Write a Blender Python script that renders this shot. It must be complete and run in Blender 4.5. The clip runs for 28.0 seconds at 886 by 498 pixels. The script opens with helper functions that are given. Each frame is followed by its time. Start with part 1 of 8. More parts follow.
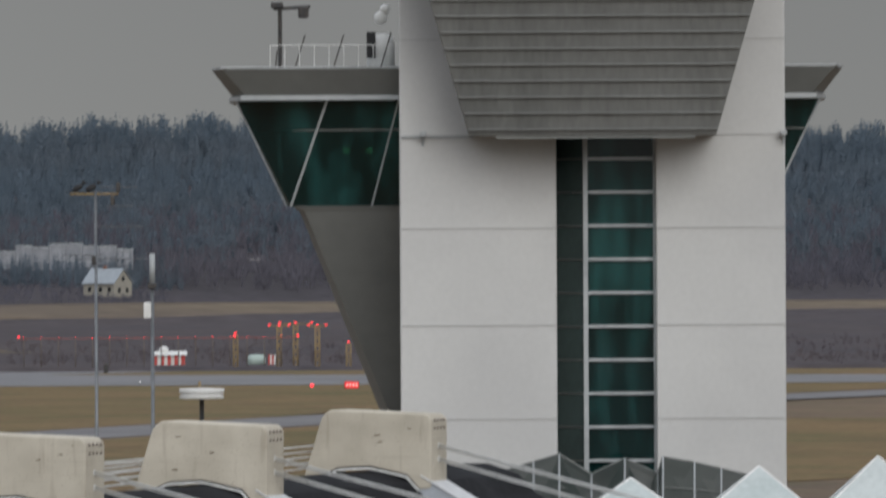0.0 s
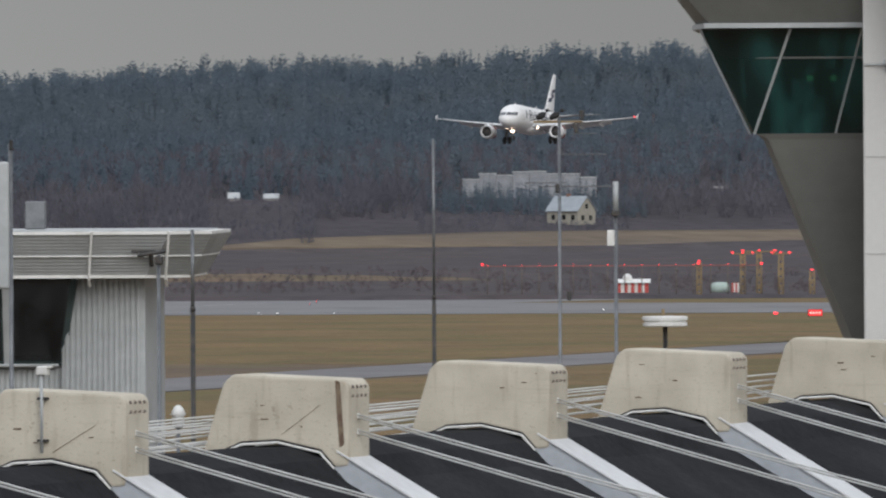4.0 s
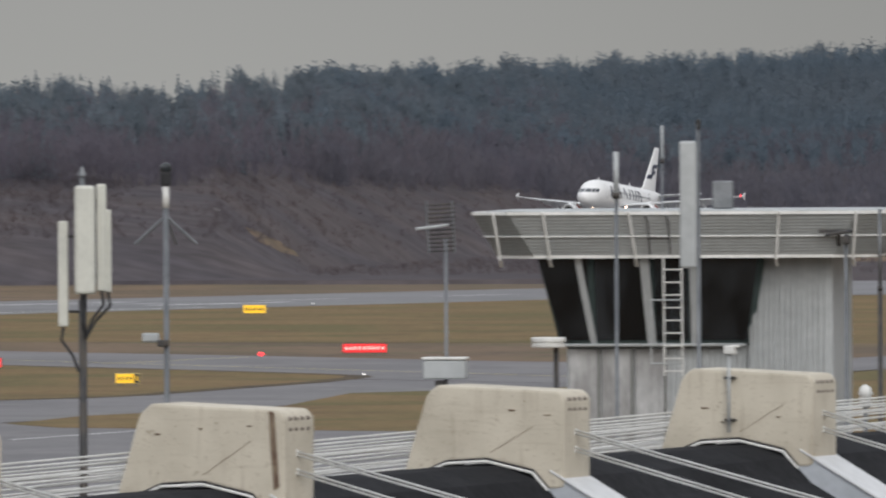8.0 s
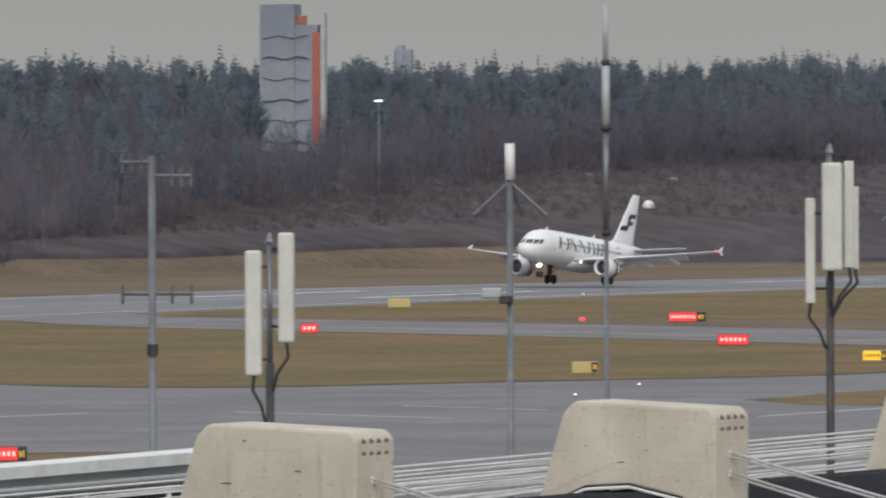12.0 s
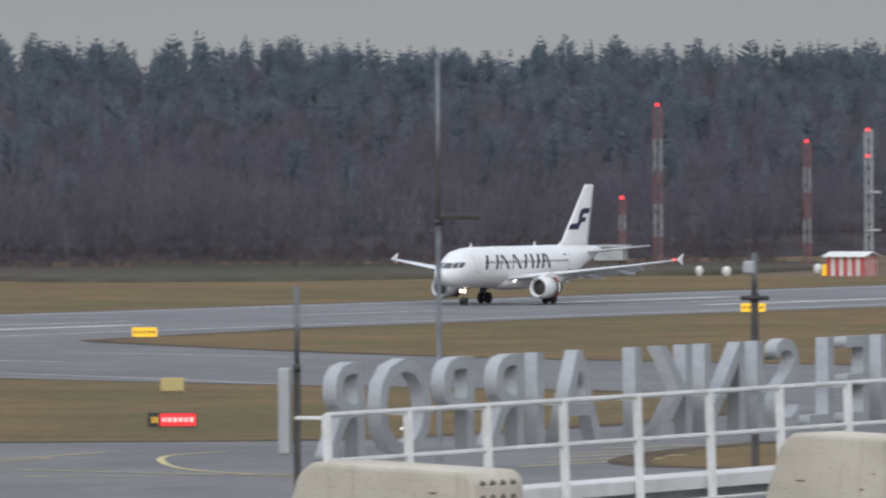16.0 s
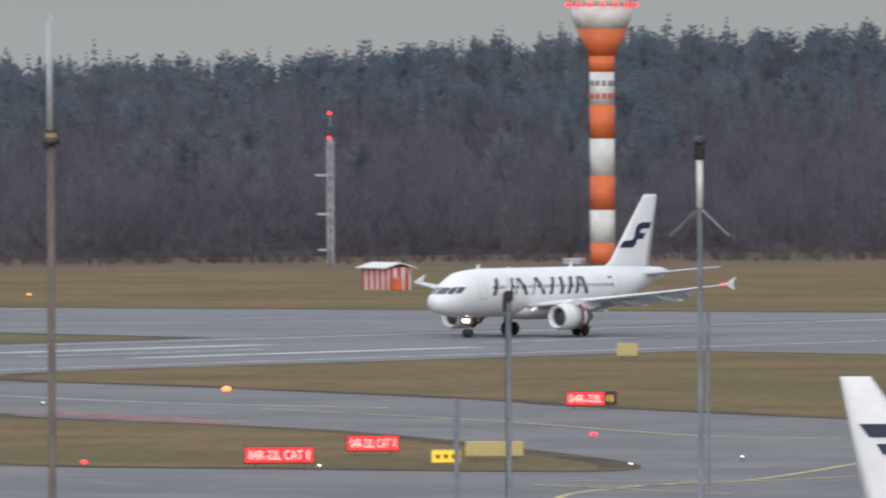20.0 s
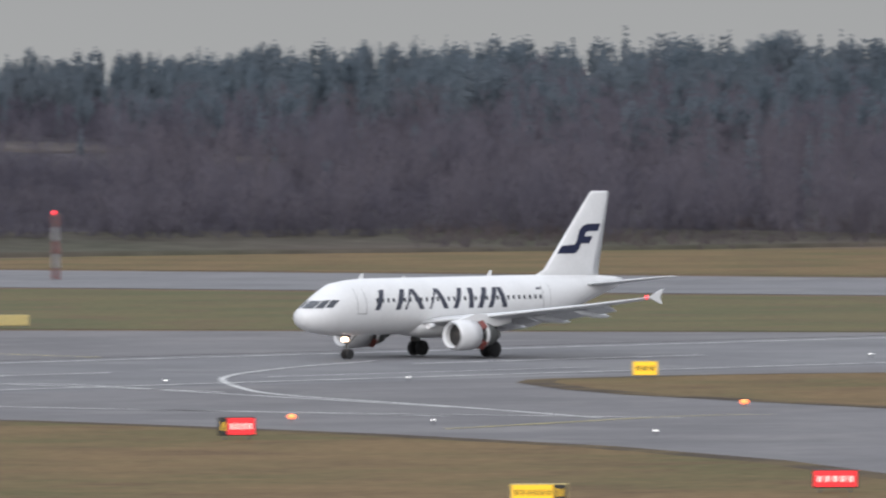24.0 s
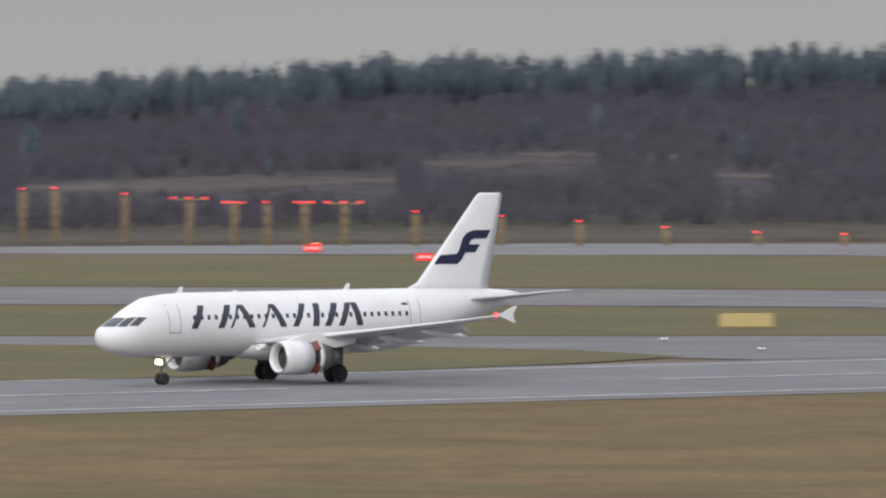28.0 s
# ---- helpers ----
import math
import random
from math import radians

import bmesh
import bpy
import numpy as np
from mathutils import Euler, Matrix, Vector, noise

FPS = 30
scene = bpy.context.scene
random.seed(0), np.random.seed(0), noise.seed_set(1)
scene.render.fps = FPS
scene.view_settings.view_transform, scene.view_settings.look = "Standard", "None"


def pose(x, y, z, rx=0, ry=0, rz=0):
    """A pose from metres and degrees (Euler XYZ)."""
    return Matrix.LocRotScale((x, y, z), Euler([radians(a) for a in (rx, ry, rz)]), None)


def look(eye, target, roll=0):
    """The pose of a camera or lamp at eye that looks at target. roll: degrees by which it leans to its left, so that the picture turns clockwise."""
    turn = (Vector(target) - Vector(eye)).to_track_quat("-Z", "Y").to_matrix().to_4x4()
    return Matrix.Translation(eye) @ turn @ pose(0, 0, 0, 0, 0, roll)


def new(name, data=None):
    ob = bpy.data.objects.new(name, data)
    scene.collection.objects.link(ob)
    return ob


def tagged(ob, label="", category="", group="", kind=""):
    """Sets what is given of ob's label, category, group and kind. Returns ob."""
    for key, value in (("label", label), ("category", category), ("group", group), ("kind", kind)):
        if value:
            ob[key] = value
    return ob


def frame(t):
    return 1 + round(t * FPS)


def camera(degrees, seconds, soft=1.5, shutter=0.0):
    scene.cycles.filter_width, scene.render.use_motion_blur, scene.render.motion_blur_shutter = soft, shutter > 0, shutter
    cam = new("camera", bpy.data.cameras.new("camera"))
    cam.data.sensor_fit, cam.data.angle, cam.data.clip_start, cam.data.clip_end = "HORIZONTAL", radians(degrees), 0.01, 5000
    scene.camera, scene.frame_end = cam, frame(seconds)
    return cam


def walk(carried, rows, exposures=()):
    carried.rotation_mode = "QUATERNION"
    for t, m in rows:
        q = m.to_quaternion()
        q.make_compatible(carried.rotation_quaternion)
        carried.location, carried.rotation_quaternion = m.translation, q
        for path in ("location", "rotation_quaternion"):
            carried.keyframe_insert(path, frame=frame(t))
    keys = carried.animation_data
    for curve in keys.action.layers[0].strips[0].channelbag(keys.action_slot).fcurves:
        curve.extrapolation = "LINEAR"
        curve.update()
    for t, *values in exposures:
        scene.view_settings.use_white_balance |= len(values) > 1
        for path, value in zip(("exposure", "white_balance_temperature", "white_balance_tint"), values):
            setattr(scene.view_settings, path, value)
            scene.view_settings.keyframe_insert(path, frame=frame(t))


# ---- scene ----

# The lens stands still on a roof terrace and pans after the landing aircraft.
EYE = Vector((0.0, 0.0, 20.0))
cam = camera(4.489, 28.0, 2.1, 0.55)


def aim(az, el, roll):
    """A camera pose that looks az degrees to the right of +y and el degrees up."""
    a, e = radians(az), radians(el)
    way = Vector((math.sin(a) * math.cos(e), math.cos(a) * math.cos(e), math.sin(e)))
    return look(EYE, EYE + 100 * way, roll)


walk(cam, [(t, aim(az, el, roll)) for t, az, el, roll in (
    (0, 0.000, -0.112, -0.30), (0.5, -0.214, -0.386, -0.30), (1, -0.842, -0.364, -0.33), (1.5, -1.085, -0.354, -0.30),
    (2, -1.464, -0.420, -0.26), (2.5, -1.767, -0.464, -0.30), (4.5, -2.599, -0.471, -0.27), (5, -2.862, -0.482, -0.28),
    (5.5, -2.979, -0.470, -0.34), (6, -3.428, -0.474, -0.30), (6.5, -4.031, -0.543, -0.29), (7, -4.607, -0.530, -0.32),
    (7.5, -5.222, -0.553, -0.31), (8, -5.835, -0.553, -0.30), (8.5, -6.246, -0.491, -0.31), (9, -6.739, -0.566, -0.29),
    (9.5, -7.138, -0.586, -0.30), (10, -7.538, -0.588, -0.29), (10.5, -8.188, -0.584, -0.28), (11, -8.811, -0.616, -0.33),
    (11.5, -9.260, -0.644, -0.30), (13.5, -10.872, -0.659, -0.26), (14, -11.555, -0.686, -0.31), (14.5, -12.415, -0.687, -0.30),
    (15, -13.105, -0.677, -0.31), (15.5, -13.912, -0.697, -0.32), (16, -14.703, -0.710, -0.29), (16.5, -15.168, -0.728, -0.28),
    (17, -16.261, -0.736, -0.29), (17.5, -17.081, -0.710, -0.32), (18, -18.108, -0.735, -0.31), (18.5, -19.286, -0.749, -0.32),
    (19, -20.462, -0.748, -0.29), (19.5, -20.931, -0.765, -0.30), (20, -21.411, -0.731, -0.25), (20.5, -21.902, -0.720, -0.35),
    (21, -22.584, -0.767, -0.27), (21.5, -23.350, -0.756, -0.31), (23.5, -27.645, -0.807, -0.31), (24, -28.817, -0.826, -0.31),
    (24.5, -29.312, -0.836, -0.30), (25, -30.282, -0.843, -0.28), (25.5, -31.644, -0.840, -0.30), (26, -33.022, -0.855, -0.32),
    (26.5, -34.248, -0.856, -0.28), (27, -34.860, -0.903, -0.32), (27.5, -35.650, -0.897, -0.28), (28, -36.777, -0.895, -0.29))], exposures=[(0, -0.22, 6500, 10), (1, -0.30, 6500, 10), (2, -0.14, 6500, 10), (3.5, -0.06, 6500, 10), (6, -0.02, 6600, 10), (10, -0.02, 6650, 11), (13, -0.02, 6550, 10), (16, -0.02, 6270, 11), (20, 0.07, 6320, 11), (24, 0.1, 6400, 12), (28, 0.12, 6550, 13)])

# ---- light: an even, dull overcast with the sun lost behind it ----
world = bpy.data.worlds.new("overcast")
scene.world = world
world.use_nodes = True
wn, wl = world.node_tree.nodes, world.node_tree.links
wn.clear()
w_out = wn.new("ShaderNodeOutputWorld")
w_bg = wn.new("ShaderNodeBackground")
w_sky = wn.new("ShaderNodeTexSky")
w_sky.sky_type, w_sky.sun_disc = "NISHITA", False
w_sky.sun_elevation, w_sky.sun_rotation = radians(24), radians(162)
w_grey = wn.new("ShaderNodeHueSaturation")
w_grey.inputs["Saturation"].default_value = 0.08
w_grey.inputs["Value"].default_value = 0.004
w_co = wn.new("ShaderNodeTexCoord")
w_sep = wn.new("ShaderNodeSeparateXYZ")
w_ramp = wn.new("ShaderNodeValToRGB")
w_el = w_ramp.color_ramp.elements
w_el[0].position, w_el[0].color = 0.0, (0.345, 0.352, 0.345, 1)
w_el[1].position, w_el[1].color = 1.0, (1.22, 1.30, 1.43, 1)
w_mid = w_ramp.color_ramp.elements.new(0.03)
w_mid.color = (0.285, 0.292, 0.292, 1)
w_mid = w_ramp.color_ramp.elements.new(0.35)
w_mid.color = (0.80, 0.84, 0.91, 1)
w_nz = wn.new("ShaderNodeTexNoise")
w_nz.inputs["Scale"].default_value, w_nz.inputs["Detail"].default_value = 6.0, 3.0
w_cl = wn.new("ShaderNodeMapRange")
w_cl.inputs["To Min"].default_value, w_cl.inputs["To Max"].default_value = 0.93, 1.07
w_mul = wn.new("ShaderNodeVectorMath")
w_mul.operation = "SCALE"
w_add = wn.new("ShaderNodeVectorMath")
w_add.operation = "ADD"
wl.new(w_co.outputs["Generated"], w_sep.inputs[0])
wl.new(w_co.outputs["Generated"], w_nz.inputs["Vector"])
wl.new(w_sep.outputs["Z"], w_ramp.inputs["Fac"])
wl.new(w_nz.outputs["Fac"], w_cl.inputs["Value"])
wl.new(w_ramp.outputs["Color"], w_mul.inputs[0])
w_bank = wn.new("ShaderNodeMapRange")
w_bank.interpolation_type = "SMOOTHSTEP"
w_bank.inputs["From Min"].default_value, w_bank.inputs["From Max"].default_value = -0.13, 0.0
w_bank.inputs["To Min"].default_value, w_bank.inputs["To Max"].default_value = 1.0, 0.76
w_both = wn.new("ShaderNodeMath")
w_both.operation = "MULTIPLY"
wl.new(w_sep.outputs["X"], w_bank.inputs["Value"])
wl.new(w_bank.outputs[0], w_both.inputs[0])
wl.new(w_cl.outputs[0], w_both.inputs[1])
wl.new(w_both.outputs[0], w_mul.inputs["Scale"])
wl.new(w_sky.outputs["Color"], w_grey.inputs["Color"])
wl.new(w_mul.outputs[0], w_add.inputs[0])
wl.new(w_grey.outputs["Color"], w_add.inputs[1])
wl.new(w_add.outputs[0], w_bg.inputs["Color"])
w_bg.inputs["Strength"].default_value = 1.0
wl.new(w_bg.outputs[0], w_out.inputs["Surface"])

sun_data = bpy.data.lights.new("sun", "SUN")
sun_data.energy, sun_data.angle, sun_data.color = 1.6, radians(38), (1.0, 0.98, 0.96)
sun = new("sun", sun_data)
sun.matrix_world = look((0, 0, 60), (-28, 86, 20))


# ---- materials ----
def mat(name, base, rough=0.7, metal=0.0, second=None, scale=1.0, detail=0.25, bump=0.0, fine=0.0, emit=None, power=0.0,
        stretch=(1, 1, 1), island=0.0, leafy=0.0, spec=0.5, per_object=0.0, low=0.4, high=0.65):
    """A surface with a base colour that drifts towards a second one in patches, finer grain on top, and light relief."""
    m = bpy.data.materials.new(name)
    m.use_nodes = True
    n, l = m.node_tree.nodes, m.node_tree.links
    b = n["Principled BSDF"]
    b.inputs["Roughness"].default_value, b.inputs["Metallic"].default_value = rough, metal
    b.inputs["Specular IOR Level"].default_value = spec
    b.inputs["Base Color"].default_value = (*base, 1)
    if emit:
        b.inputs["Emission Color"].default_value, b.inputs["Emission Strength"].default_value = (*emit, 1), power
    if second is None and not bump and not island and not per_object:
        return m
    co = n.new("ShaderNodeTexCoord")
    mp = n.new("ShaderNodeMapping")
    mp.inputs["Scale"].default_value = stretch
    l.new(co.outputs["Object"], mp.inputs["Vector"])
    big = n.new("ShaderNodeTexNoise")
    big.inputs["Scale"].default_value, big.inputs["Detail"].default_value = scale, 5.0
    l.new(mp.outputs[0], big.inputs["Vector"])
    small = n.new("ShaderNodeTexNoise")
    small.inputs["Scale"].default_value, small.inputs["Detail"].default_value = fine or scale * 9, 4.0
    l.new(mp.outputs[0], small.inputs["Vector"])
    rng = n.new("ShaderNodeMapRange")
    rng.inputs["From Min"].default_value, rng.inputs["From Max"].default_value = low, high
    l.new(big.outputs["Fac"], rng.inputs["Value"])
    mix = n.new("ShaderNodeMix")
    mix.data_type = "RGBA"
    mix.inputs["A"].default_value = (*base, 1)
    mix.inputs["B"].default_value = (*(second or base), 1)
    l.new(rng.outputs[0], mix.inputs["Factor"])
    grain = n.new("ShaderNodeMapRange")
    grain.inputs["From Min"].default_value, grain.inputs["From Max"].default_value = 0.25, 0.75
    grain.inputs["To Min"].default_value, grain.inputs["To Max"].default_value = 1 - detail, 1 + detail
    l.new(small.outputs["Fac"], grain.inputs["Value"])
    fac = grain.outputs[0]
    for amount, kind, out in ((island, "ShaderNodeNewGeometry", "Random Per Island"), (per_object, "ShaderNodeObjectInfo", "Random")):
        if amount:
            g = n.new(kind)
            r = n.new("ShaderNodeMapRange")
            r.inputs["To Min"].default_value, r.inputs["To Max"].default_value = 1 - amount, 1 + amount
            l.new(g.outputs[out], r.inputs["Value"])
            t = n.new("ShaderNodeMath")
            t.operation = "MULTIPLY"
            l.new(fac, t.inputs[0])
            l.new(r.outputs[0], t.inputs[1])
            fac = t.outputs[0]
    sc = n.new("ShaderNodeVectorMath")
    sc.operation = "SCALE"
    l.new(mix.outputs["Result"], sc.inputs[0])
    l.new(fac, sc.inputs["Scale"])
    l.new(sc.outputs[0], b.inputs["Base Color"])
    if leafy:
        # thin needles and twigs take light from both sides
        front, back, half = n.new("ShaderNodeBsdfDiffuse"), n.new("ShaderNodeBsdfTranslucent"), n.new("ShaderNodeMixShader")
        half.inputs["Fac"].default_value = leafy
        l.new(sc.outputs[0], front.inputs["Color"])
        l.new(sc.outputs[0], back.inputs["Color"])
        l.new(front.outputs[0], half.inputs[1])
        l.new(back.outputs[0], half.inputs[2])
        l.new(half.outputs[0], n["Material Output"].inputs["Surface"])
        n.remove(b)
        return m
    if bump:
        bp = n.new("ShaderNodeBump")
        bp.inputs["Strength"].default_value, bp.inputs["Distance"].default_value = bump, 0.02
        l.new(small.outputs["Fac"], bp.inputs["Height"])
        l.new(bp.outputs[0], b.inputs["Normal"])
    return m


def glass(name, tint, rough=0.05):
    """Dark tinted pane that mirrors the sky a little."""
    m = bpy.data.materials.new(name)
    m.use_nodes = True
    b = m.node_tree.nodes["Principled BSDF"]
    b.inputs["Base Color"].default_value = (*tint, 1)
    b.inputs["Roughness"].default_value = rough
    b.inputs["Transmission Weight"].default_value = 0.55
    b.inputs["IOR"].default_value = 1.45
    # reflections put into the tint, uneven from pane to pane and down the sheet
    n, l = m.node_tree.nodes, m.node_tree.links
    co, mp, nz, rg, mix = (n.new("ShaderNode" + k) for k in ("TexCoord", "Mapping", "TexNoise", "MapRange", "Mix"))
    mp.inputs["Scale"].default_value = (1.6, 1.6, 0.35)
    nz.inputs["Scale"].default_value, nz.inputs["Detail"].default_value = 0.9, 4.0
    rg.inputs["From Min"].default_value, rg.inputs["From Max"].default_value = 0.42, 0.66
    mix.data_type = "RGBA"
    mix.inputs["A"].default_value = (*(0.45 * c for c in tint), 1)
    mix.inputs["B"].default_value = (*(1.9 * c for c in tint), 1)
    l.new(co.outputs["Object"], mp.inputs["Vector"])
    l.new(mp.outputs[0], nz.inputs["Vector"])
    l.new(nz.outputs["Fac"], rg.inputs["Value"])
    l.new(rg.outputs[0], mix.inputs["Factor"])
    l.new(mix.outputs["Result"], b.inputs["Base Color"])
    return m


def worn(name, tones, sizes, grain, rough, spec):
    """A wide ground surface: three tones in patches of two sizes in metres, and fine grain."""
    m = bpy.data.materials.new(name)
    m.use_nodes = True
    n, l = m.node_tree.nodes, m.node_tree.links
    b = n["Principled BSDF"]
    b.inputs["Roughness"].default_value, b.inputs["Specular IOR Level"].default_value = rough, spec
    co = n.new("ShaderNodeTexCoord")
    col = None
    for k, size in enumerate(sizes):
        nz = n.new("ShaderNodeTexNoise")
        nz.inputs["Scale"].default_value, nz.inputs["Detail"].default_value, nz.inputs["Roughness"].default_value = 1 / size, 6.0, 0.62
        nz.inputs["Distortion"].default_value = 0.4
        l.new(co.outputs["Object"], nz.inputs["Vector"])
        rg = n.new("ShaderNodeMapRange")
        rg.inputs["From Min"].default_value, rg.inputs["From Max"].default_value = (0.42, 0.5)[k], (0.60, 0.68)[k]
        l.new(nz.outputs["Fac"], rg.inputs["Value"])
        mix = n.new("ShaderNodeMix")
        mix.data_type = "RGBA"
        if col is None:
            mix.inputs["A"].default_value = (*tones[0], 1)
        else:
            l.new(col, mix.inputs["A"])
        mix.inputs["B"].default_value = (*tones[k + 1], 1)
        l.new(rg.outputs[0], mix.inputs["Factor"])
        col = mix.outputs["Result"]
    fine = n.new("ShaderNodeTexNoise")
    fine.inputs["Scale"].default_value, fine.inputs["Detail"].default_value = 1 / grain[0], 5.0
    l.new(co.outputs["Object"], fine.inputs["Vector"])
    gr = n.new("ShaderNodeMapRange")
    gr.inputs["From Min"].default_value, gr.inputs["From Max"].default_value = 0.25, 0.75
    gr.inputs["To Min"].default_value, gr.inputs["To Max"].default_value = 1 - grain[1], 1 + grain[1]
    l.new(fine.outputs["Fac"], gr.inputs["Value"])
    sc = n.new("ShaderNodeVectorMath")
    sc.operation = "SCALE"
    l.new(col, sc.inputs[0])
    l.new(gr.outputs[0], sc.inputs["Scale"])
    l.new(sc.outputs[0], b.inputs["Base Color"])
    return m


def cast_concrete(name, base, second, dirt):
    """Board-marked weathered concrete: clouds, level scratches, rust pits and damp from the top; no two blocks alike."""
    m = bpy.data.materials.new(name)
    m.use_nodes = True
    n, l = m.node_tree.nodes, m.node_tree.links
    b = n["Principled BSDF"]
    b.inputs["Roughness"].default_value = 0.88
    b.inputs["Specular IOR Level"].default_value = 0.25
    co, info, add = n.new("ShaderNodeTexCoord"), n.new("ShaderNodeObjectInfo"), n.new("ShaderNodeVectorMath")
    add.operation = "MULTIPLY_ADD"
    add.inputs[1].default_value = (1, 1, 1)
    shift = n.new("ShaderNodeMath")
    shift.operation = "MULTIPLY"
    shift.inputs[1].default_value = 37.0
    l.new(info.outputs["Random"], shift.inputs[0])
    l.new(co.outputs["Object"], add.inputs[0])
    l.new(shift.outputs[0], add.inputs[2])
    col = None
    relief = None
    for scale, stretch, lo, hi, tone, amount in ((1.3, (1, 1, 1), 0.35, 0.7, second, 1.0), (2.2, (0.5, 0.5, 7.0), 0.58, 0.72, dirt, 0.12), (2.6, (3.0, 3.0, 0.35), 0.57, 0.72, dirt, 0.30),
                                                 (9.0, (1, 1, 1.6), 0.64, 0.74, dirt, 0.42), (26.0, (1, 1, 1), 0.62, 0.70, dirt, 0.35)):
        mp = n.new("ShaderNodeMapping")
        mp.inputs["Scale"].default_value = stretch
        l.new(add.outputs[0], mp.inputs["Vector"])
        nz = n.new("ShaderNodeTexNoise")
        nz.inputs["Scale"].default_value, nz.inputs["Detail"].default_value = scale, 6.0
        l.new(mp.outputs[0], nz.inputs["Vector"])
        rg = n.new("ShaderNodeMapRange")
        rg.inputs["From Min"].default_value, rg.inputs["From Max"].default_value, rg.inputs["To Max"].default_value = lo, hi, amount
        l.new(nz.outputs["Fac"], rg.inputs["Value"])
        mix = n.new("ShaderNodeMix")
        mix.data_type = "RGBA"
        if col is None:
            mix.inputs["A"].default_value = (*base, 1)
        else:
            l.new(col, mix.inputs["A"])
        mix.inputs["B"].default_value = (*tone, 1)
        l.new(rg.outputs[0], mix.inputs["Factor"])
        col, relief = mix.outputs["Result"], nz.outputs["Fac"]
    l.new(col, b.inputs["Base Color"])
    bp = n.new("ShaderNodeBump")
    bp.inputs["Strength"].default_value, bp.inputs["Distance"].default_value = 0.25, 0.015
    l.new(relief, bp.inputs["Height"])
    l.new(bp.outputs[0], b.inputs["Normal"])
    return m


GRASS = worn("dry_grass", ((0.180, 0.124, 0.064), (0.122, 0.104, 0.050), (0.130, 0.086, 0.050)), (26.0, 9.0), (1.2, 0.22), 0.95, 0.1)
GREEN_GRASS = worn("greener_grass", ((0.138, 0.120, 0.062), (0.108, 0.108, 0.056), (0.135, 0.098, 0.062)), (26.0, 9.0), (1.2, 0.2), 0.95, 0.1)
FAR_GRASS = worn("far_grass", ((0.165, 0.118, 0.082), (0.120, 0.092, 0.068), (0.118, 0.104, 0.062)), (40.0, 14.0), (2.0, 0.22), 0.95, 0.1)
ASPHALT = worn("asphalt", ((0.148, 0.142, 0.145), (0.116, 0.111, 0.115), (0.176, 0.167, 0.165)), (24.0, 11.0), (1.5, 0.12), 0.75, 0.35)
RUNWAY = worn("grooved_asphalt", ((0.150, 0.148, 0.154), (0.118, 0.116, 0.122), (0.176, 0.172, 0.174)), (30.0, 13.0), (1.5, 0.12), 0.7, 0.4)
PAINT_WHITE = mat("white_line_paint", (0.62, 0.62, 0.60), 0.8, second=(0.42, 0.42, 0.41), scale=0.3, detail=0.2)
PAINT_YELLOW = mat("yellow_line_paint", (0.55, 0.47, 0.20), 0.8, second=(0.38, 0.34, 0.2), scale=0.3, detail=0.2)
PAINT_RED = mat("red_marking_paint", (0.5, 0.13, 0.12), 0.8, second=(0.45, 0.33, 0.31), scale=0.5, detail=0.2)
CONCRETE = cast_concrete("cream_concrete", (0.58, 0.535, 0.445), (0.45, 0.41, 0.335), (0.20, 0.145, 0.10))
CONCRETE_PALE = mat("pale_tower_concrete", (0.57, 0.57, 0.555), 0.85, second=(0.51, 0.51, 0.50), scale=0.25, detail=0.03, fine=6, bump=0.02)
MEMBRANE = mat("black_roof_membrane", (0.022, 0.0225, 0.0245), 0.95, second=(0.032, 0.033, 0.036), scale=0.5, detail=0.2, fine=8, spec=0.05)
GREY_METAL = mat("grey_cladding", (0.17, 0.175, 0.165), 0.55, 0.2, second=(0.145, 0.15, 0.142), scale=0.3, detail=0.06)
PALE_METAL = mat("pale_sheet_metal", (0.42, 0.44, 0.445), 0.55, 0.1, second=(0.34, 0.36, 0.365), scale=0.5, detail=0.1)
BEAM_BLUE = mat("pale_blue_grey_steel", (0.42, 0.45, 0.49), 0.6, second=(0.35, 0.38, 0.42), scale=0.8, detail=0.1)
WHITE_STEEL = mat("white_painted_steel", (0.72, 0.72, 0.70), 0.5, second=(0.6, 0.6, 0.57), scale=2.0, detail=0.08)
CABLE = mat("pale_cable_sheath", (0.62, 0.62, 0.60), 0.5, second=(0.5, 0.5, 0.48), scale=3.0, detail=0.1)
DARK = mat("dark_rubber", (0.018, 0.018, 0.02), 0.8, second=(0.03, 0.03, 0.03), scale=4, detail=0.2)
DARK_METAL = mat("dark_weathered_metal", (0.05, 0.05, 0.052), 0.6, 0.5, second=(0.09, 0.08, 0.07), scale=4, detail=0.2)
GALV = mat("galvanised_steel", (0.21, 0.22, 0.23), 0.5, 0.7, second=(0.15, 0.16, 0.17), scale=3, detail=0.15)
TEAL_GLASS = glass("green_tinted_glass", (0.018, 0.078, 0.074))
DARK_GLASS = glass("dark_window_glass", (0.03, 0.035, 0.04))
# Dimness of rooms behind glass, put into the colour of plain solids.
PAINTED_DIM = mat("interior_painted_dim", (0.025, 0.04, 0.04), 0.9, second=(0.04, 0.06, 0.058), scale=0.6, detail=0.2)
AIR_WHITE = mat("white_aircraft_paint", (0.78, 0.78, 0.775), 0.32, second=(0.73, 0.73, 0.725), scale=0.4, detail=0.03, spec=0.5)
AIR_GREY = mat("grey_wing_paint", (0.68, 0.69, 0.70), 0.4, second=(0.62, 0.63, 0.64), scale=0.6, detail=0.06)
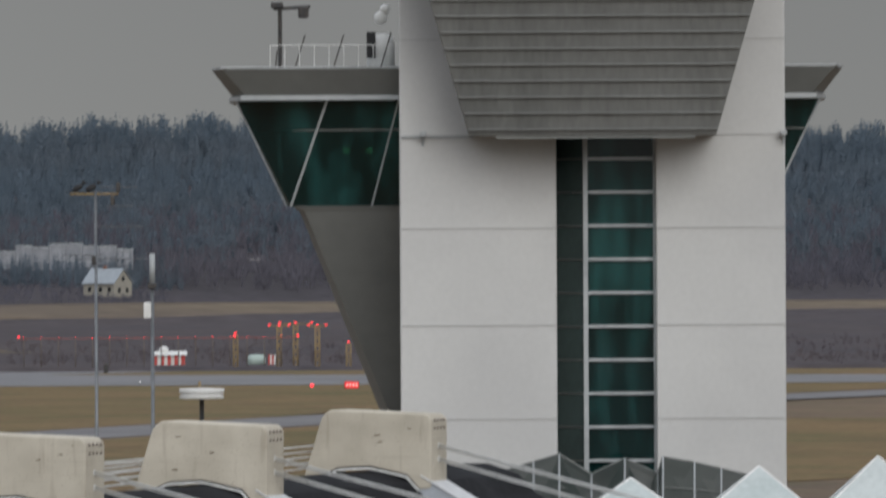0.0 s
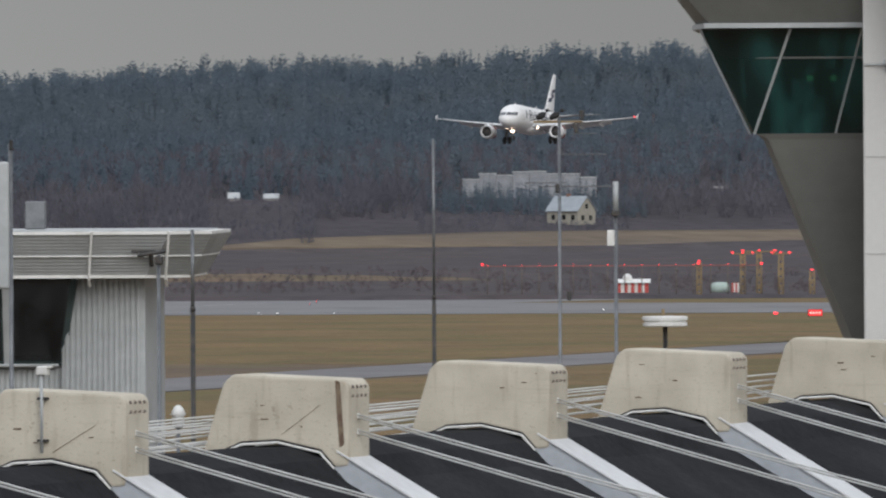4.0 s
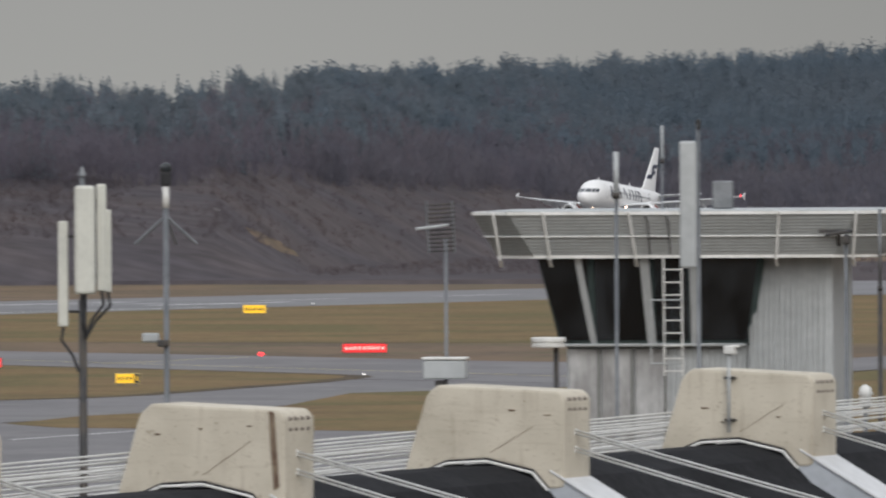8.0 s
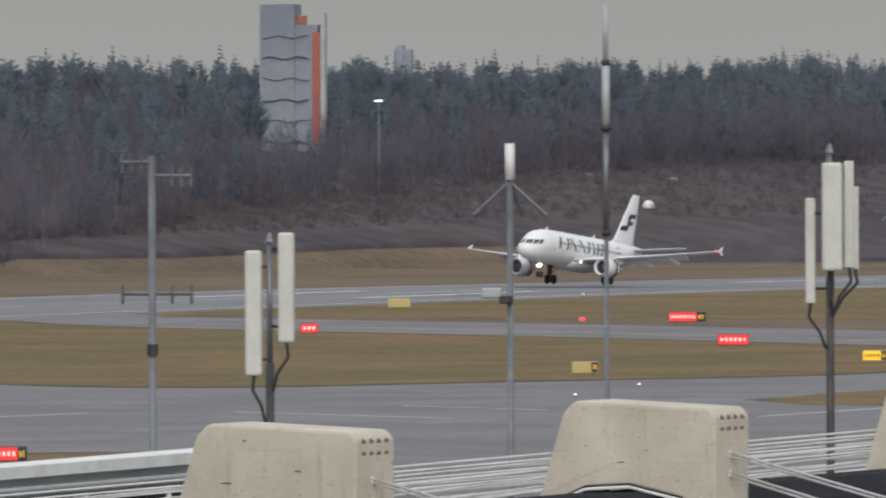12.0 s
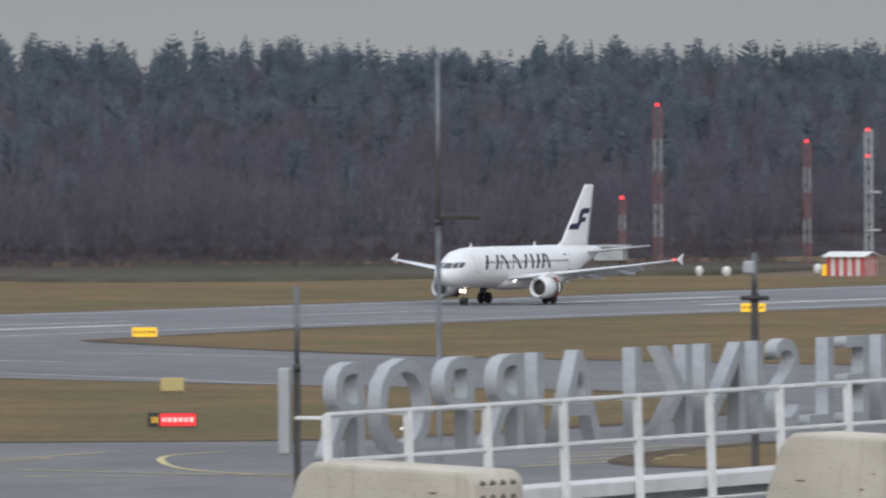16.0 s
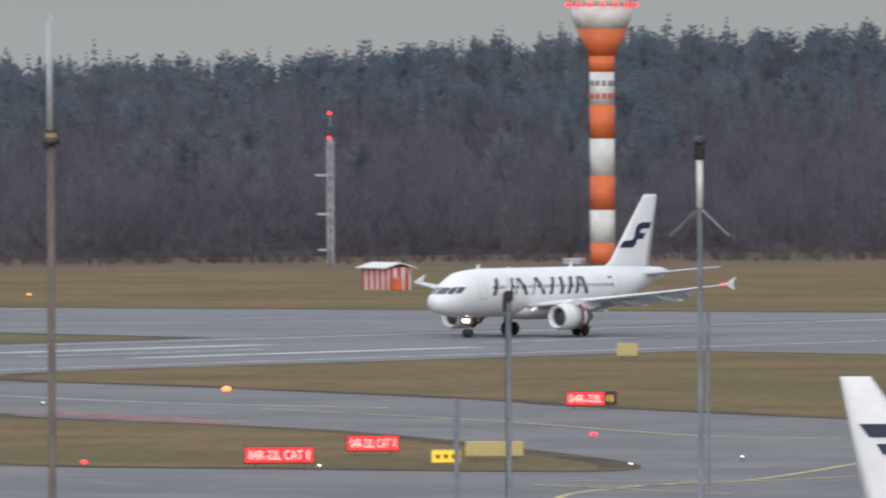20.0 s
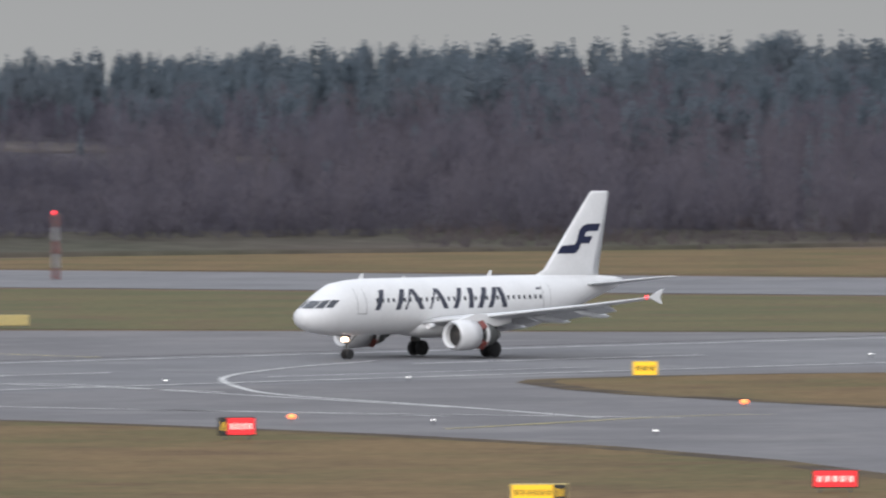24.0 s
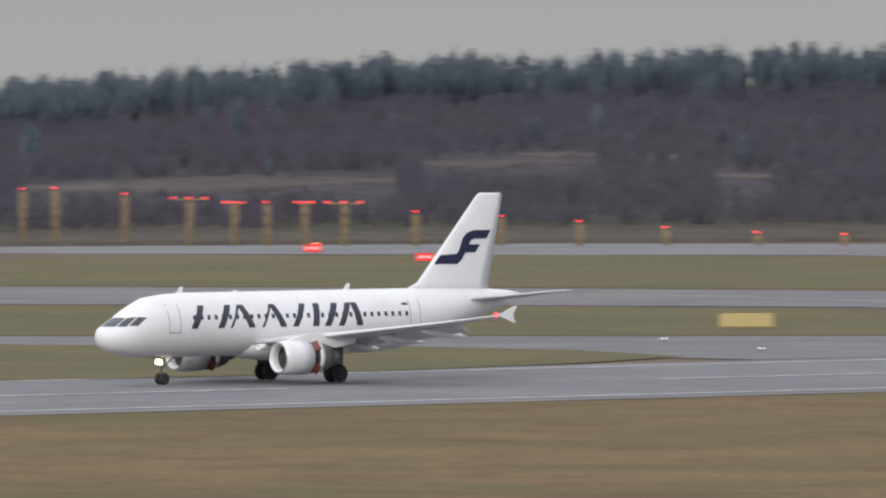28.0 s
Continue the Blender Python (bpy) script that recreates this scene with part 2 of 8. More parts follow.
BARE_METAL = mat("bare_aluminium", (0.55, 0.55, 0.55), 0.3, 0.9, second=(0.45, 0.45, 0.45), scale=2, detail=0.08)
PANE = mat("sky_mirroring_pane", (0.05, 0.055, 0.065), 0.12, second=(0.07, 0.075, 0.085), scale=1.5, detail=0.1, spec=0.8)
NAVY = mat("navy_livery_paint", (0.012, 0.018, 0.055), 0.35, second=(0.016, 0.022, 0.06), scale=1, detail=0.05)
LETTER_GREY = mat("dark_livery_lettering", (0.035, 0.04, 0.06), 0.4, second=(0.045, 0.05, 0.07), scale=1, detail=0.05)
LAMP_WARM = mat("landing_lamp", (1, 0.9, 0.8), 0.3, emit=(1.0, 0.7, 0.52), power=7)
LAMP_RED = mat("red_lamp", (0.8, 0.03, 0.04), 0.3, emit=(1.0, 0.035, 0.045), power=2.4)
LAMP_WHITE = mat("white_edge_lamp", (1, 1, 1), 0.3, emit=(1.0, 0.97, 0.92), power=1.8)
LAMP_ORANGE = mat("amber_lamp", (1, 0.4, 0.1), 0.3, emit=(1.0, 0.16, 0.05), power=2.2)
SIGN_RED = mat("lit_red_sign_face", (0.75, 0.02, 0.03), 0.5, emit=(1.0, 0.03, 0.03), power=0.6)
SIGN_TEXT = mat("lit_white_sign_text", (0.9, 0.8, 0.75), 0.5, emit=(1.0, 0.6, 0.5), power=0.42)
SIGN_YELLOW = mat("lit_yellow_sign_face", (0.8, 0.5, 0.02), 0.5, emit=(1.0, 0.55, 0.02), power=0.5)
SIGN_PALE = mat("unlit_yellow_sign_face", (0.52, 0.41, 0.16), 0.6, second=(0.44, 0.36, 0.16), scale=2, detail=0.1)
SIGN_BLACK = mat("black_sign_face", (0.02, 0.02, 0.018), 0.5)
BAND_ORANGE = mat("orange_band_paint", (0.68, 0.155, 0.045), 0.65, second=(0.56, 0.14, 0.055), scale=0.8, detail=0.1)
BAND_WHITE = mat("white_band_paint", (0.68, 0.67, 0.64), 0.65, second=(0.56, 0.55, 0.52), scale=0.8, detail=0.1)
# Red and white dulled towards grey: distance haze put into the paint.
HAZED_RED = mat("hazed_red_paint", (0.27, 0.09, 0.085), 0.7, second=(0.22, 0.09, 0.085), scale=0.8, detail=0.1)
HAZED_WHITE = mat("hazed_white_paint", (0.36, 0.345, 0.345), 0.7, second=(0.30, 0.29, 0.29), scale=0.8, detail=0.1)
PALE_CAP = mat("bright_sheet_capping", (0.66, 0.67, 0.68), 0.5, second=(0.56, 0.57, 0.58), scale=0.8, detail=0.08)
BAND_RED = mat("red_band_paint", (0.5, 0.06, 0.05), 0.65, second=(0.42, 0.07, 0.06), scale=0.8, detail=0.1)
YELLOW_POST = mat("yellow_mast_paint", (0.27, 0.195, 0.09), 0.7, second=(0.21, 0.155, 0.09), scale=1, detail=0.15)
# Distance haze is put into the tree colours below: paler and bluer.
HAZED_CONIFER = mat("hazed_conifer_needles", (0.160, 0.196, 0.226), 0.95, second=(0.180, 0.206, 0.232), scale=0.03, detail=0.22, fine=0.11, island=0.06, leafy=0.5, spec=0.05)
HAZED_FAR_CONIFER = mat("hazed_distant_conifers", (0.142, 0.180, 0.216), 0.95, second=(0.160, 0.188, 0.216), scale=0.01, detail=0.18, fine=0.05, island=0.06, leafy=0.5, spec=0.05)
BARE_WOOD = mat("bare_birch_twigs", (0.150, 0.140, 0.170), 0.95, second=(0.170, 0.152, 0.172), scale=0.03, detail=0.18, fine=0.11, island=0.06, leafy=0.5, spec=0.05)
FAR_BARE = mat("distant_bare_twigs", (0.138, 0.136, 0.162), 0.95, second=(0.152, 0.144, 0.164), scale=0.01, detail=0.18, fine=0.05, island=0.06, leafy=0.5, spec=0.05)
SLOPE_TWIGS = mat("brown_slope_twigs", (0.122, 0.114, 0.140), 0.95, second=(0.134, 0.120, 0.138), scale=0.02, detail=0.15, fine=0.11, island=0.06, leafy=0.5, spec=0.05)
SOIL = mat("bare_soil", (0.075, 0.06, 0.046), 0.95, second=(0.13, 0.098, 0.056), scale=0.15, detail=0.3, fine=1.0, spec=0.1)
MOSS = mat("mossy_grass", (0.098, 0.084, 0.070), 0.95, second=(0.085, 0.082, 0.062), scale=0.02, detail=0.25, fine=0.2, spec=0.05)
CLEARING = mat("dry_grass_and_rock", (0.108, 0.094, 0.088), 0.95, second=(0.092, 0.082, 0.080), scale=0.05, detail=0.3, fine=0.4, spec=0.05)
BIRCH_BARK = mat("birch_bark", (0.26, 0.25, 0.24), 0.9, second=(0.17, 0.16, 0.16), scale=0.3, detail=0.3, island=0.3)
SCRUB = mat("brown_scrub", (0.135, 0.118, 0.128), 0.95, second=(0.150, 0.124, 0.124), scale=0.02, detail=0.25, fine=0.11, island=0.12, leafy=0.5, spec=0.05)
# Floor darkened for tree shade, so that gaps between the thin trees stay dark.
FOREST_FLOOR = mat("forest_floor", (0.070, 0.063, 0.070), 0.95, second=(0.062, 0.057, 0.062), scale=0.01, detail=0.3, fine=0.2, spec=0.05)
HOUSE_WALL = mat("cream_house_boards", (0.33, 0.31, 0.26), 0.8, second=(0.29, 0.27, 0.23), scale=0.8, detail=0.1)
HOUSE_ROOF = mat("pale_metal_roof", (0.30, 0.33, 0.36), 0.5, 0.2, second=(0.26, 0.29, 0.31), scale=0.8, detail=0.1)
GRANITE = mat("pale_rock", (0.27, 0.26, 0.26), 0.9, second=(0.18, 0.17, 0.17), scale=0.2, detail=0.3, bump=0.3)
TANK_GREEN = mat("pale_green_tank_paint", (0.36, 0.44, 0.40), 0.6, second=(0.29, 0.36, 0.33), scale=0.8, detail=0.1)
CLAD_BLUE = mat("blue_grey_cladding", (0.24, 0.26, 0.30), 0.7, second=(0.19, 0.21, 0.245), scale=0.08, detail=0.1)
CLAD_ORANGE = mat("orange_cladding", (0.37, 0.115, 0.08), 0.7, second=(0.31, 0.11, 0.085), scale=0.1, detail=0.1)
HEATH = mat("brown_heath", (0.074, 0.066, 0.072), 0.95, second=(0.086, 0.073, 0.074), scale=0.02, detail=0.3, fine=0.15, spec=0.05)
TAN_FIELD = mat("pale_stubble_field", (0.165, 0.132, 0.098), 0.95, second=(0.130, 0.106, 0.088), scale=0.01, detail=0.2, fine=0.1, spec=0.05)


# ---- small builders ----
def part(name, bm, material, parent=None, label="", smooth=False):
    """Links a bmesh as one mesh object under a thing or a part."""
    me = bpy.data.meshes.new(name)
    bm.normal_update()
    bm.to_mesh(me)
    bm.free()
    me.materials.append(material)
    if smooth:
        me.shade_smooth()
    ob = new(name, me)
    ob.parent = parent
    if label:
        ob["label"] = label
    return ob


def again(ob, name, m, parent):
    """Another object on the mesh of ob, at the pose m in its parent's space."""
    o = new(name, ob.data)
    o.parent = parent
    o.matrix_basis = m
    return o


def thing(name, label, category, group="", kind="", m=None):
    ob = new(name)
    ob.empty_display_size = 0.2
    if m is not None:
        ob.matrix_world = m
    return tagged(ob, label, category, group, kind)


def B():
    return bmesh.new()


def box(bm, x, y, z, sx, sy, sz, bevel=0.0, m=None):
    """A box centred on x, y, z."""
    r = bmesh.ops.create_cube(bm, size=1.0)
    vs = r["verts"]
    for v in vs:
        v.co = Vector((v.co.x * sx + x, v.co.y * sy + y, v.co.z * sz + z))
    if bevel:
        es = list({e for v in vs for e in v.link_edges})
        made = bmesh.ops.bevel(bm, geom=es, offset=bevel, segments=2, affect="EDGES", profile=0.5)
        vs = list({v for f in made["faces"] for v in f.verts} | {v for v in vs if v.is_valid})
    if m is not None:
        bmesh.ops.transform(bm, matrix=m, verts=vs)
    return bm


def tube(bm, a, b, r0, r1=None, seg=8, caps=True):
    """A round bar from a to b."""
    a, b = Vector(a), Vector(b)
    r1 = r0 if r1 is None else r1
    way = (b - a).normalized()
    side = way.orthogonal().normalized()
    up = way.cross(side)
    rings = []
    for c, r in ((a, r0), (b, r1)):
        rings.append([bm.verts.new(c + r * (math.cos(2 * math.pi * i / seg) * side + math.sin(2 * math.pi * i / seg) * up)) for i in range(seg)])
    for i in range(seg):
        j = (i + 1) % seg
        bm.faces.new((rings[0][i], rings[0][j], rings[1][j], rings[1][i]))
    if caps:
        bm.faces.new(rings[0][::-1])
        bm.faces.new(rings[1])
    return bm


def skin(bm, rings, closed=True, caps=True):
    """Faces between rings of points of equal count."""
    rows = [[bm.verts.new(p) for p in r] for r in rings]
    n = len(rows[0])
    for a, b in zip(rows, rows[1:]):
        for i in range(n if closed else n - 1):
            j = (i + 1) % n
            bm.faces.new((a[i], a[j], b[j], b[i]))
    if caps and closed:
        bm.faces.new(rows[0][::-1])
        bm.faces.new(rows[-1])
    return bm


def lathe(bm, profile, seg=20, m=None, caps=True):
    """A turned body about z from (radius, height) pairs."""
    rings = [[Vector((r * math.cos(2 * math.pi * i / seg), r * math.sin(2 * math.pi * i / seg), z)) for i in range(seg)] for r, z in profile]
    if m is not None:
        rings = [[m @ p for p in r] for r in rings]
    return skin(bm, rings, True, caps)


def slab(bm, outline, thick, m=None):
    """A plate: an outline of (x, y) raised from 0 to thick."""
    low = [bm.verts.new((x, y, 0)) for x, y in outline]
    top = [bm.verts.new((x, y, thick)) for x, y in outline]
    n = len(low)
    bm.faces.new(low[::-1])
    bm.faces.new(top)
    for i in range(n):
        j = (i + 1) % n
        bm.faces.new((low[i], low[j], top[j], top[i]))
    bmesh.ops.recalc_face_normals(bm, faces=bm.faces[:])
    if m is not None:
        bmesh.ops.transform(bm, matrix=m, verts=low + top)
    return bm


def stuff(name, verts, faces, material, label, category):
    """One object of uncountable pieces from arrays of triangles."""
    me = bpy.data.meshes.new(name)
    me.vertices.add(len(verts))
    me.vertices.foreach_set("co", np.asarray(verts, dtype=np.float32).ravel())
    me.loops.add(len(faces) * 3)
    me.loops.foreach_set("vertex_index", np.asarray(faces, dtype=np.int32).ravel())
    me.polygons.add(len(faces))
    me.polygons.foreach_set("loop_start", np.arange(0, len(faces) * 3, 3, dtype=np.int32))
    me.update(calc_edges=True)
    me.materials.append(material)
    return tagged(new(name, me), label, category, "", "stuff")


def scatter(templates, places, rng):
    """Copies of small triangle templates at (x, y, z, height, width) places, turned at random."""
    vs, fs, off = [], [], 0
    for x, y, z, h, w in places:
        v, f = templates[rng.integers(len(templates))]
        a = rng.uniform(0, 2 * math.pi)
        c, s = math.cos(a), math.sin(a)
        q = np.empty_like(v)
        q[:, 0] = (v[:, 0] * c - v[:, 1] * s) * w + x
        q[:, 1] = (v[:, 0] * s + v[:, 1] * c) * w + y
        q[:, 2] = v[:, 2] * h + z
        vs.append(q)
        fs.append(f + off)
        off += len(v)
    return np.concatenate(vs), np.concatenate(fs)


# ---- the airfield's plan: s runs back along the runway, n across it towards the terminal ----
RW_O, RW_U, RW_N = Vector((-445.6, 580.3)), Vector((0.2823, 0.9593)), Vector((0.9593, -0.2823))


def drop(s):
    """The far end of the runway lies a little lower."""
    return -0.0052 * min(max(s - 760.0, 0.0), 900.0)


def field(s, n, up=0.0):
    p = RW_O + s * RW_U + n * RW_N
    return Vector((p.x, p.y, drop(s) + up))


def along(x, y):
    return (Vector((x, y)) - RW_O).dot(RW_U)


WOOD_AZ = (-60, -38, -33, -28, -25, -20, -15, -12, -9, -7, -5.5, -4.5, 0, 5, 20, 40)
WOOD_NEAR = (1340, 1340, 1345, 1390, 1430, 1450, 1440, 1520, 1720, 1800, 2300, 2800, 3000, 3000, 3000, 3000)
WOOD_FIRST = (0, 0, 0, 0, 0, 0, 0, 0, 0.42, 0.42, 0.25, 0.05, 0, 0, 0, 0)
WOOD_RISE = (0.9, 0.9, 0.9, 0.9, 0.8, 0.75, 0.75, 0.75, 0.6, 0.6, 0.8, 1.0, 1.0, 1.0, 1.0, 1.0)
WOOD_FAR = (1700, 1700, 1720, 1760, 1800, 1830, 1830, 1900, 2050, 2250, 3200, 3900, 4000, 4000, 4000, 4000)
SKY_AZ = (-60, -39, -38.2, -37.3, -36.4, -34.9, -33.5, -32.5, -31.7, -30.9, -30.4, -29.8, -29.1, -28.2, -27, -25.9, -23.7, -22.2, -21.2, -19.9, -18.5, -17.5, -16.8, -16.1, -15.35, -14.6, -13.8, -13, -12,
          -11, -10.2, -9, -8, -7.6, -7.26, -6.9, -6, -5.1, -4.2, -3.5, -2.5, -1.7, 0, 3, 8, 40)
SKY_EL = (0.0, -0.02, 0.01, 0.06, 0.10, 0.13, 0.13, 0.135, 0.145, 0.165, 0.15, 0.17, 0.215, 0.22, 0.20, 0.22, 0.25, 0.24, 0.31, 0.34, 0.34, 0.35, 0.29, 0.32, 0.34, 0.29, 0.29, 0.27, 0.30,
          0.31, 0.25, 0.26, 0.29, 0.31, 0.24, 0.34, 0.34, 0.37, 0.42, 0.48, 0.48, 0.54, 0.52, 0.46, 0.4, 0.3)
TREE = ((-31, 6.6), (-28, 10.5), (-16, 10.4), (-13, 9.8), (-8, 9.8), (-6.6, 10.5), (-5.2, 9.4))


def terrain(x, y):
    """Height of the ground: flat airfield, then wooded rises behind it."""
    d, az = math.hypot(x, y), math.degrees(math.atan2(x, y))
    if y < 0 or abs(az) > 60:
        return 0.0
    near, far = np.interp(az, WOOD_AZ, WOOD_NEAR), np.interp(az, WOOD_AZ, WOOD_FAR)
    ridge = 20 + math.tan(radians(np.interp(az, SKY_AZ, SKY_EL))) * far - np.interp(az, *zip(*TREE))
    base = drop(along(x, y))
    k = min(max((d - near) / (far - near), 0.0), 1.0)
    return base + (ridge - base) * k ** np.interp(az, WOOD_AZ, WOOD_RISE)


def build_ground():
    azs = sorted({*np.arange(-180, -60, 12.0), -60, -52, *np.arange(-46, 10, 0.5), *np.arange(12, 60, 8.0), *np.arange(60, 180, 12.0)})
    bm = B()
    ks = [0.0, 0.004, 0.012, 0.025, 0.05, *[0.09 + 0.05 * i for i in range(18)], 1.0]
    cols = []
    for a in azs:
        near, far = (np.interp(a, WOOD_AZ, WOOD_NEAR), np.interp(a, WOOD_AZ, WOOD_FAR)) if abs(a) < 60.1 else (1500.0, 2000.0)
        ds = [60, 150, 300, 450, 600, 760, 900, 1050, 1200, (1200 + near) / 2, *[near + (far - near) * k for k in ks], far + 60, far + 250, far + 900]
        cols.append([bm.verts.new((d * math.sin(radians(a)), d * math.cos(radians(a)), terrain(d * math.sin(radians(a)), d * math.cos(radians(a))))) for d in ds])
    hub = bm.verts.new((0, 0, 0))
    n = len(azs)
    for i in range(n):
        p, q = cols[i], cols[(i + 1) % n]
        bm.faces.new((hub, q[0], p[0]))
        for k in range(len(p) - 1):
            bm.faces.new((p[k], q[k], q[k + 1], p[k + 1]))
    bmesh.ops.recalc_face_normals(bm, faces=bm.faces[:])
    if sum(f.normal.z for f in bm.faces) < 0:
        bmesh.ops.reverse_faces(bm, faces=bm.faces[:])
    ob = part("ground", bm, FAR_GRASS, smooth=True)
    tagged(ob, "flat brown winter grassland rising to wooded hills", "ground", "", "structure")


def on_hill(az, el):
    """Where a level sight line at az and el degrees from the terrace meets the rising ground."""
    d = 1500.0
    while d < 4000 and terrain(d * math.sin(radians(az)), d * math.cos(radians(az))) < 20 + math.tan(radians(el)) * d:
        d += 4
    x, y = d * math.sin(radians(az)), d * math.cos(radians(az))
    return x, y, terrain(x, y)


def sheet(name, outline, up, material, label, category, kind="structure"):
    """A thin plate on the airfield from an outline in s and n, cut along s where the field falls away."""
    bm = B()
    low = [bm.verts.new(field(s, n, up)) for s, n in outline]
    f = bm.faces.new(low)
    if f.normal.z < 0 or sum((a.co.x * b.co.y - b.co.x * a.co.y) for a, b in zip(low, low[1:] + low[:1])) < 0:
        f.normal_flip()
    ext = bmesh.ops.extrude_face_region(bm, geom=[f])
    for v in ext["geom"]:
        if isinstance(v, bmesh.types.BMVert):
            v.co.z += 0.02
    bmesh.ops.recalc_face_normals(bm, faces=bm.faces[:])
    bmesh.ops.triangulate(bm, faces=[f for f in bm.faces if len(f.verts) > 4])
    return tagged(part(name, bm, material), label, category, "", kind)


def ribbon(name, n0, n1, s0, s1, up, material, label, category, step=60):
    """A long straight strip of the field between two lines of n."""
    bm = B()
    k = max(1, int((s1 - s0) / step))
    ss = [s0 + (s1 - s0) * i / k for i in range(k + 1)]
    a = [bm.verts.new(field(s, n0, up)) for s in ss]
    b = [bm.verts.new(field(s, n1, up)) for s in ss]
    for i in range(k):
        bm.faces.new((a[i], b[i], b[i + 1], a[i + 1]))
    for f in bm.faces:
        f.normal_update()
    bmesh.ops.recalc_face_normals(bm, faces=bm.faces[:])
    if bm.faces[:][0].normal.z < 0:
        bmesh.ops.reverse_faces(bm, faces=bm.faces[:])
    return tagged(part(name, bm, material), label, category, "", "structure")


def line(bm, pts, width, up):
    """A painted line through points of s and n."""
    c = [field(s, n, up) for s, n in pts]
    q = []
    for i, p in enumerate(c):
        t = (c[min(i + 1, len(c) - 1)] - c[max(i - 1, 0)]).normalized()
        side = Vector((-t.y, t.x, 0)) * width / 2
        q.append((p - side, p + side))
    vs = [(bm.verts.new(a), bm.verts.new(b)) for a, b in q]
    for (a, b), (c, d) in zip(vs, vs[1:]):
        f = bm.faces.new((a, b, d, c))
        f.normal_update()
        if f.normal.z < 0:
            f.normal_flip()


def curve_pts(pts, k=6):
    """A smooth line through a few points."""
    out = []
    for i in range(len(pts) - 1):
        p0, p1, p2, p3 = (Vector(pts[max(0, min(len(pts) - 1, j))]) for j in (i - 1, i, i + 1, i + 2))
        for j in range(k):
            t = j / k
            out.append(tuple(0.5 * ((2 * p1) + (p2 - p0) * t + (2 * p0 - 5 * p1 + 4 * p2 - p3) * t * t + (3 * p1 - p0 - 3 * p2 + p3) * t ** 3)))
    return out + [tuple(pts[-1])]


def polar_sheet(name, rows, up, material, label, steps=8, step=0.5):
    """A cover that follows the ground between two distances, from rows of (az, near, far)."""
    bm = B()
    azs = np.arange(rows[0][0], rows[-1][0] + 0.01, step)
    a, n, f = zip(*rows)
    grid = []
    for az in azs:
        d0, d1 = np.interp(az, a, n), np.interp(az, a, f)
        col = []
        for i in range(steps + 1):
            d = d0 + (d1 - d0) * (0, 0.004, *[(j + 1) / (steps - 1) for j in range(steps - 3)], 0.996, 1)[i]
            x, y = d * math.sin(radians(az)), d * math.cos(radians(az))
            col.append(bm.verts.new((x, y, terrain(x, y) + (up if 0 < i < steps else -1.2))))
        grid.append(col)
    for p, q in zip(grid, grid[1:]):
        for i in range(steps):
            bm.faces.new((p[i], p[i + 1], q[i + 1], q[i]))
    bmesh.ops.recalc_face_normals(bm, faces=bm.faces[:])
    if sum(f.normal.z for f in bm.faces) < 0:
        bmesh.ops.reverse_faces(bm, faces=bm.faces[:])
    return tagged(part(name, bm, material, None, "", True), label, "ground", "", "structure")


build_ground()
polar_sheet("forest_floor", [(az, np.interp(az, WOOD_AZ, WOOD_NEAR) + (np.interp(az, WOOD_AZ, WOOD_FAR) - np.interp(az, WOOD_AZ, WOOD_NEAR)) * np.interp(az, WOOD_AZ, WOOD_FIRST) + 4, np.interp(az, WOOD_AZ, WOOD_FAR) + 30) for az in np.arange(-44, 8.1, 0.5)], 0.3, FOREST_FLOOR, "brown undergrowth under the woods, tree shade put into its colour", 14)
polar_sheet("heath", [(-14, 1478, 1545), (-13, 1510, 1640), (-12, 1538, 1740), (-11, 1597, 1820), (-10, 1668, 1900), (-9, 1730, 2000), (-7, 1745, 2120), (-6.2, 1730, 2340), (-5.5, 1730, 2620), (-4, 1770, 2900), (0, 1800, 3060), (8, 1800, 3060)], 0.6, HEATH, "purplish brown heath below the woods", 32)
polar_sheet("mossy_bank", [(-41, 1310, 1372), (-33, 1318, 1375), (-28, 1365, 1420), (-26, 1400, 1420)], 0.45, MOSS, "dull green mossy bank at the foot of the slope", 4)
polar_sheet("mossy_bank", [(-17.8, 1400, 1415), (-16.7, 1308, 1418), (-15.2, 1316, 1438), (-14, 1345, 1452), (-13.2, 1350, 1464), (-12.4, 1450, 1475)], 0.45, MOSS, "dull olive-brown rough bank before the woods", 4)
STUBBLE = [(-3.6, 2858, 2863), (-3.1, 2882, 2925), (-2.6, 2900, 2958), (-2.1, 2919, 2987), (0, 3001, 3070), (8, 3001, 3070)]
polar_sheet("stubble_field", STUBBLE, 1.0, TAN_FIELD, "pale stubble field before the hill", 12)
ribbon("runway", -20, 46, -420, 1800, 0.03, RUNWAY, "long grey grooved asphalt runway with pale worn lines", "runway")
sheet("apron", [(440, 46), (440, 226), (425, 258), (300, 258), (285, 300), (270, 345), (-430, 345), (-430, 46)], 0.03, ASPHALT, "grey asphalt apron and taxiways in front of the terminal", "apron")
sheet("taxiway_exit", [(610, 46), (594, 60), (563, 124), (530, 184), (512, 212), (500, 258), (425, 258), (441, 226), (460, 214), (501, 153), (538, 88), (565, 46)], 0.04, ASPHALT,
      "grey asphalt exit taxiway leaving the runway", "taxiway")
sheet("runway_end_pad", [(990, 46.5), (1027, 111), (1050, 157), (1120, 330), (1200, 330), (1200, 46.5)], 0.058, RUNWAY, "wide grey asphalt pad at the runway's end", "runway")
ribbon("taxiway_parallel", 238, 256, 480, 1750, 0.045, ASPHALT, "narrow grey asphalt taxiway beside the runway", "taxiway")
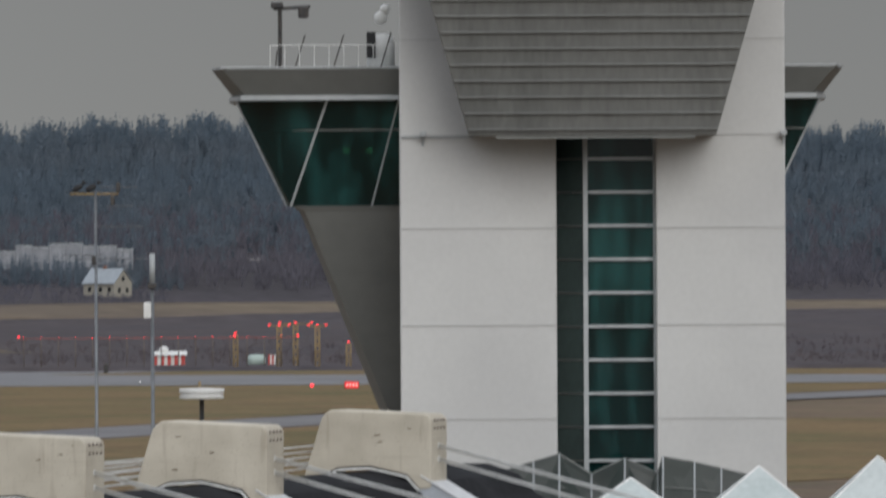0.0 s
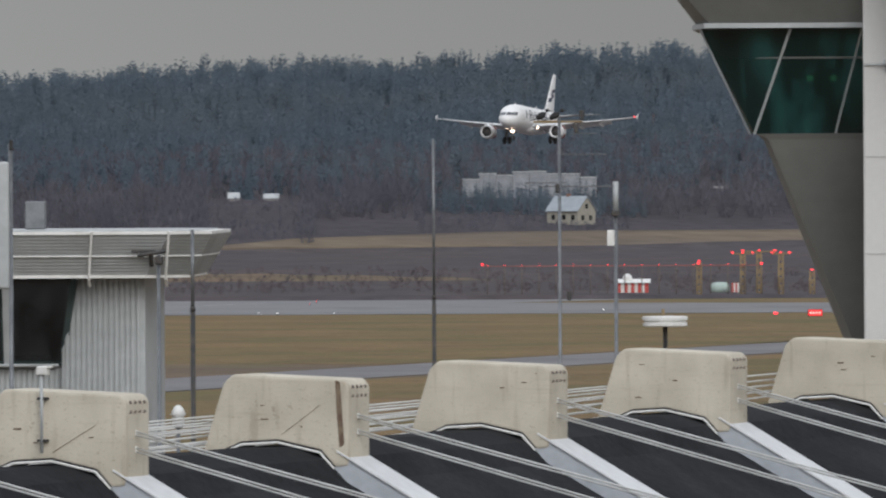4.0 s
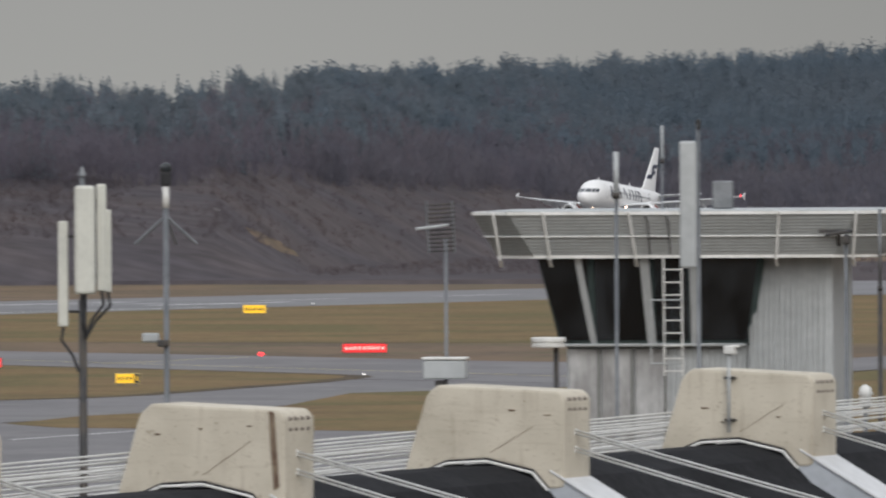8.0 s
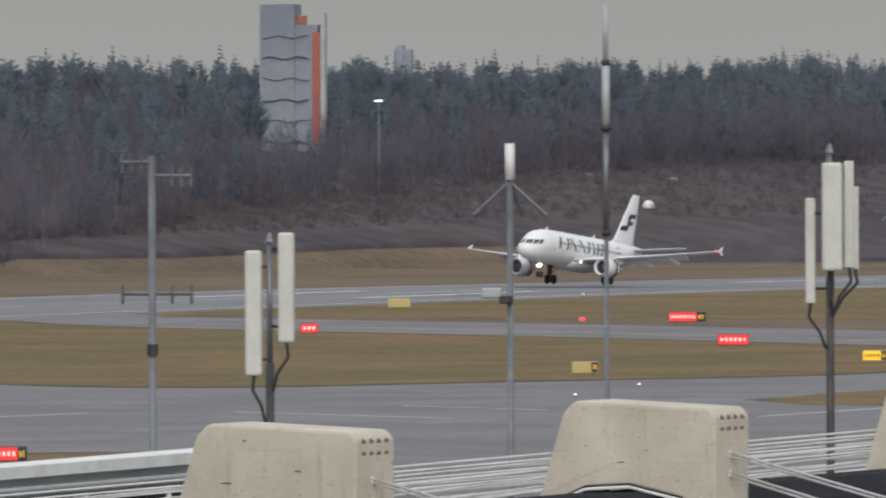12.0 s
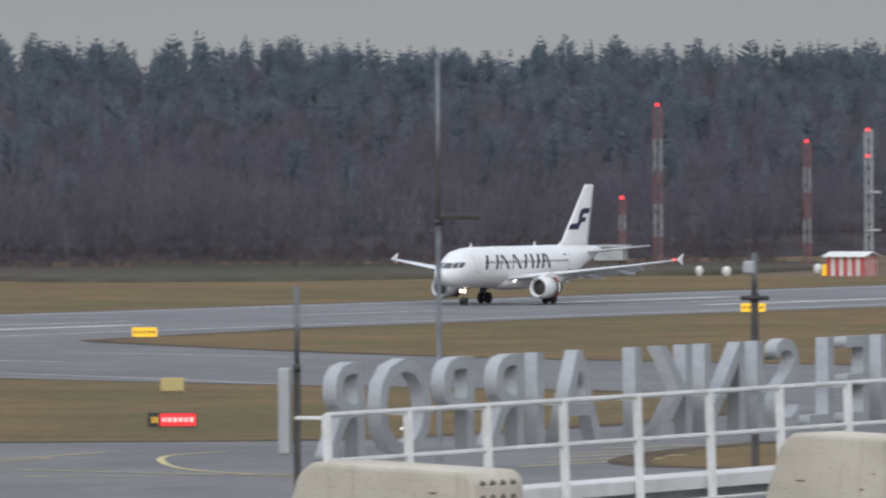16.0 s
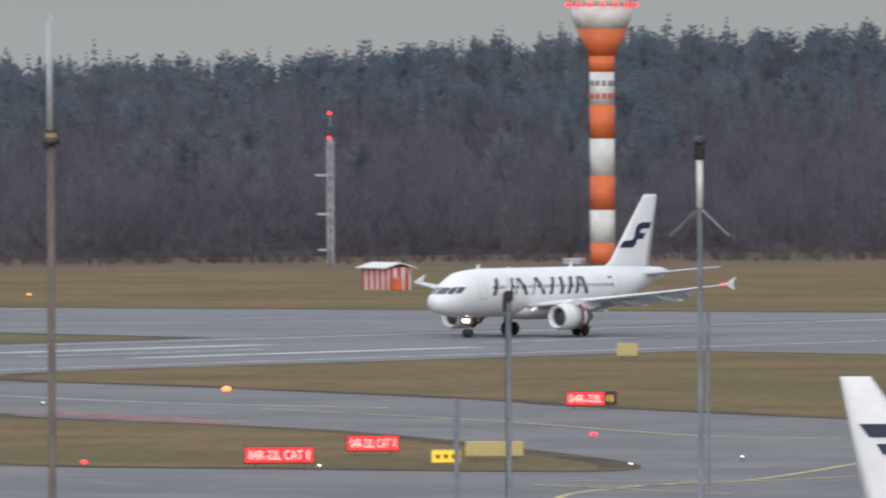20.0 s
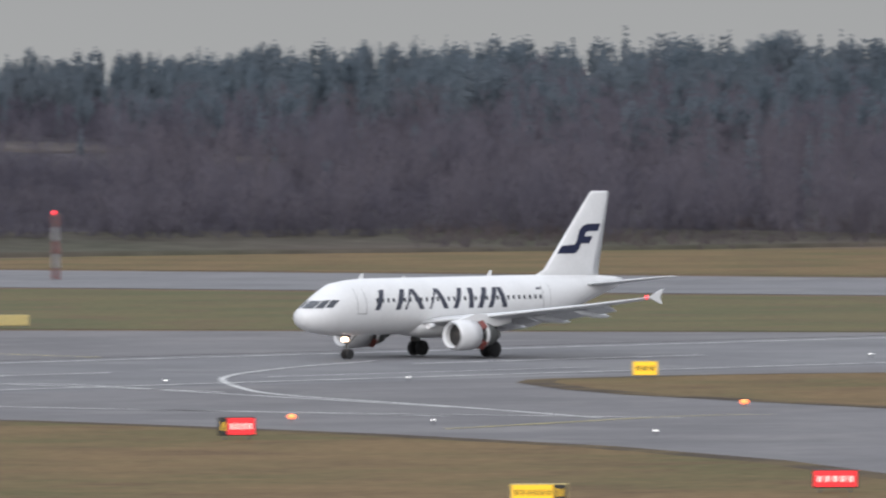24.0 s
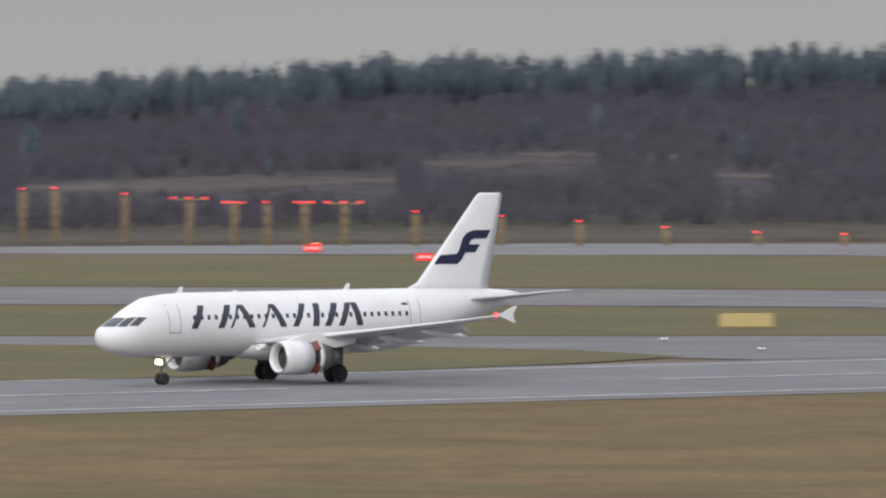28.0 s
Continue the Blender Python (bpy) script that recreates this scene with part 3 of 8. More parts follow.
sheet("runway_crossing", [(445, -20), (421, -174), (405, -368), (340, -520), (240, -540), (300, -420), (335, -361), (332, -285), (352, -114), (325, -20)], 0.035, RUNWAY,
      "grey asphalt strip running off behind the runway", "runway")
sheet("taxiway_far", [(235, -20), (196, -100), (212, -203), (198, -240), (168, -290), (90, -380), (50, -330), (127, -217), (153, -180), (168, -150), (150, -75), (128, -20)], 0.04, ASPHALT,
      "curving grey asphalt taxiway behind the runway", "taxiway")
sheet("taxiway_loop", [(120, -20), (105, -66), (58, -118), (10, -190), (-30, -160), (42, -105), (52, -62), (54, -20)], 0.045, ASPHALT,
      "grey asphalt taxiway link behind the runway", "taxiway")
for outline in (curve_pts([(394, 58), (452, 49), (526, 48), (570, 50), (558, 64), (538, 88), (501, 153), (460, 214), (441, 226), (400, 231), (373, 232), (347, 218), (322, 203), (331, 175), (345, 130), (364, 96), (388, 63)], 3),
                curve_pts([(300, 50), (293, 95), (278, 117), (264, 155), (258, 186), (244, 205), (224, 219), (198, 230), (170, 234), (149, 232), (136, 207), (147, 179), (165, 140), (174, 127), (194, 83), (201, 61), (223, 48), (256, 49)], 3),
                curve_pts([(114, 52), (134, 56), (147, 75), (133, 114), (125, 126), (111, 162), (80, 203), (66, 218), (58, 220), (54, 203), (52, 186), (70, 142), (91, 84), (108, 57)], 3),
                curve_pts([(15, 48), (27, 80), (26, 108), (14, 155), (-13, 203), (-60, 257), (-425, 257), (-425, 49), (-56, 48)], 2),
                curve_pts([(112, 284), (114, 276), (122, 270), (137, 264), (148, 262), (160, 262), (174, 282), (140, 300)], 3)):
    sheet("grass_island", outline, 0.05, GRASS, "island of dry brown-green mown grass between taxiways", "grass")
    bm = B()
    line(bm, [*outline, outline[0]], 2.4, 0.076)
    tagged(part("soil_edge", bm, SOIL), "narrow edge of bare dark soil along the asphalt", "soil", "", "structure")
sheet("verge_terminal", [(289, 268), (298, 260), (320, 256), (350, 259), (378, 251), (392, 247), (420, 259.5), (700, 259.5), (700, 420), (290, 345), (284, 300)], 0.055, GRASS, "strip of dry brown mown grass before the terminal", "grass")
sheet("verge_bend", [(-120, -22), (-120, -157), (-36, -157), (40, -101), (51, -82), (60, -72), (62, -52), (56, -31), (40, -22), (17, -15), (3, -13), (-13, -15)], 0.056, GREEN_GRASS, "tongue of dull green-brown mown grass behind the runway", "grass")
ribbon("verge_near", 45.5, 236, 600, 1750, 0.02, GRASS, "wide verge of dry brown mown grass beside the runway", "grass")
sheet("verge_far", [(720, -21), (450, -21), (430, -174), (412, -368), (520, -400), (700, -190), (800, -150)], 0.02, GRASS, "strip of dry brown mown grass behind the runway", "grass")
sheet("verge_link", [(322, -21), (345, -114), (325, -285), (320, -400), (200, -420), (176, -290), (206, -240), (220, -203), (204, -100), (240, -21)], 0.02, GREEN_GRASS, "dull green-brown mown grass between asphalt strips", "grass")
sheet("verge_loop", [(126, -21), (146, -75), (160, -150), (146, -180), (120, -217), (40, -320), (-60, -250), (8, -194), (62, -120), (108, -68), (122, -30)], 0.02, GREEN_GRASS, "dull green-brown mown grass between asphalt strips", "grass")

# painted lines
bm = B()
line(bm, [(s, 40) for s in range(-420, 900, 60)], 0.9, 0.065)
line(bm, [(s, -14) for s in range(-420, 900, 60)], 0.9, 0.065)
for s in range(-400, 1200, 60):
    line(bm, [(s, 13), (s + 30, 13)], 0.9, 0.065)
for s in (260, 410, 560, 710, 860):
    for n in (2, 24):
        line(bm, [(s, n), (s + 45, n)], 2.4, 0.065)
for pts in ([(144, 5), (125, 15), (106, 29), (89, 48), (77, 65), (65, 92), (53, 117)], [(108, 31), (123, 31), (140, 31)], [(58, 34), (73, 31), (87, 31), (77, 59), (64, 93)], [(47, 52), (49, 78), (50, 107)], [(331, 73), (322, 102)], [(353, 81), (344, 109)], [(298, 93), (286, 123), (267, 156)], [(278, 242), (270, 257)], [(260, 238), (249, 260)], [(235, 227), (254, 230)],
            [(167, 88), (157, 112), (155, 132)], [(259, 278), (283, 277)], [(48, 69), (50, 90), (56, 121)], [(85, 29), (80, 56)]):
    line(bm, curve_pts(pts), 0.5, 0.07)
tagged(part("runway_lines", bm, PAINT_WHITE), "worn white painted runway and apron lines", "road marking", "", "structure")
bm = B()
for pts in ([(33, 125), (49, 121)], [(127, 240), (119, 241), (109, 247), (100, 254), (95, 260), (92, 266)], [(101, 228), (100, 237)], [(84, 240), (100, 237), (123, 234)], [(76, 245), (85, 254), (94, 265)], [(86, 222), (53, 237), (44, 238), (37, 236)], [(40, 232), (37, 240), (34, 249)], [(560, 80), (520, 150), (480, 205), (450, 245)],
            [(73, 240), (85, 239), (99, 238), (113, 237)], [(101, 227), (97, 240), (94, 251), (91, 267)], [(45, 230), (50, 236)], [(22, 247), (32, 241), (47, 237), (55, 239), (80, 236)], [(149, 126), (133, 158), (114, 188), (116, 197)], [(497, 179), (528, 180)], [(110, 270), (126, 270)], [(118, 267), (132, 268)], [(125, 263), (137, 265)], [(133, 260), (143, 263)], [(141, 257), (149, 260)], [(32, 125), (57, 119), (64, 121)], [(140, -20), (150, -60), (180, -150), (185, -220), (140, -300)]):
    line(bm, curve_pts(pts, 8), 0.45, 0.075)
tagged(part("taxi_lines", bm, PAINT_YELLOW), "thin worn yellow taxi guide lines on asphalt", "road marking", "", "structure")
bm = B()
for s0, n0, s1, n1 in ((146, 88, 138, 104), (134, 118, 120, 146), (158, 62, 150, 78), (352, -300, 346, -330), (350, -345, 344, -380)):
    for k in range(3):
        a = k * 1.6
        line(bm, [(s0 + a, n0), (s1 + a, n1)], 0.6, 0.075)
tagged(part("hold_markings", bm, PAINT_RED), "worn red painted hold markings on the taxiway", "road marking", "", "structure")


# ---- woods ----
def trunk_faces(v, f, thick, top):
    """A thin three-sided trunk."""
    for i in range(3):
        a, b = 2 * math.pi * i / 3, 2 * math.pi * (i + 1) / 3
        k = len(v)
        v.extend(((thick * math.cos(a), thick * math.sin(a), 0), (thick * math.cos(b), thick * math.sin(b), 0), (0, 0, top)))
        f.append((k, k + 1, k + 2))


def needle_tree(rng, whorls, limbs, z0, radius, width, droop, hang):
    """A conifer of unit height: whorls of drooping limbs, each a flat fan with twigs that hang below it."""
    v, f = [], []
    trunk_faces(v, f, 0.011, 0.97)
    lobes = rng.uniform(0.78, 1.2, 7)
    for i in range(whorls):
        k = (i + rng.uniform(0, 0.9)) / whorls
        turn = rng.uniform(0, 6.28)
        for j in range(limbs):
            a = turn + 6.2832 * j / limbs + rng.uniform(-0.35, 0.35)
            r = radius(k) * lobes[int(7 * (a % 6.2832) / 6.2832) % 7] * rng.uniform(0.75, 1.12)
            z = z0 + (1 - z0) * k + rng.uniform(-0.012, 0.012)
            away, across = np.array((math.cos(a), math.sin(a), 0.0)), np.array((-math.sin(a), math.cos(a), 0.0))
            foot, tip = np.array((0, 0, z)), away * r + np.array((0, 0, z - droop * r))
            mid = foot * 0.45 + tip * 0.55
            w = width * rng.uniform(0.7, 1.3) * (0.12 + 0.88 * (1 - k))
            n = len(v)
            v.extend((mid - across * w, mid + across * w + (0, 0, w * rng.uniform(-0.5, 0.5)), tip, foot, tip + (0, 0, 0.006), mid + across * w * rng.uniform(-0.6, 0.6) - (0, 0, hang * rng.uniform(0.6, 1.3) * (1.15 - k))))
            f.extend(((n, n + 1, n + 2), (n + 3, n + 4, n + 5)))
    return np.array(v, dtype=np.float32), np.array(f, dtype=np.int32)


def twig_tree(rng, limbs, twigs, z0, radius, long, thin, trunk=0.98, thick=0.008):
    """A leafless tree of unit height: thin rising limbs and a haze of fine upright twigs."""
    v, f = [], []
    trunk_faces(v, f, thick, trunk)

    def sliver(p, q, w):
        k = len(v)
        side = np.cross(q - p, rng.normal(size=3))
        side *= w / (np.linalg.norm(side) + 1e-9)
        v.extend((p - side, p + side, q))
        f.append((k, k + 1, k + 2))
    for i in range(limbs):
        k, a = rng.uniform(0, 0.85), rng.uniform(0, 6.2832)
        r = radius(min(1.0, k + 0.25))
        p = np.array((0, 0, z0 + (1 - z0) * k * 0.8))
        sliver(p, p + np.array((math.cos(a) * r, math.sin(a) * r, r * rng.uniform(1.2, 2.4))), thin * 0.9)
    for i in range(twigs):
        k, a = rng.uniform() ** 0.8, rng.uniform(0, 6.2832)
        r = radius(k) * rng.uniform(0.2, 1.08)
        p = np.array((math.cos(a) * r, math.sin(a) * r, z0 + (1 - z0) * k * 0.94))
        lean = rng.uniform(0.1, 0.6)
        sliver(p, p + long * rng.uniform(0.6, 1.3) * np.array((math.cos(a) * lean, math.sin(a) * lean, 1.0)), thin * rng.uniform(0.8, 1.6))
    return np.array(v, dtype=np.float32), np.array(f, dtype=np.int32)


def spruce_line(k):
    return 0.014 + 0.165 * (1 - k) ** 0.9


def pine_line(k):
    return 0.012 + 0.18 * math.sin(math.pi * min(1.0, 0.2 + 0.79 * k)) ** 0.8


def birch_line(k):
    return 0.03 + 0.2 * math.sin(math.pi * min(1.0, 0.12 + 0.82 * k))


CONIFER_AZ = (-60, -33, -29, -27, -22, -12, -9, -5)
CONIFER_FROM = (0.87, 0.87, 0.70, 0.58, 0.46, 0.40, 0.30, 0.25)


def wood_places(rng, az0, az1, count, k0, k1, h0, h1, power=1.0, conifer=False):
    out = []
    for _ in range(count):
        az = rng.uniform(az0, az1)
        first = np.interp(az, WOOD_AZ, WOOD_FIRST)
        whole = np.interp(az, CONIFER_AZ, CONIFER_FROM)
        a = max(k0, whole - np.interp(az, (-31, -27), (0.08, 0.42))) if conifer else k0
        k = a + (k1 - a) * rng.uniform() ** power
        mixed = conifer and k < whole
        k = first + (1 - first) * k
        near, far = np.interp(az, WOOD_AZ, WOOD_NEAR), np.interp(az, WOOD_AZ, WOOD_FAR)
        d = near + (far - near) * k
        if any(a0 < az < a1 and d0 < d < d1 for a0, a1, d0, d1 in OPEN):
            continue
        x, y = d * math.sin(radians(az)), d * math.cos(radians(az))
        # clumps and thin spots along the wood
        c = noise.noise(Vector((x * 0.012, y * 0.012, 3.0)))
        if mixed and noise.noise(Vector((x * 0.03, y * 0.03, 6.0))) < 0.12:
            continue
        h = rng.uniform(h0, h1) * (1 + 0.16 * c) * (np.interp(az, (-31, -28), (0.64, 1.0)) if conifer else 1.0)
        out.append((x, y, terrain(x, y) - 0.2, h, h * rng.uniform(0.8, 1.2)))
    return out


OPEN = [(a0, a1, math.hypot(*on_hill(az, el)[:2]) - deep, math.hypot(*on_hill(az, el)[:2]) + 4) for az, el, a0, a1, deep in
        ((-1.70, -0.35, -1.88, -1.52, 300), (-3.3, -0.225, -3.55, -3.08, 260), (-1.9, -0.22, -2.4, -1.5, 260), (-0.95, -0.18, -1.10, -0.85, 60), (-5.7, 0.06, -5.95, -5.4, 30))]
OPEN.append((-10.54, -10.21, 1790, 2300))
CLEARINGS = ((-36.9, -36.1, 0.40, 0.47), (-38.9, -37.0, 0.28, 0.40), (-36.4, -36.0, 0.46, 0.50), (-31.9, -31.3, 0.42, 0.52), (-31.4, -30.3, 0.56, 0.63), (-30.0, -29.6, 0.5, 0.55), (-35.4, -35.1, 0.3, 0.34), (-33.6, -32.9, 0.5, 0.55))


def open_ground(az, k):
    return any(a0 < az < a1 and k0 - 0.14 < k < k1 for a0, a1, k0, k1 in CLEARINGS)


def build_woods():
    rng = np.random.default_rng(5)
    spruce = [needle_tree(rng, 18, 5, 0.12, spruce_line, 0.026, 0.75, 0.10) for _ in range(7)]
    pine = [needle_tree(rng, 14, 6, 0.35, pine_line, 0.030, -0.5, 0.10) for _ in range(6)]
    birch = [twig_tree(rng, 14, 62, 0.16, birch_line, 0.13, 0.0075) for _ in range(8)]
    far_tree = [needle_tree(rng, 11, 4, 0.12, spruce_line, 0.040, 0.75, 0.12) for _ in range(5)] + [needle_tree(rng, 9, 4, 0.35, pine_line, 0.045, -0.5, 0.12) for _ in range(3)]
    low_tree = [twig_tree(rng, 6, 22, 0.03, birch_line, 0.3, 0.022, 0.8, 0.012) for _ in range(6)]
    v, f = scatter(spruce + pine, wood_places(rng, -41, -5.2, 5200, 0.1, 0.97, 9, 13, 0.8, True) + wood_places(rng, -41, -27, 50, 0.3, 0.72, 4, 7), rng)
    stuff("spruce_wood", v, f, HAZED_CONIFER, "dense dark conifer wood behind the airfield, haze-blue put into its colour", "forest")
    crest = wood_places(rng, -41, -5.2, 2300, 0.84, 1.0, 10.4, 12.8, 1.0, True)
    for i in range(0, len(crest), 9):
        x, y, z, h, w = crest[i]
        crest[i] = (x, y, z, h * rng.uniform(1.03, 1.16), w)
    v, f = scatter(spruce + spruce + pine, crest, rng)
    stuff("ridge_wood", v, f, HAZED_CONIFER, "uneven line of pines and spruces along the ridge", "forest")
    v, f = scatter(birch, wood_places(rng, -28.5, -5.2, 6100, 0.0, 0.9, 7, 11, 1.3) + wood_places(rng, -30.5, -28.5, 330, 0.03, 0.7, 5.5, 9) + wood_places(rng, -33, -30.5, 160, 0.05, 0.7, 4, 7), rng)
    stuff("birch_wood", v, f, BARE_WOOD, "dense leafless purple-grey birch wood along the airfield", "forest")
    trunks = []
    for x, y, z, h, w in wood_places(rng, -27, -9, 260, 0.0, 0.3, 7, 11):
        trunks.append((x, y, z, h * 0.8, h * 0.8))
    v, f = scatter([twig_tree(rng, 3, 0, 0.3, birch_line, 0.1, 0.004, 1.0, 0.008) for _ in range(3)], trunks, rng)
    stuff("birch_trunks", v, f, BIRCH_BARK, "pale thin birch trunks at the wood's edge", "tree trunk")
    # the bushy slope at the runway's other end
    slope = []
    for _ in range(15000):
        az, k = rng.uniform(-41, -27), rng.uniform(0.04, 0.9)
        if open_ground(az, k):
            continue
        near, far = np.interp(az, WOOD_AZ, WOOD_NEAR), np.interp(az, WOOD_AZ, WOOD_FAR)
        d = near + (far - near) * k
        x, y = d * math.sin(radians(az)), d * math.cos(radians(az))
        h = rng.uniform(1.8, 3.6) * (1 + 0.25 * noise.noise(Vector((x * 0.02, y * 0.02, 8))))
        slope.append((x, y, terrain(x, y) - 0.1, h, h * 1.2))
    v, f = scatter(low_tree, slope, rng)
    stuff("slope_brush", v, f, SLOPE_TWIGS, "low leafless purple-brown brush over the slope", "bushes")
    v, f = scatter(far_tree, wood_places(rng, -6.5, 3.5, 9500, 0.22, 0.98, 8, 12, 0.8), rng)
    stuff("hill_spruce", v, f, HAZED_FAR_CONIFER, "distant hill covered with conifers, blue-grey haze put into their colour", "forest")
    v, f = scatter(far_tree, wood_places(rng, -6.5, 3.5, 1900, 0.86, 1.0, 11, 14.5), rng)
    stuff("hill_crest", v, f, HAZED_FAR_CONIFER, "uneven line of conifers along the hill's crest", "forest")
    v, f = scatter(low_tree, wood_places(rng, -6.5, -3.0, 1600, 0.0, 0.42, 5, 9) + wood_places(rng, -3.0, 3.5, 2600, 0.12, 0.45, 5, 9), rng)
    stuff("hill_birch", v, f, FAR_BARE, "leafless purple-grey trees at the foot of a hill", "forest")
    # brush on the heath and at the wood's edge
    low, far_low = [], []
    for a0, a1, d0, d1 in OPEN:
        for _ in range(int(900 * (a1 - a0))):
            az, d = rng.uniform(a0 - 0.1, a1 + 0.1), rng.uniform(d0, d1 - 20)
            x, y = d * math.sin(radians(az)), d * math.cos(radians(az))
            if az > -3.7 and d < np.interp(az, *zip(*[(a, f) for a, _, f in STUBBLE])) + 12:
                continue
            far_low.append((x, y, terrain(x, y) - 0.1, rng.uniform(1.0, 2.4), rng.uniform(1.6, 3.0)))
    for _ in range(8000):
        az = rng.uniform(-29, 3.5)
        near = np.interp(az, WOOD_AZ, WOOD_NEAR)
        if az < -13:
            d = near - abs(rng.normal()) * 14 + rng.uniform(0, 40)
        elif az < -5.5:
            first = np.interp(az, WOOD_AZ, WOOD_FIRST)
            d = near + 50 + (np.interp(az, WOOD_AZ, WOOD_FAR) - near) * first * rng.uniform(0, 1.15)
        else:
            d = rng.uniform(1830, 2410)
        x, y = d * math.sin(radians(az)), d * math.cos(radians(az))
        s, n = along(x, y), (Vector((x, y)) - RW_O).dot(RW_N)
        if n > -60 and s < 1150 or (abs(noise.noise(Vector((x * 0.004, y * 0.012, 1)))) < 0.05):
            continue
        h = rng.uniform(0.7, 2.0)
        low.append((x, y, terrain(x, y) - 0.1, h, h * 1.5))
    for _ in range(5200):
        az = rng.uniform(-13.2, -4.6)
        near, far, first = (np.interp(az, WOOD_AZ, q) for q in (WOOD_NEAR, WOOD_FAR, WOOD_FIRST))
        d = rng.uniform(*sorted((min(near, 1800) + 40, near + (far - near) * first + 30)))
        x, y = d * math.sin(radians(az)), d * math.cos(radians(az))
        h = rng.uniform(0.7, 1.7)
        low.append((x, y, terrain(x, y) - 0.1, h, h * 1.9))
    v, f = scatter(low_tree, low, rng)
    v2, f2 = scatter(low_tree, far_low, rng)
    stuff("hill_brush", v2, f2, FAR_BARE, "low leafless purple-grey brush round far houses", "bushes")
    stuff("scrub", v, f, SCRUB, "low leafless brown scrub at the wood's edge", "bushes")


build_woods()
for a0, a1, k0, k1 in CLEARINGS:
    rows = []
    for i in range(5):
        az = a0 + (a1 - a0) * i / 4
        near, far = np.interp(az, WOOD_AZ, WOOD_NEAR), np.interp(az, WOOD_AZ, WOOD_FAR)
        w = math.sin(math.pi * (0.08 + 0.84 * i / 4))
        c, hw = (k0 + k1) / 2 + 0.02 * math.sin(3 * i), (k1 - k0) / 2 * w
        rows.append((az, near + (far - near) * (c - hw), near + (far - near) * (c + hw)))
    polar_sheet("clearing", rows, 0.5, CLEARING, "strip of pale dry grass and bare rock on the slope", 4, 0.1)


# ---- the landing aircraft: x forward from the main wheels, y to its left, z up from the ground ----
NOSE = 16.1


def fus(s):
    """Half width, half height and centre height of the hull s metres behind the nose."""
    st = (0, 0.12, 0.35, 0.8, 1.5, 2.4, 3.6, 5.0, 6.5, 21.5, 24.0, 26.5, 29.0, 31.2, 32.9, 33.84)
    hw = (0.05, 0.44, 0.76, 1.08, 1.38, 1.62, 1.85, 1.93, 1.975, 1.975, 1.86, 1.58, 1.16, 0.76, 0.42, 0.16)
    hh = (0.05, 0.42, 0.68, 0.93, 1.21, 1.575, 1.92, 2.02, 2.07, 2.07, 1.93, 1.62, 1.18, 0.78, 0.45, 0.18)
    zc = (3.12, 3.12, 3.13, 3.13, 3.23, 3.43, 3.68, 3.78, 3.82, 3.82, 3.96, 4.25, 4.66, 4.99, 5.20, 5.32)
    return np.interp(s, st, hw), np.interp(s, st, hh), np.interp(s, st, zc)


def hull_point(s, z, side, out=0.012):
    w, h, c = fus(s)
    k = max(0.0, 1 - ((z - c) / h) ** 2)
    return Vector((NOSE - s, side * (w * math.sqrt(k) + out), z))


def patch(bm, s0, s1, z0, z1, side, lean=0.0, out=0.012, k=4):
    """A thin painted patch that follows the hull's curve; its top leans back by lean."""
    rows = []
    for i in range(k + 1):
        z = z0 + (z1 - z0) * i / k
        dx = lean * i / k
        rows.append((bm.verts.new(hull_point(s0 + dx, z, side, out)), bm.verts.new(hull_point(s1 + dx, z, side, out))))
    for (a, b), (c, d) in zip(rows, rows[1:]):
        bm.faces.new((a, b, d, c) if side < 0 else (b, a, c, d))


def airfoil(le, chord, thick, y, z, k=8):
    """A ring of points round a wing section; x runs forward."""
    pts = []
    for i in range(k + 1):
        t = i / k
        pts.append(Vector((NOSE - le - chord * (1 - t) ** 1.4, y, z + thick * chord * 1.2 * ((1 - t) ** 0.7) * (t ** 0.5))))
    for i in range(k - 1, 0, -1):
        t = i / k
        pts.append(Vector((NOSE - le - chord * (1 - t) ** 1.4, y, z - thick * chord * 0.8 * ((1 - t) ** 0.7) * (t ** 0.5))))
    return pts


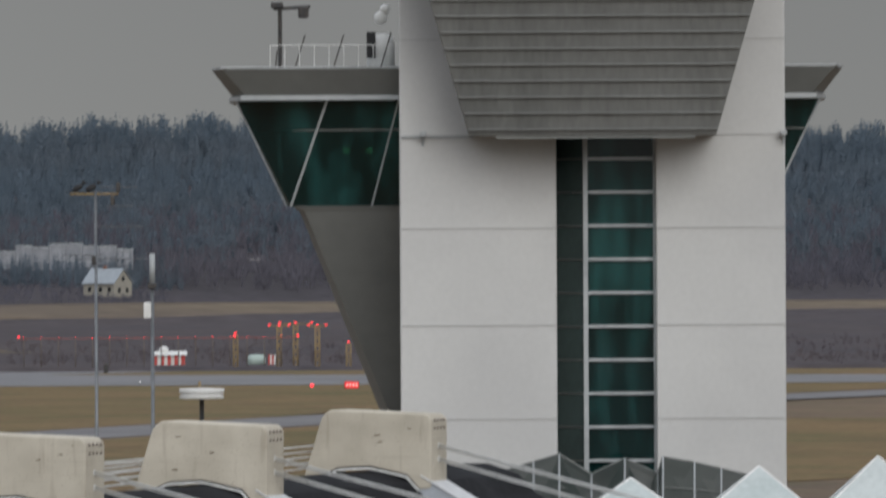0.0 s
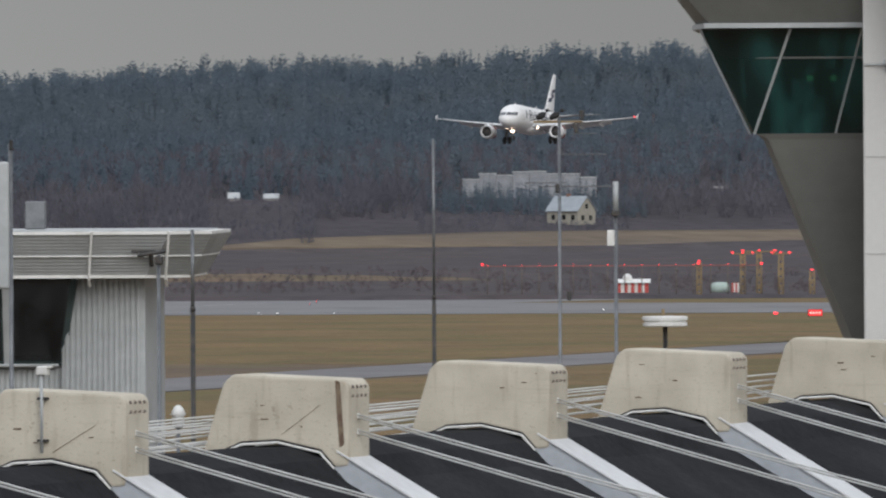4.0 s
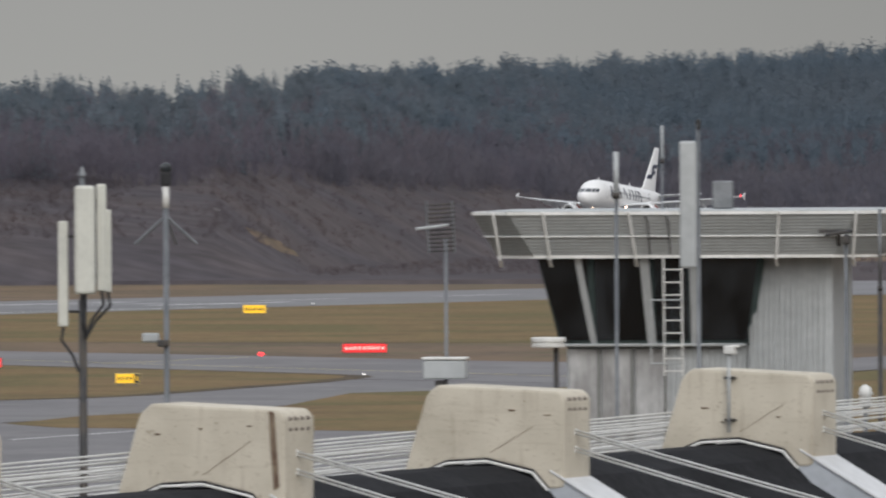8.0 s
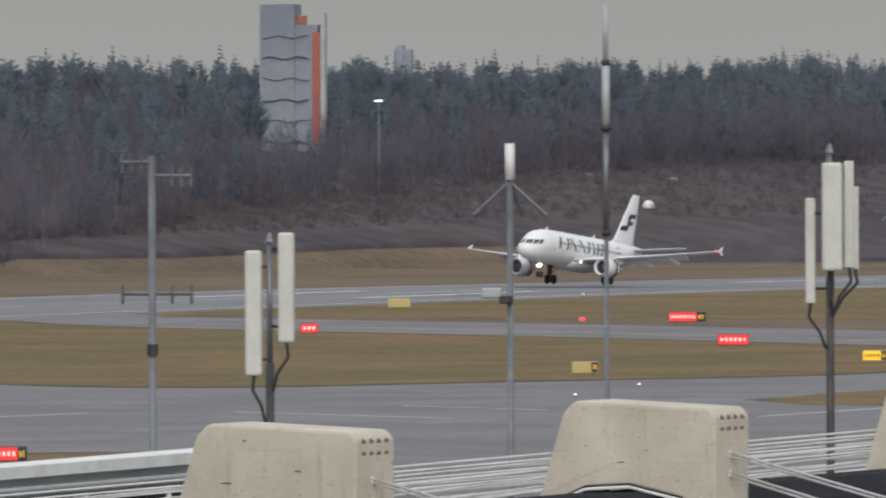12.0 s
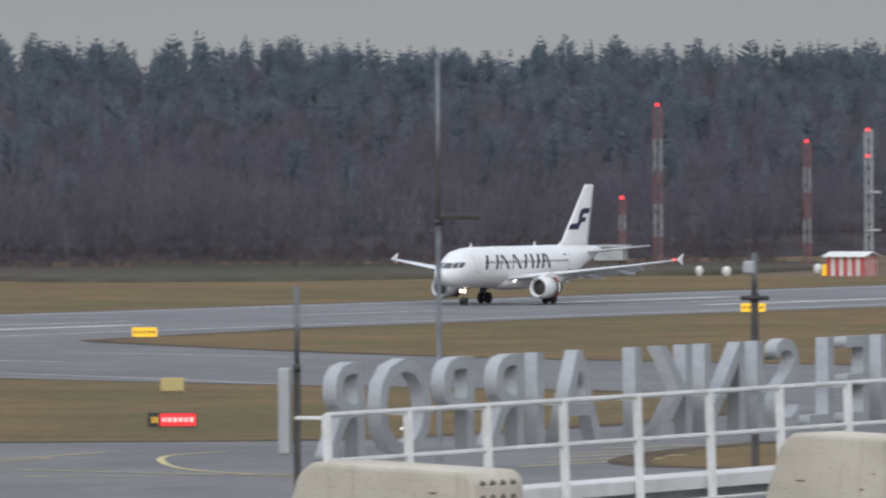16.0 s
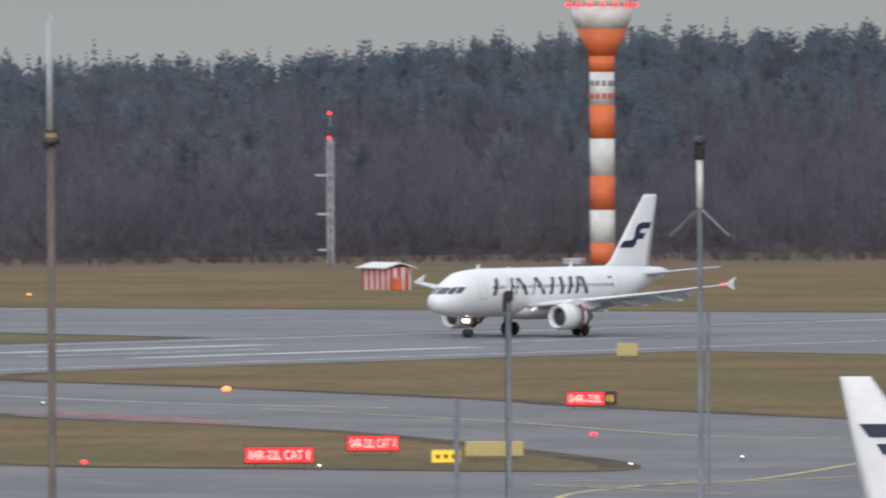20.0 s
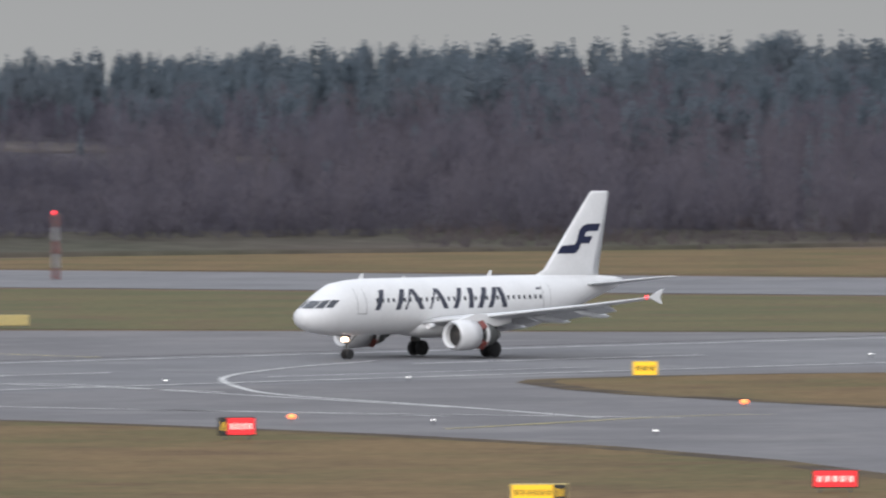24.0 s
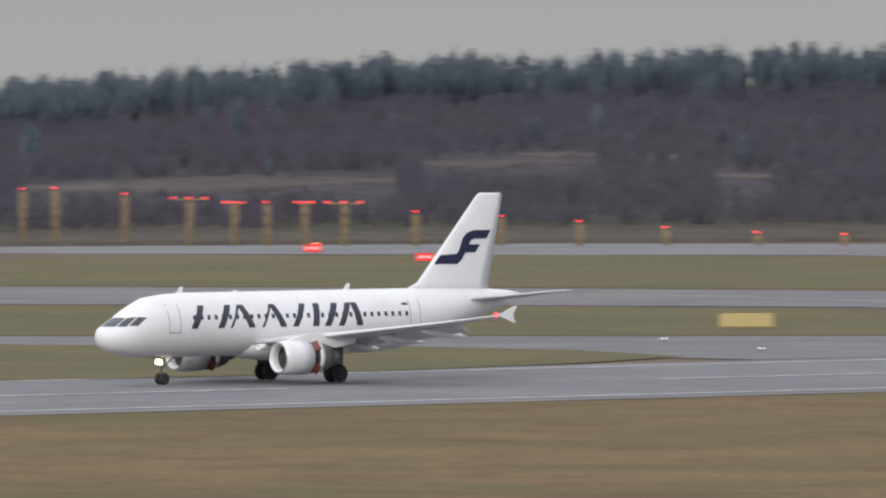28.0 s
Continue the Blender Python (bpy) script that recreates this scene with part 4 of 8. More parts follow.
def build_aircraft():
    ac = thing("airliner", "white twin-engined jet airliner with dark lettering and a navy tail mark", "airplane")
    bm = B()
    st = [0, 0.12, 0.35, 0.8, 1.5, 2.4, 3.6, 5.0, 6.5, 9, 12, 15, 18, 21.5, 24.0, 26.5, 29.0, 31.2, 32.9, 33.84]
    rings = []
    for s in st:
        w, h, c = fus(s)
        rings.append([Vector((NOSE - s, w * math.cos(2 * math.pi * i / 28), c + h * math.sin(2 * math.pi * i / 28))) for i in range(28)])
    skin(bm, rings)
    bmesh.ops.recalc_face_normals(bm, faces=bm.faces[:])
    hull = part("fuselage", bm, AIR_WHITE, ac, "white painted fuselage", True)
    bm = B()
    belly = []
    for s, w, h in ((10.0, 0.4, 0.3), (11.2, 1.5, 0.75), (13, 1.95, 0.95), (17, 1.95, 0.95), (19, 1.5, 0.75), (20.6, 0.4, 0.3)):
        belly.append([Vector((NOSE - s, w * math.cos(2 * math.pi * i / 16), 2.35 + h * math.sin(2 * math.pi * i / 16))) for i in range(16)])
    skin(bm, belly)
    bmesh.ops.recalc_face_normals(bm, faces=bm.faces[:])
    part("belly_fairing", bm, AIR_WHITE, hull, "", True)
    # cockpit panes: a windscreen from the centre post round to two side panes
    def nose_station(y, z):
        lo, hi = 0.3, 6.5
        for _ in range(30):
            mid = (lo + hi) / 2
            w, h, c = fus(mid)
            lo, hi = (lo, mid) if (y / w) ** 2 + ((z - c) / h) ** 2 < 1 else (mid, hi)
        return hi
    for side in (-1, 1):
        for y0, y1, z0, z1, z2 in ((0.05, 0.80, 3.80, 4.36, 4.34), (0.86, 1.20, 3.80, 4.34, 4.40), (1.25, 1.50, 3.84, 4.40, 4.36)):
            bm = B()
            rows = []
            for i in range(5):
                y = y0 + (y1 - y0) * i / 4
                top = z1 + (z2 - z1) * i / 4
                rows.append([bm.verts.new((NOSE - nose_station(y, z) + 0.02, side * (y + 0.012), z + 0.01)) for z in (z0 + (top - z0) * j / 4 for j in range(5))])
            for p, q in zip(rows, rows[1:]):
                for j in range(4):
                    bm.faces.new((p[j], q[j], q[j + 1], p[j + 1]))
            bmesh.ops.recalc_face_normals(bm, faces=bm.faces[:])
            part("cockpit_window", bm, PANE, hull, "dark grey cockpit window that mirrors the sky", True)
    # cabin windows, one mesh shared by all on a side
    for side in (-1, 1):
        first = None
        for i in range(31):
            s = 6.3 + 0.533 * i * 1.06
            if first is None:
                bm = B()
                patch(bm, s - 0.115, s + 0.115, 4.16, 4.46, side, 0, 0.014, 2)
                first = part("cabin_window", bm, PANE, hull)
                s_first = s
            else:
                again(first, "cabin_window", Matrix.Translation((s_first - s, 0, 0)), hull)
        for s in (4.35, 23.6):
            bm = B()
            for a in (0, 0.84):
                patch(bm, s + a, s + a + 0.035, 3.35, 5.2, side, 0, 0.013)
            patch(bm, s, s + 0.87, 3.33, 3.38, side, 0, 0.013, 1)
            part("cabin_door", bm, GREY_METAL, hull, "thin grey outline of a cabin door")
        # livery bars along the hull in place of lettering: most lean back, some forward
        for s0, wide, lean in ((6.0, 0.50, 0.74), (8.1, 0.50, 0.74), (9.08, 0.20, 0.74), (10.6, 0.50, -0.8), (11.6, 0.20, 0.74), (13.1, 0.50, -0.8),
                               (14.05, 0.46, 0.74), (15.65, 0.50, 0.2), (16.6, 0.50, 0.74), (17.7, 0.46, 0.74), (19.2, 0.50, -0.35)):
            bm = B()
            patch(bm, s0, s0 + wide, 3.6, 5.08, side, lean, 0.016, 6)
            part("livery_bar", bm, LETTER_GREY, hull, "dark navy slanted bar along the fuselage")
        bm = B()
        patch(bm, 23.0, 23.5, 4.85, 5.0, side, 0, 0.015, 1)
        part("registration_bar", bm, LETTER_GREY, hull)
    # wings
    for side in (-1, 1):
        bm = B()
        rings = []
        for le, ch, th, y, z in ((10.9, 7.0, 0.13, 1.2, 2.55), (12.6, 5.4, 0.125, 4.2, 2.86), (13.9, 4.1, 0.12, 6.4, 3.12), (17.2, 2.6, 0.11, 12.5, 3.85), (19.3, 1.55, 0.10, 16.75, 4.42)):
            r = airfoil(le, ch, th, side * y, z)
            rings.append(r)
        skin(bm, rings)
        bmesh.ops.recalc_face_normals(bm, faces=bm.faces[:])
        wing = part("wing", bm, AIR_GREY, ac, "pale grey swept wing", True)
        for a, b in (((17.25, 2.1, 2.5), (17.5, 6.2, 2.95)), ((17.6, 6.5, 2.98), (19.3, 12.6, 3.72))):
            bm = B()
            rr = []
            for (s, y, z), ch in ((a, 1.8), (b, 1.2)):
                rr.append([Vector((NOSE - s + 0.2, side * y, z + 0.12)), Vector((NOSE - s + 0.2, side * y, z - 0.06)), Vector((NOSE - s - ch * 0.85, side * y, z - ch * 0.30)), Vector((NOSE - s - ch * 0.83, side * y, z - ch * 0.26)), Vector((NOSE - s - ch * 0.35, side * y, z + 0.02))])
            skin(bm, rr)
            bmesh.ops.recalc_face_normals(bm, faces=bm.faces[:])
            part("flap", bm, AIR_GREY, wing, "lowered grey trailing flap")
        for y, s, z in ((4.3, 15.6, 2.55), (7.9, 16.6, 3.0), (11.0, 17.6, 3.4)):
            bm = B()
            skin(bm, [[Vector((NOSE - s - q, side * y + r * math.cos(2 * math.pi * i / 10), z - q * 0.12 + 1.3 * r * math.sin(2 * math.pi * i / 10))) for i in range(10)] for q, r in ((0, 0.03), (0.6, 0.16), (1.8, 0.22), (3.0, 0.15), (3.7, 0.03))])
            bmesh.ops.recalc_face_normals(bm, faces=bm.faces[:])
            part("flap_fairing", bm, AIR_GREY, wing, "", True)
        bm = B()
        slab(bm, [(0, 0), (-1.2, 0), (-1.6, 0.58), (-1.35, 0.58)], 0.05, Matrix.Translation((NOSE - 19.4, side * 16.78 + 0.025, 4.45)) @ Matrix.Rotation(math.pi / 2, 4, "X"))
        slab(bm, [(0, 0), (-1.2, 0), (-1.45, -0.48), (-1.25, -0.48)], 0.05, Matrix.Translation((NOSE - 19.4, side * 16.78 + 0.025, 4.45)) @ Matrix.Rotation(math.pi / 2, 4, "X"))
        part("wingtip_fence", bm, AIR_WHITE, wing, "small white wingtip fence")
        if side > 0:
            bm = B()
            bmesh.ops.create_icosphere(bm, subdivisions=2, radius=0.16, matrix=Matrix.Translation((NOSE - 19.45, 16.55, 4.46)))
            part("navigation_light", bm, LAMP_RED, wing, "glowing red wingtip light")
        # engine
        m = Matrix.Translation((NOSE - 10.1, side * 5.75, 1.72)) @ Matrix.Rotation(-math.pi / 2, 4, "Y")
        bm = B()
        lathe(bm, ((0.80, 0.25), (0.86, 0.06), (0.94, 0.0), (1.02, 0.06), (1.10, 0.5), (1.12, 1.2), (1.06, 2.2), (1.04, 2.2), (0.85, 1.9), (0.8, 0.9), (0.80, 0.25)), 28, m, False)
        bmesh.ops.recalc_face_normals(bm, faces=bm.faces[:])
        nac = part("engine_cowl", bm, AIR_WHITE, ac, "white engine cowl", True)
        bm = B()
        lathe(bm, ((0.93, 0.0), (0.965, -0.015), (1.01, 0.05), (1.035, 0.16), (1.02, 0.16), (0.90, 0.1), (0.88, 0.06), (0.93, 0.0)), 28, m, False)
        part("inlet_lip", bm, BARE_METAL, nac, "bare metal inlet lip", True)
        bm = B()
        lathe(bm, ((0.82, 0.62), (0.82, 0.6), (0.30, 0.55), (0.02, 0.3), (0.02, 0.66)), 24, m)
        part("fan", bm, DARK_METAL, nac, "dark fan disc", True)
        bm = B()
        lathe(bm, ((0.98, 2.15), (0.98, 2.78), (0.5, 2.78), (0.5, 2.15)), 24, m)
        part("reverser_gap", bm, DARK, nac, "dark open thrust reverser slot")
        bm = B()
        lathe(bm, ((0.98, 2.62), (1.02, 2.66), (0.92, 3.3), (0.74, 3.95), (0.70, 3.95), (0.8, 3.2)), 28, m)
        lathe(bm, ((0.48, 3.6), (0.46, 4.3), (0.34, 4.75), (0.3, 4.75), (0.3, 3.6)), 20, m)
        ring = lathe(B(), ((0.98, 2.70), (1.05, 2.72), (1.03, 3.02), (0.96, 3.04)), 28, m)
        part("cowl_ring", ring, AIR_WHITE, nac, "white ring behind the reverser", True)
        part("exhaust_cowl", bm, GREY_METAL, nac, "grey exhaust cowl", True)
        for k in range(4):
            a = math.pi / 4 + k * math.pi / 2
            bm = B()
            box(bm, 0, 0, 0, 0.05, 0.75, 0.62, 0.02, m @ Matrix.Rotation(a, 4, "Z") @ Matrix.Translation((1.02, 0, 2.42)) @ Matrix.Rotation(0.5, 4, "Y"))
            part("reverser_door", bm, REVERSER_RED, nac, "open thrust reverser door")
        bm = B()
        skin(bm, [[Vector((NOSE - s, side * 5.75 + y, z)) for y, z in ((-0.16, z0), (0.16, z0), (0.16, z1), (-0.16, z1))] for s, z0, z1 in ((10.9, 2.7, 2.85), (12.4, 2.6, 3.25), (14.6, 2.3, 3.15), (16.2, 2.6, 2.9))])
        bmesh.ops.recalc_face_normals(bm, faces=bm.faces[:])
        part("pylon", bm, AIR_WHITE, nac, "white engine pylon")
        # tailplane
        bm = B()
        skin(bm, [airfoil(28.7, 3.4, 0.10, side * 0.5, 5.05), airfoil(32.2, 1.35, 0.09, side * 6.2, 5.68)])
        bmesh.ops.recalc_face_normals(bm, faces=bm.faces[:])
        part("tailplane", bm, AIR_GREY, ac, "grey tailplane", True)
        # main gear
        bm = B()
        tube(bm, (0.1, side * 3.6, 2.7), (0, side * 3.8, 0.58), 0.13, 0.11)
        tube(bm, (0, side * 3.75, 1.3), (0, side * 2.2, 2.3), 0.07)
        tube(bm, (0, side * 3.25, 0.58), (0, side * 4.35, 0.58), 0.09)
        box(bm, 0.05, side * 4.02, 1.75, 1.0, 0.04, 1.35, 0.01)
        gear = part("main_gear", bm, GREY_METAL, ac, "grey main landing gear leg")
        for dy in (-0.42, 0.42):
            bm = B()
            mm = Matrix.Translation((0, side * 3.8 + dy, 0.58)) @ Matrix.Rotation(math.pi / 2, 4, "X")
            lathe(bm, ((0.28, -0.2), (0.5, -0.21), (0.57, -0.13), (0.58, 0), (0.57, 0.13), (0.5, 0.21), (0.28, 0.2)), 20, mm)
            part("tyre", bm, DARK, gear, "black tyre", True)
            bm = B()
            lathe(bm, ((0.05, -0.17), (0.29, -0.19), (0.29, 0.19), (0.05, 0.17)), 16, mm)
            part("rim", bm, PALE_METAL, gear, "", True)
    # nose gear
    bm = B()
    tube(bm, (NOSE - 4.85, 0, 2.2), (NOSE - 5.07, 0, 0.39), 0.09, 0.08)
    tube(bm, (NOSE - 5.07, -0.3, 0.39), (NOSE - 5.07, 0.3, 0.39), 0.06)
    tube(bm, (NOSE - 5.0, 0, 1.0), (NOSE - 6.3, 0, 2.0), 0.05)
    for y in (-0.42, 0.42):
        box(bm, NOSE - 4.1, y, 1.95, 1.1, 0.03, 0.4, 0.01)
    gear = part("nose_gear", bm, GREY_METAL, ac, "grey nose landing gear leg")
    for dy in (-0.24, 0.24):
        bm = B()
        mm = Matrix.Translation((NOSE - 5.07, dy, 0.39)) @ Matrix.Rotation(math.pi / 2, 4, "X")
        lathe(bm, ((0.16, -0.1), (0.33, -0.11), (0.38, -0.05), (0.39, 0), (0.38, 0.05), (0.33, 0.11), (0.16, 0.1)), 18, mm)
        part("tyre", bm, DARK, gear, "black tyre", True)
    for dy, z, r in ((-0.17, 1.46, 0.15), (0.17, 1.46, 0.15)):
        bm = B()
        bmesh.ops.create_icosphere(bm, subdivisions=2, radius=r * 1.2, matrix=Matrix.Translation((NOSE - 4.82, dy, z)) @ Matrix.Diagonal((0.7, 1, 1, 1)))
        part("taxi_lamp", bm, LAMP_WARM, gear, "glowing warm nose gear lamp")
    for side in (-1, 1):
        bm = B()
        bmesh.ops.create_icosphere(bm, subdivisions=2, radius=0.19, matrix=Matrix.Translation((NOSE - 11.25, side * 2.6, 2.36)) @ Matrix.Diagonal((0.4, 1, 1, 1)))
        lamp = part("landing_lamp", bm, LAMP_WARM, hull, "glowing warm wing root lamp")
        # added tube hides the lamp from the side; the wing has no such part
        bm = B()
        q = Vector((NOSE - 11.4, side * 2.6, 2.36))
        lathe(bm, ((0.20, 0.0), (0.20, -0.6), (0.185, -0.6), (0.185, -0.02)), 16, Matrix.Translation(q) @ Matrix.Rotation(-math.pi / 2, 4, "Y"))
        part("added_lamp_blind", bm, AIR_WHITE, lamp, "white tube added to hide the lamp from the side", True)
    # fin
    bm = B()

    def fin_ring(le, ch, th, z):
        pts = []
        for p in airfoil(le, ch, th, 0, 0):
            pts.append(Vector((p.x, p.z, z)))
        return pts
    fin_rings = [fin_ring(23.8, 7.5, 0.05, 5.5), fin_ring(25.5, 5.85, 0.085, 6.25), fin_ring(30.35, 2.15, 0.085, 11.85), fin_ring(30.6, 1.8, 0.06, 12.05)]
    skin(bm, fin_rings)
    bmesh.ops.recalc_face_normals(bm, faces=bm.faces[:])
    fin = part("tail_fin", bm, AIR_WHITE, ac, "white swept tail fin with a navy mark", True)
    for side in (-1, 1):
        # the mark: a swept bar with two short arms, as one plain shape that lies on the fin
        bm = B()
        vs = []
        for d, z in ((26.8, 7.19), (28.6, 7.19), (29.0, 7.5), (29.25, 7.93), (30.1, 7.93), (30.5, 8.44), (29.6, 8.44), (29.75, 8.72), (30.05, 8.83), (31.05, 8.83),
                     (31.42, 9.37), (30.0, 9.37), (29.45, 9.2), (29.12, 8.86), (28.8, 8.06), (28.55, 7.84), (27.3, 7.76)):
            z += 0.24
            k = (z - 6.25) / 5.6
            lead, chord = 25.5 + 4.85 * k, 5.85 - 3.7 * k
            t = 1 - min(max((d - lead) / chord, 0.0), 1.0) ** (1 / 1.4)
            vs.append(bm.verts.new((NOSE - d, side * (0.03 + 0.085 * chord * (1.2 if side > 0 else 0.8) * (1 - t) ** 0.7 * t ** 0.5), z)))
        f = bm.faces.new(vs)
        f.normal_update()
        if f.normal.y * side < 0:
            f.normal_flip()
        bmesh.ops.triangulate(bm, faces=[f])
        ext = bmesh.ops.extrude_face_region(bm, geom=bm.faces[:])
        for v in ext["geom"]:
            if isinstance(v, bmesh.types.BMVert):
                v.co.y += side * 0.03
        part("tail_mark", bm, NAVY, fin, "navy blue swept tail mark")
    # aerials
    for s, h in ((6.2, 0.4), (19.5, 0.42), (10.5, 0.12)):
        bm = B()
        slab(bm, [(0, 0), (-0.5, 0), (-0.55, h), (-0.32, h)], 0.04, Matrix.Translation((NOSE - s, 0.02, 5.86)) @ Matrix.Rotation(math.pi / 2, 4, "X"))
        part("aerial", bm, AIR_WHITE, hull)
    return ac


REVERSER_RED = mat("dark_red_reverser_paint", (0.20, 0.045, 0.035), 0.6, second=(0.12, 0.04, 0.035), scale=2, detail=0.2)
airliner = build_aircraft()


# ---- the terminal's roof: a row of concrete saddles that carry stay cables over a black membrane ----
ROW_AWAY = Vector((0.2863, 0.9581, 0))
ROW_OUT = Vector((0.9581, -0.2863, 0))


def row_pose(k):
    """The front top corner of saddle k: x along the saddle, y away from the lens, z up."""
    p = Vector((-1.763 - 2.4509 * k, 177.63 - 8.2028 * k, 17.14 - 0.023 * k))
    return Matrix.Translation(p) @ Matrix(((ROW_OUT.x, ROW_AWAY.x, 0, 0), (ROW_OUT.y, ROW_AWAY.y, 0, 0), (0, 0, 1, 0), (0, 0, 0, 1)))


def rounded(outline, r, k=3):
    """The outline with its corners rounded."""
    out = []
    n = len(outline)
    for i in range(n):
        a, p, b = (Vector(outline[j % n]) for j in (i - 1, i, i + 1))
        u, w = (a - p), (b - p)
        q = min(r, u.length * 0.4, w.length * 0.4)
        u, w = p + u.normalized() * q, p + w.normalized() * q
        for j in range(k + 1):
            t = j / k
            out.append(tuple(u.lerp(p, t).lerp(p.lerp(w, t), t)))
    return out


def build_saddle(k):
    rng = random.Random(k)
    sad = thing("roof_saddle", "weathered cream concrete roof saddle with cable sockets and stains", "roof saddle", "saddles along the roof", "", row_pose(k))
    front = [(-0.03, 0.0), (1.56, -0.07), (1.64, -0.16), (1.63, -1.24), (1.42, -1.26), (1.22, -1.03), (0.62, -0.90), (0.12, -0.93), (-0.12, -1.04), (-0.47, -1.07), (-0.17, -0.12)]
    front = rounded(front, 0.06)
    turn = Matrix(((1, 0, 0, 0), (0, 0, -1, 0), (0, 1, 0, 0), (0, 0, 0, 1)))
    bm = B()
    slab(bm, front, 0.86, Matrix.Translation((0, 0.86, 0)) @ turn)
    es = [e for e in bm.edges if e.is_manifold and abs(e.verts[0].co.y - e.verts[1].co.y) < 1e-4 and e.calc_face_angle(0) > 1.0]
    bmesh.ops.bevel(bm, geom=es, offset=0.035, segments=2, affect="EDGES", profile=0.6)
    body = part("body", bm, CONCRETE, sad, "cream concrete block")
    # two end rows of cable sockets: lipped stubs, the holes' shade put into colour
    sock = None
    for z in (-0.20, -0.32):
        for i in range(4):
            m = Matrix.Translation((1.625, 0.16 + 0.17 * i, z))
            if sock is None:
                bm = B()
                tube(bm, (-0.03, 0, 0.02), (0.012, 0, 0), 0.045, seg=10)
                sock = part("cable_socket", bm, SOCKET_SHADE, body, "cable socket, its hole's shadow put into the colour")
                sock.matrix_basis = m
            else:
                again(sock, "cable_socket", m, body)
    # flashing that follows the arch over the membrane
    rim = [(-0.18, -1.07), (0.10, -0.955), (0.62, -0.925), (1.23, -1.06), (1.43, -1.28)]
    bm = B()
    for a, b in zip(rim, rim[1:]):
        tube(bm, (a[0], -0.03, a[1]), (b[0], -0.03, b[1]), 0.018, seg=6)
    part("flashing", bm, WHITE_STEEL, sad, "thin pale flashing strip")
    bm = B()
    for a, b in zip(rim, rim[1:]):
        tube(bm, (a[0], -0.012, a[1] + 0.028), (b[0], -0.012, b[1] + 0.028), 0.016, seg=6)
    part("seal", bm, DARK, sad, "black ragged seal under the block")
    # stains, pits and small fixings
    for i in range(3):
        x, z = rng.uniform(0.05, 1.5), rng.uniform(-0.75, -0.15)
        bm = B()
        box(bm, x, -0.006, z, rng.uniform(0.02, 0.11), 0.012, rng.uniform(0.01, 0.022), 0.004)
        part("fixing", bm, STAIN, body, "small rusty fixing")
    if k in (3, 6):
        bm = B()
        x = 1.44 if k in (3, 6) else 0.52
        slab(bm, rounded([(x, -0.08), (x + 0.07, -0.1), (x + 0.13, -0.95), (x + 0.06, -1.0), (x + 0.02, -0.5)], 0.02), 0.004, Matrix.Translation((0, 0.0, 0)) @ turn)
        part("water_stain", bm, STAIN, body, "dark brown streak of damp")
    if k in (3, 4, 5, 6):
        bm = B()
        tube(bm, (0.62 + 0.05 * (k % 2), -0.006, -0.82), (1.22, -0.006, -0.42 - 0.04 * (k % 3)), 0.0035, seg=5)
        part("crack_seal", bm, STAIN, body, "thin dark sealed crack")
    if k == 4:
        bm = B()
        tube(bm, (0.52, -0.10, -0.82), (0.52, -0.10, 0.22), 0.022, seg=8)
        post = part("aerial_post", bm, PALE_METAL, sad, "thin grey post clamped to the block", True)
        for z in (-0.12, -0.66):
            part("clamp", box(B(), 0.52, -0.05, z, 0.13, 0.12, 0.035, 0.006), DARK_METAL, post, "dark clamp")
        part("lamp_box", box(B(), 0.54, -0.10, 0.24, 0.15, 0.12, 0.11, 0.015), WHITE_STEEL, post, "small white box")
        part("lamp_lid", box(B(), 0.60, -0.10, 0.285, 0.12, 0.10, 0.03, 0.01), WHITE_STEEL, post)
    # lower steel beam with a pale top that carries on down the roof
    down = Vector((0.865, 0, -0.502))
    bm = B()
    a, b = Vector((1.42, 0, -1.10)), Vector((1.42, 0, -1.10)) + 15 * down
    up = Vector((0.502, 0, 0.865))
    skin(bm, [[c + Vector((0, y, 0)) + up * h for y, h in ((0.02, -0.5), (0.84, -0.5), (0.84, 0.06), (0.02, 0.06))] for c in (a, b)])
    bmesh.ops.recalc_face_normals(bm, faces=bm.faces[:])
    part("roof_beam", bm, BEAM_BLUE, sad, "pale blue-grey steel roof beam")
    bm = B()
    skin(bm, [[c + Vector((0, y, 0)) + up * h for y, h in ((-0.02, 0.062), (0.88, 0.062), (0.88, 0.085), (-0.02, 0.085))] for c in (a, b)])
    bmesh.ops.recalc_face_normals(bm, faces=bm.faces[:])
    part("beam_cap", bm, PALE_CAP, sad, "pale sheet-metal beam cap")
    bm = B()
    a, b = Vector((-0.05, 0, -1.0)), Vector((-0.05, 0, -1.0)) + 9 * Vector((-0.865, 0, -0.502))
    skin(bm, [[c + Vector((0, y, h)) for y, h in ((0.02, -0.45), (0.84, -0.45), (0.84, 0.12), (0.02, 0.12))] for c in (a, b)])
    bmesh.ops.recalc_face_normals(bm, faces=bm.faces[:])
    part("roof_beam", bm, BEAM_BLUE, sad, "pale blue-grey steel roof beam")
    # stay cables: two pairs on the near side, a fan of single ones on the far side
    for z, y0 in ((-0.54, 0.36), (-0.58, 0.36), (-0.75, 0.36), (-0.79, 0.36)):
        bm = B()
        a = Vector((1.58, y0, z))
        tube(bm, a, a + Vector((30, 0, -0.255 * 30 - (0.5 if z < -0.65 else 0))), 0.0155, seg=6)
        part("stay_cable", bm, CABLE, sad, "pale sheathed stay cable", True)
        bm = B()
        tube(bm, a + Vector((0.02, 0, 0)), a + Vector((0.07, 0, -0.018)), 0.022, seg=8)
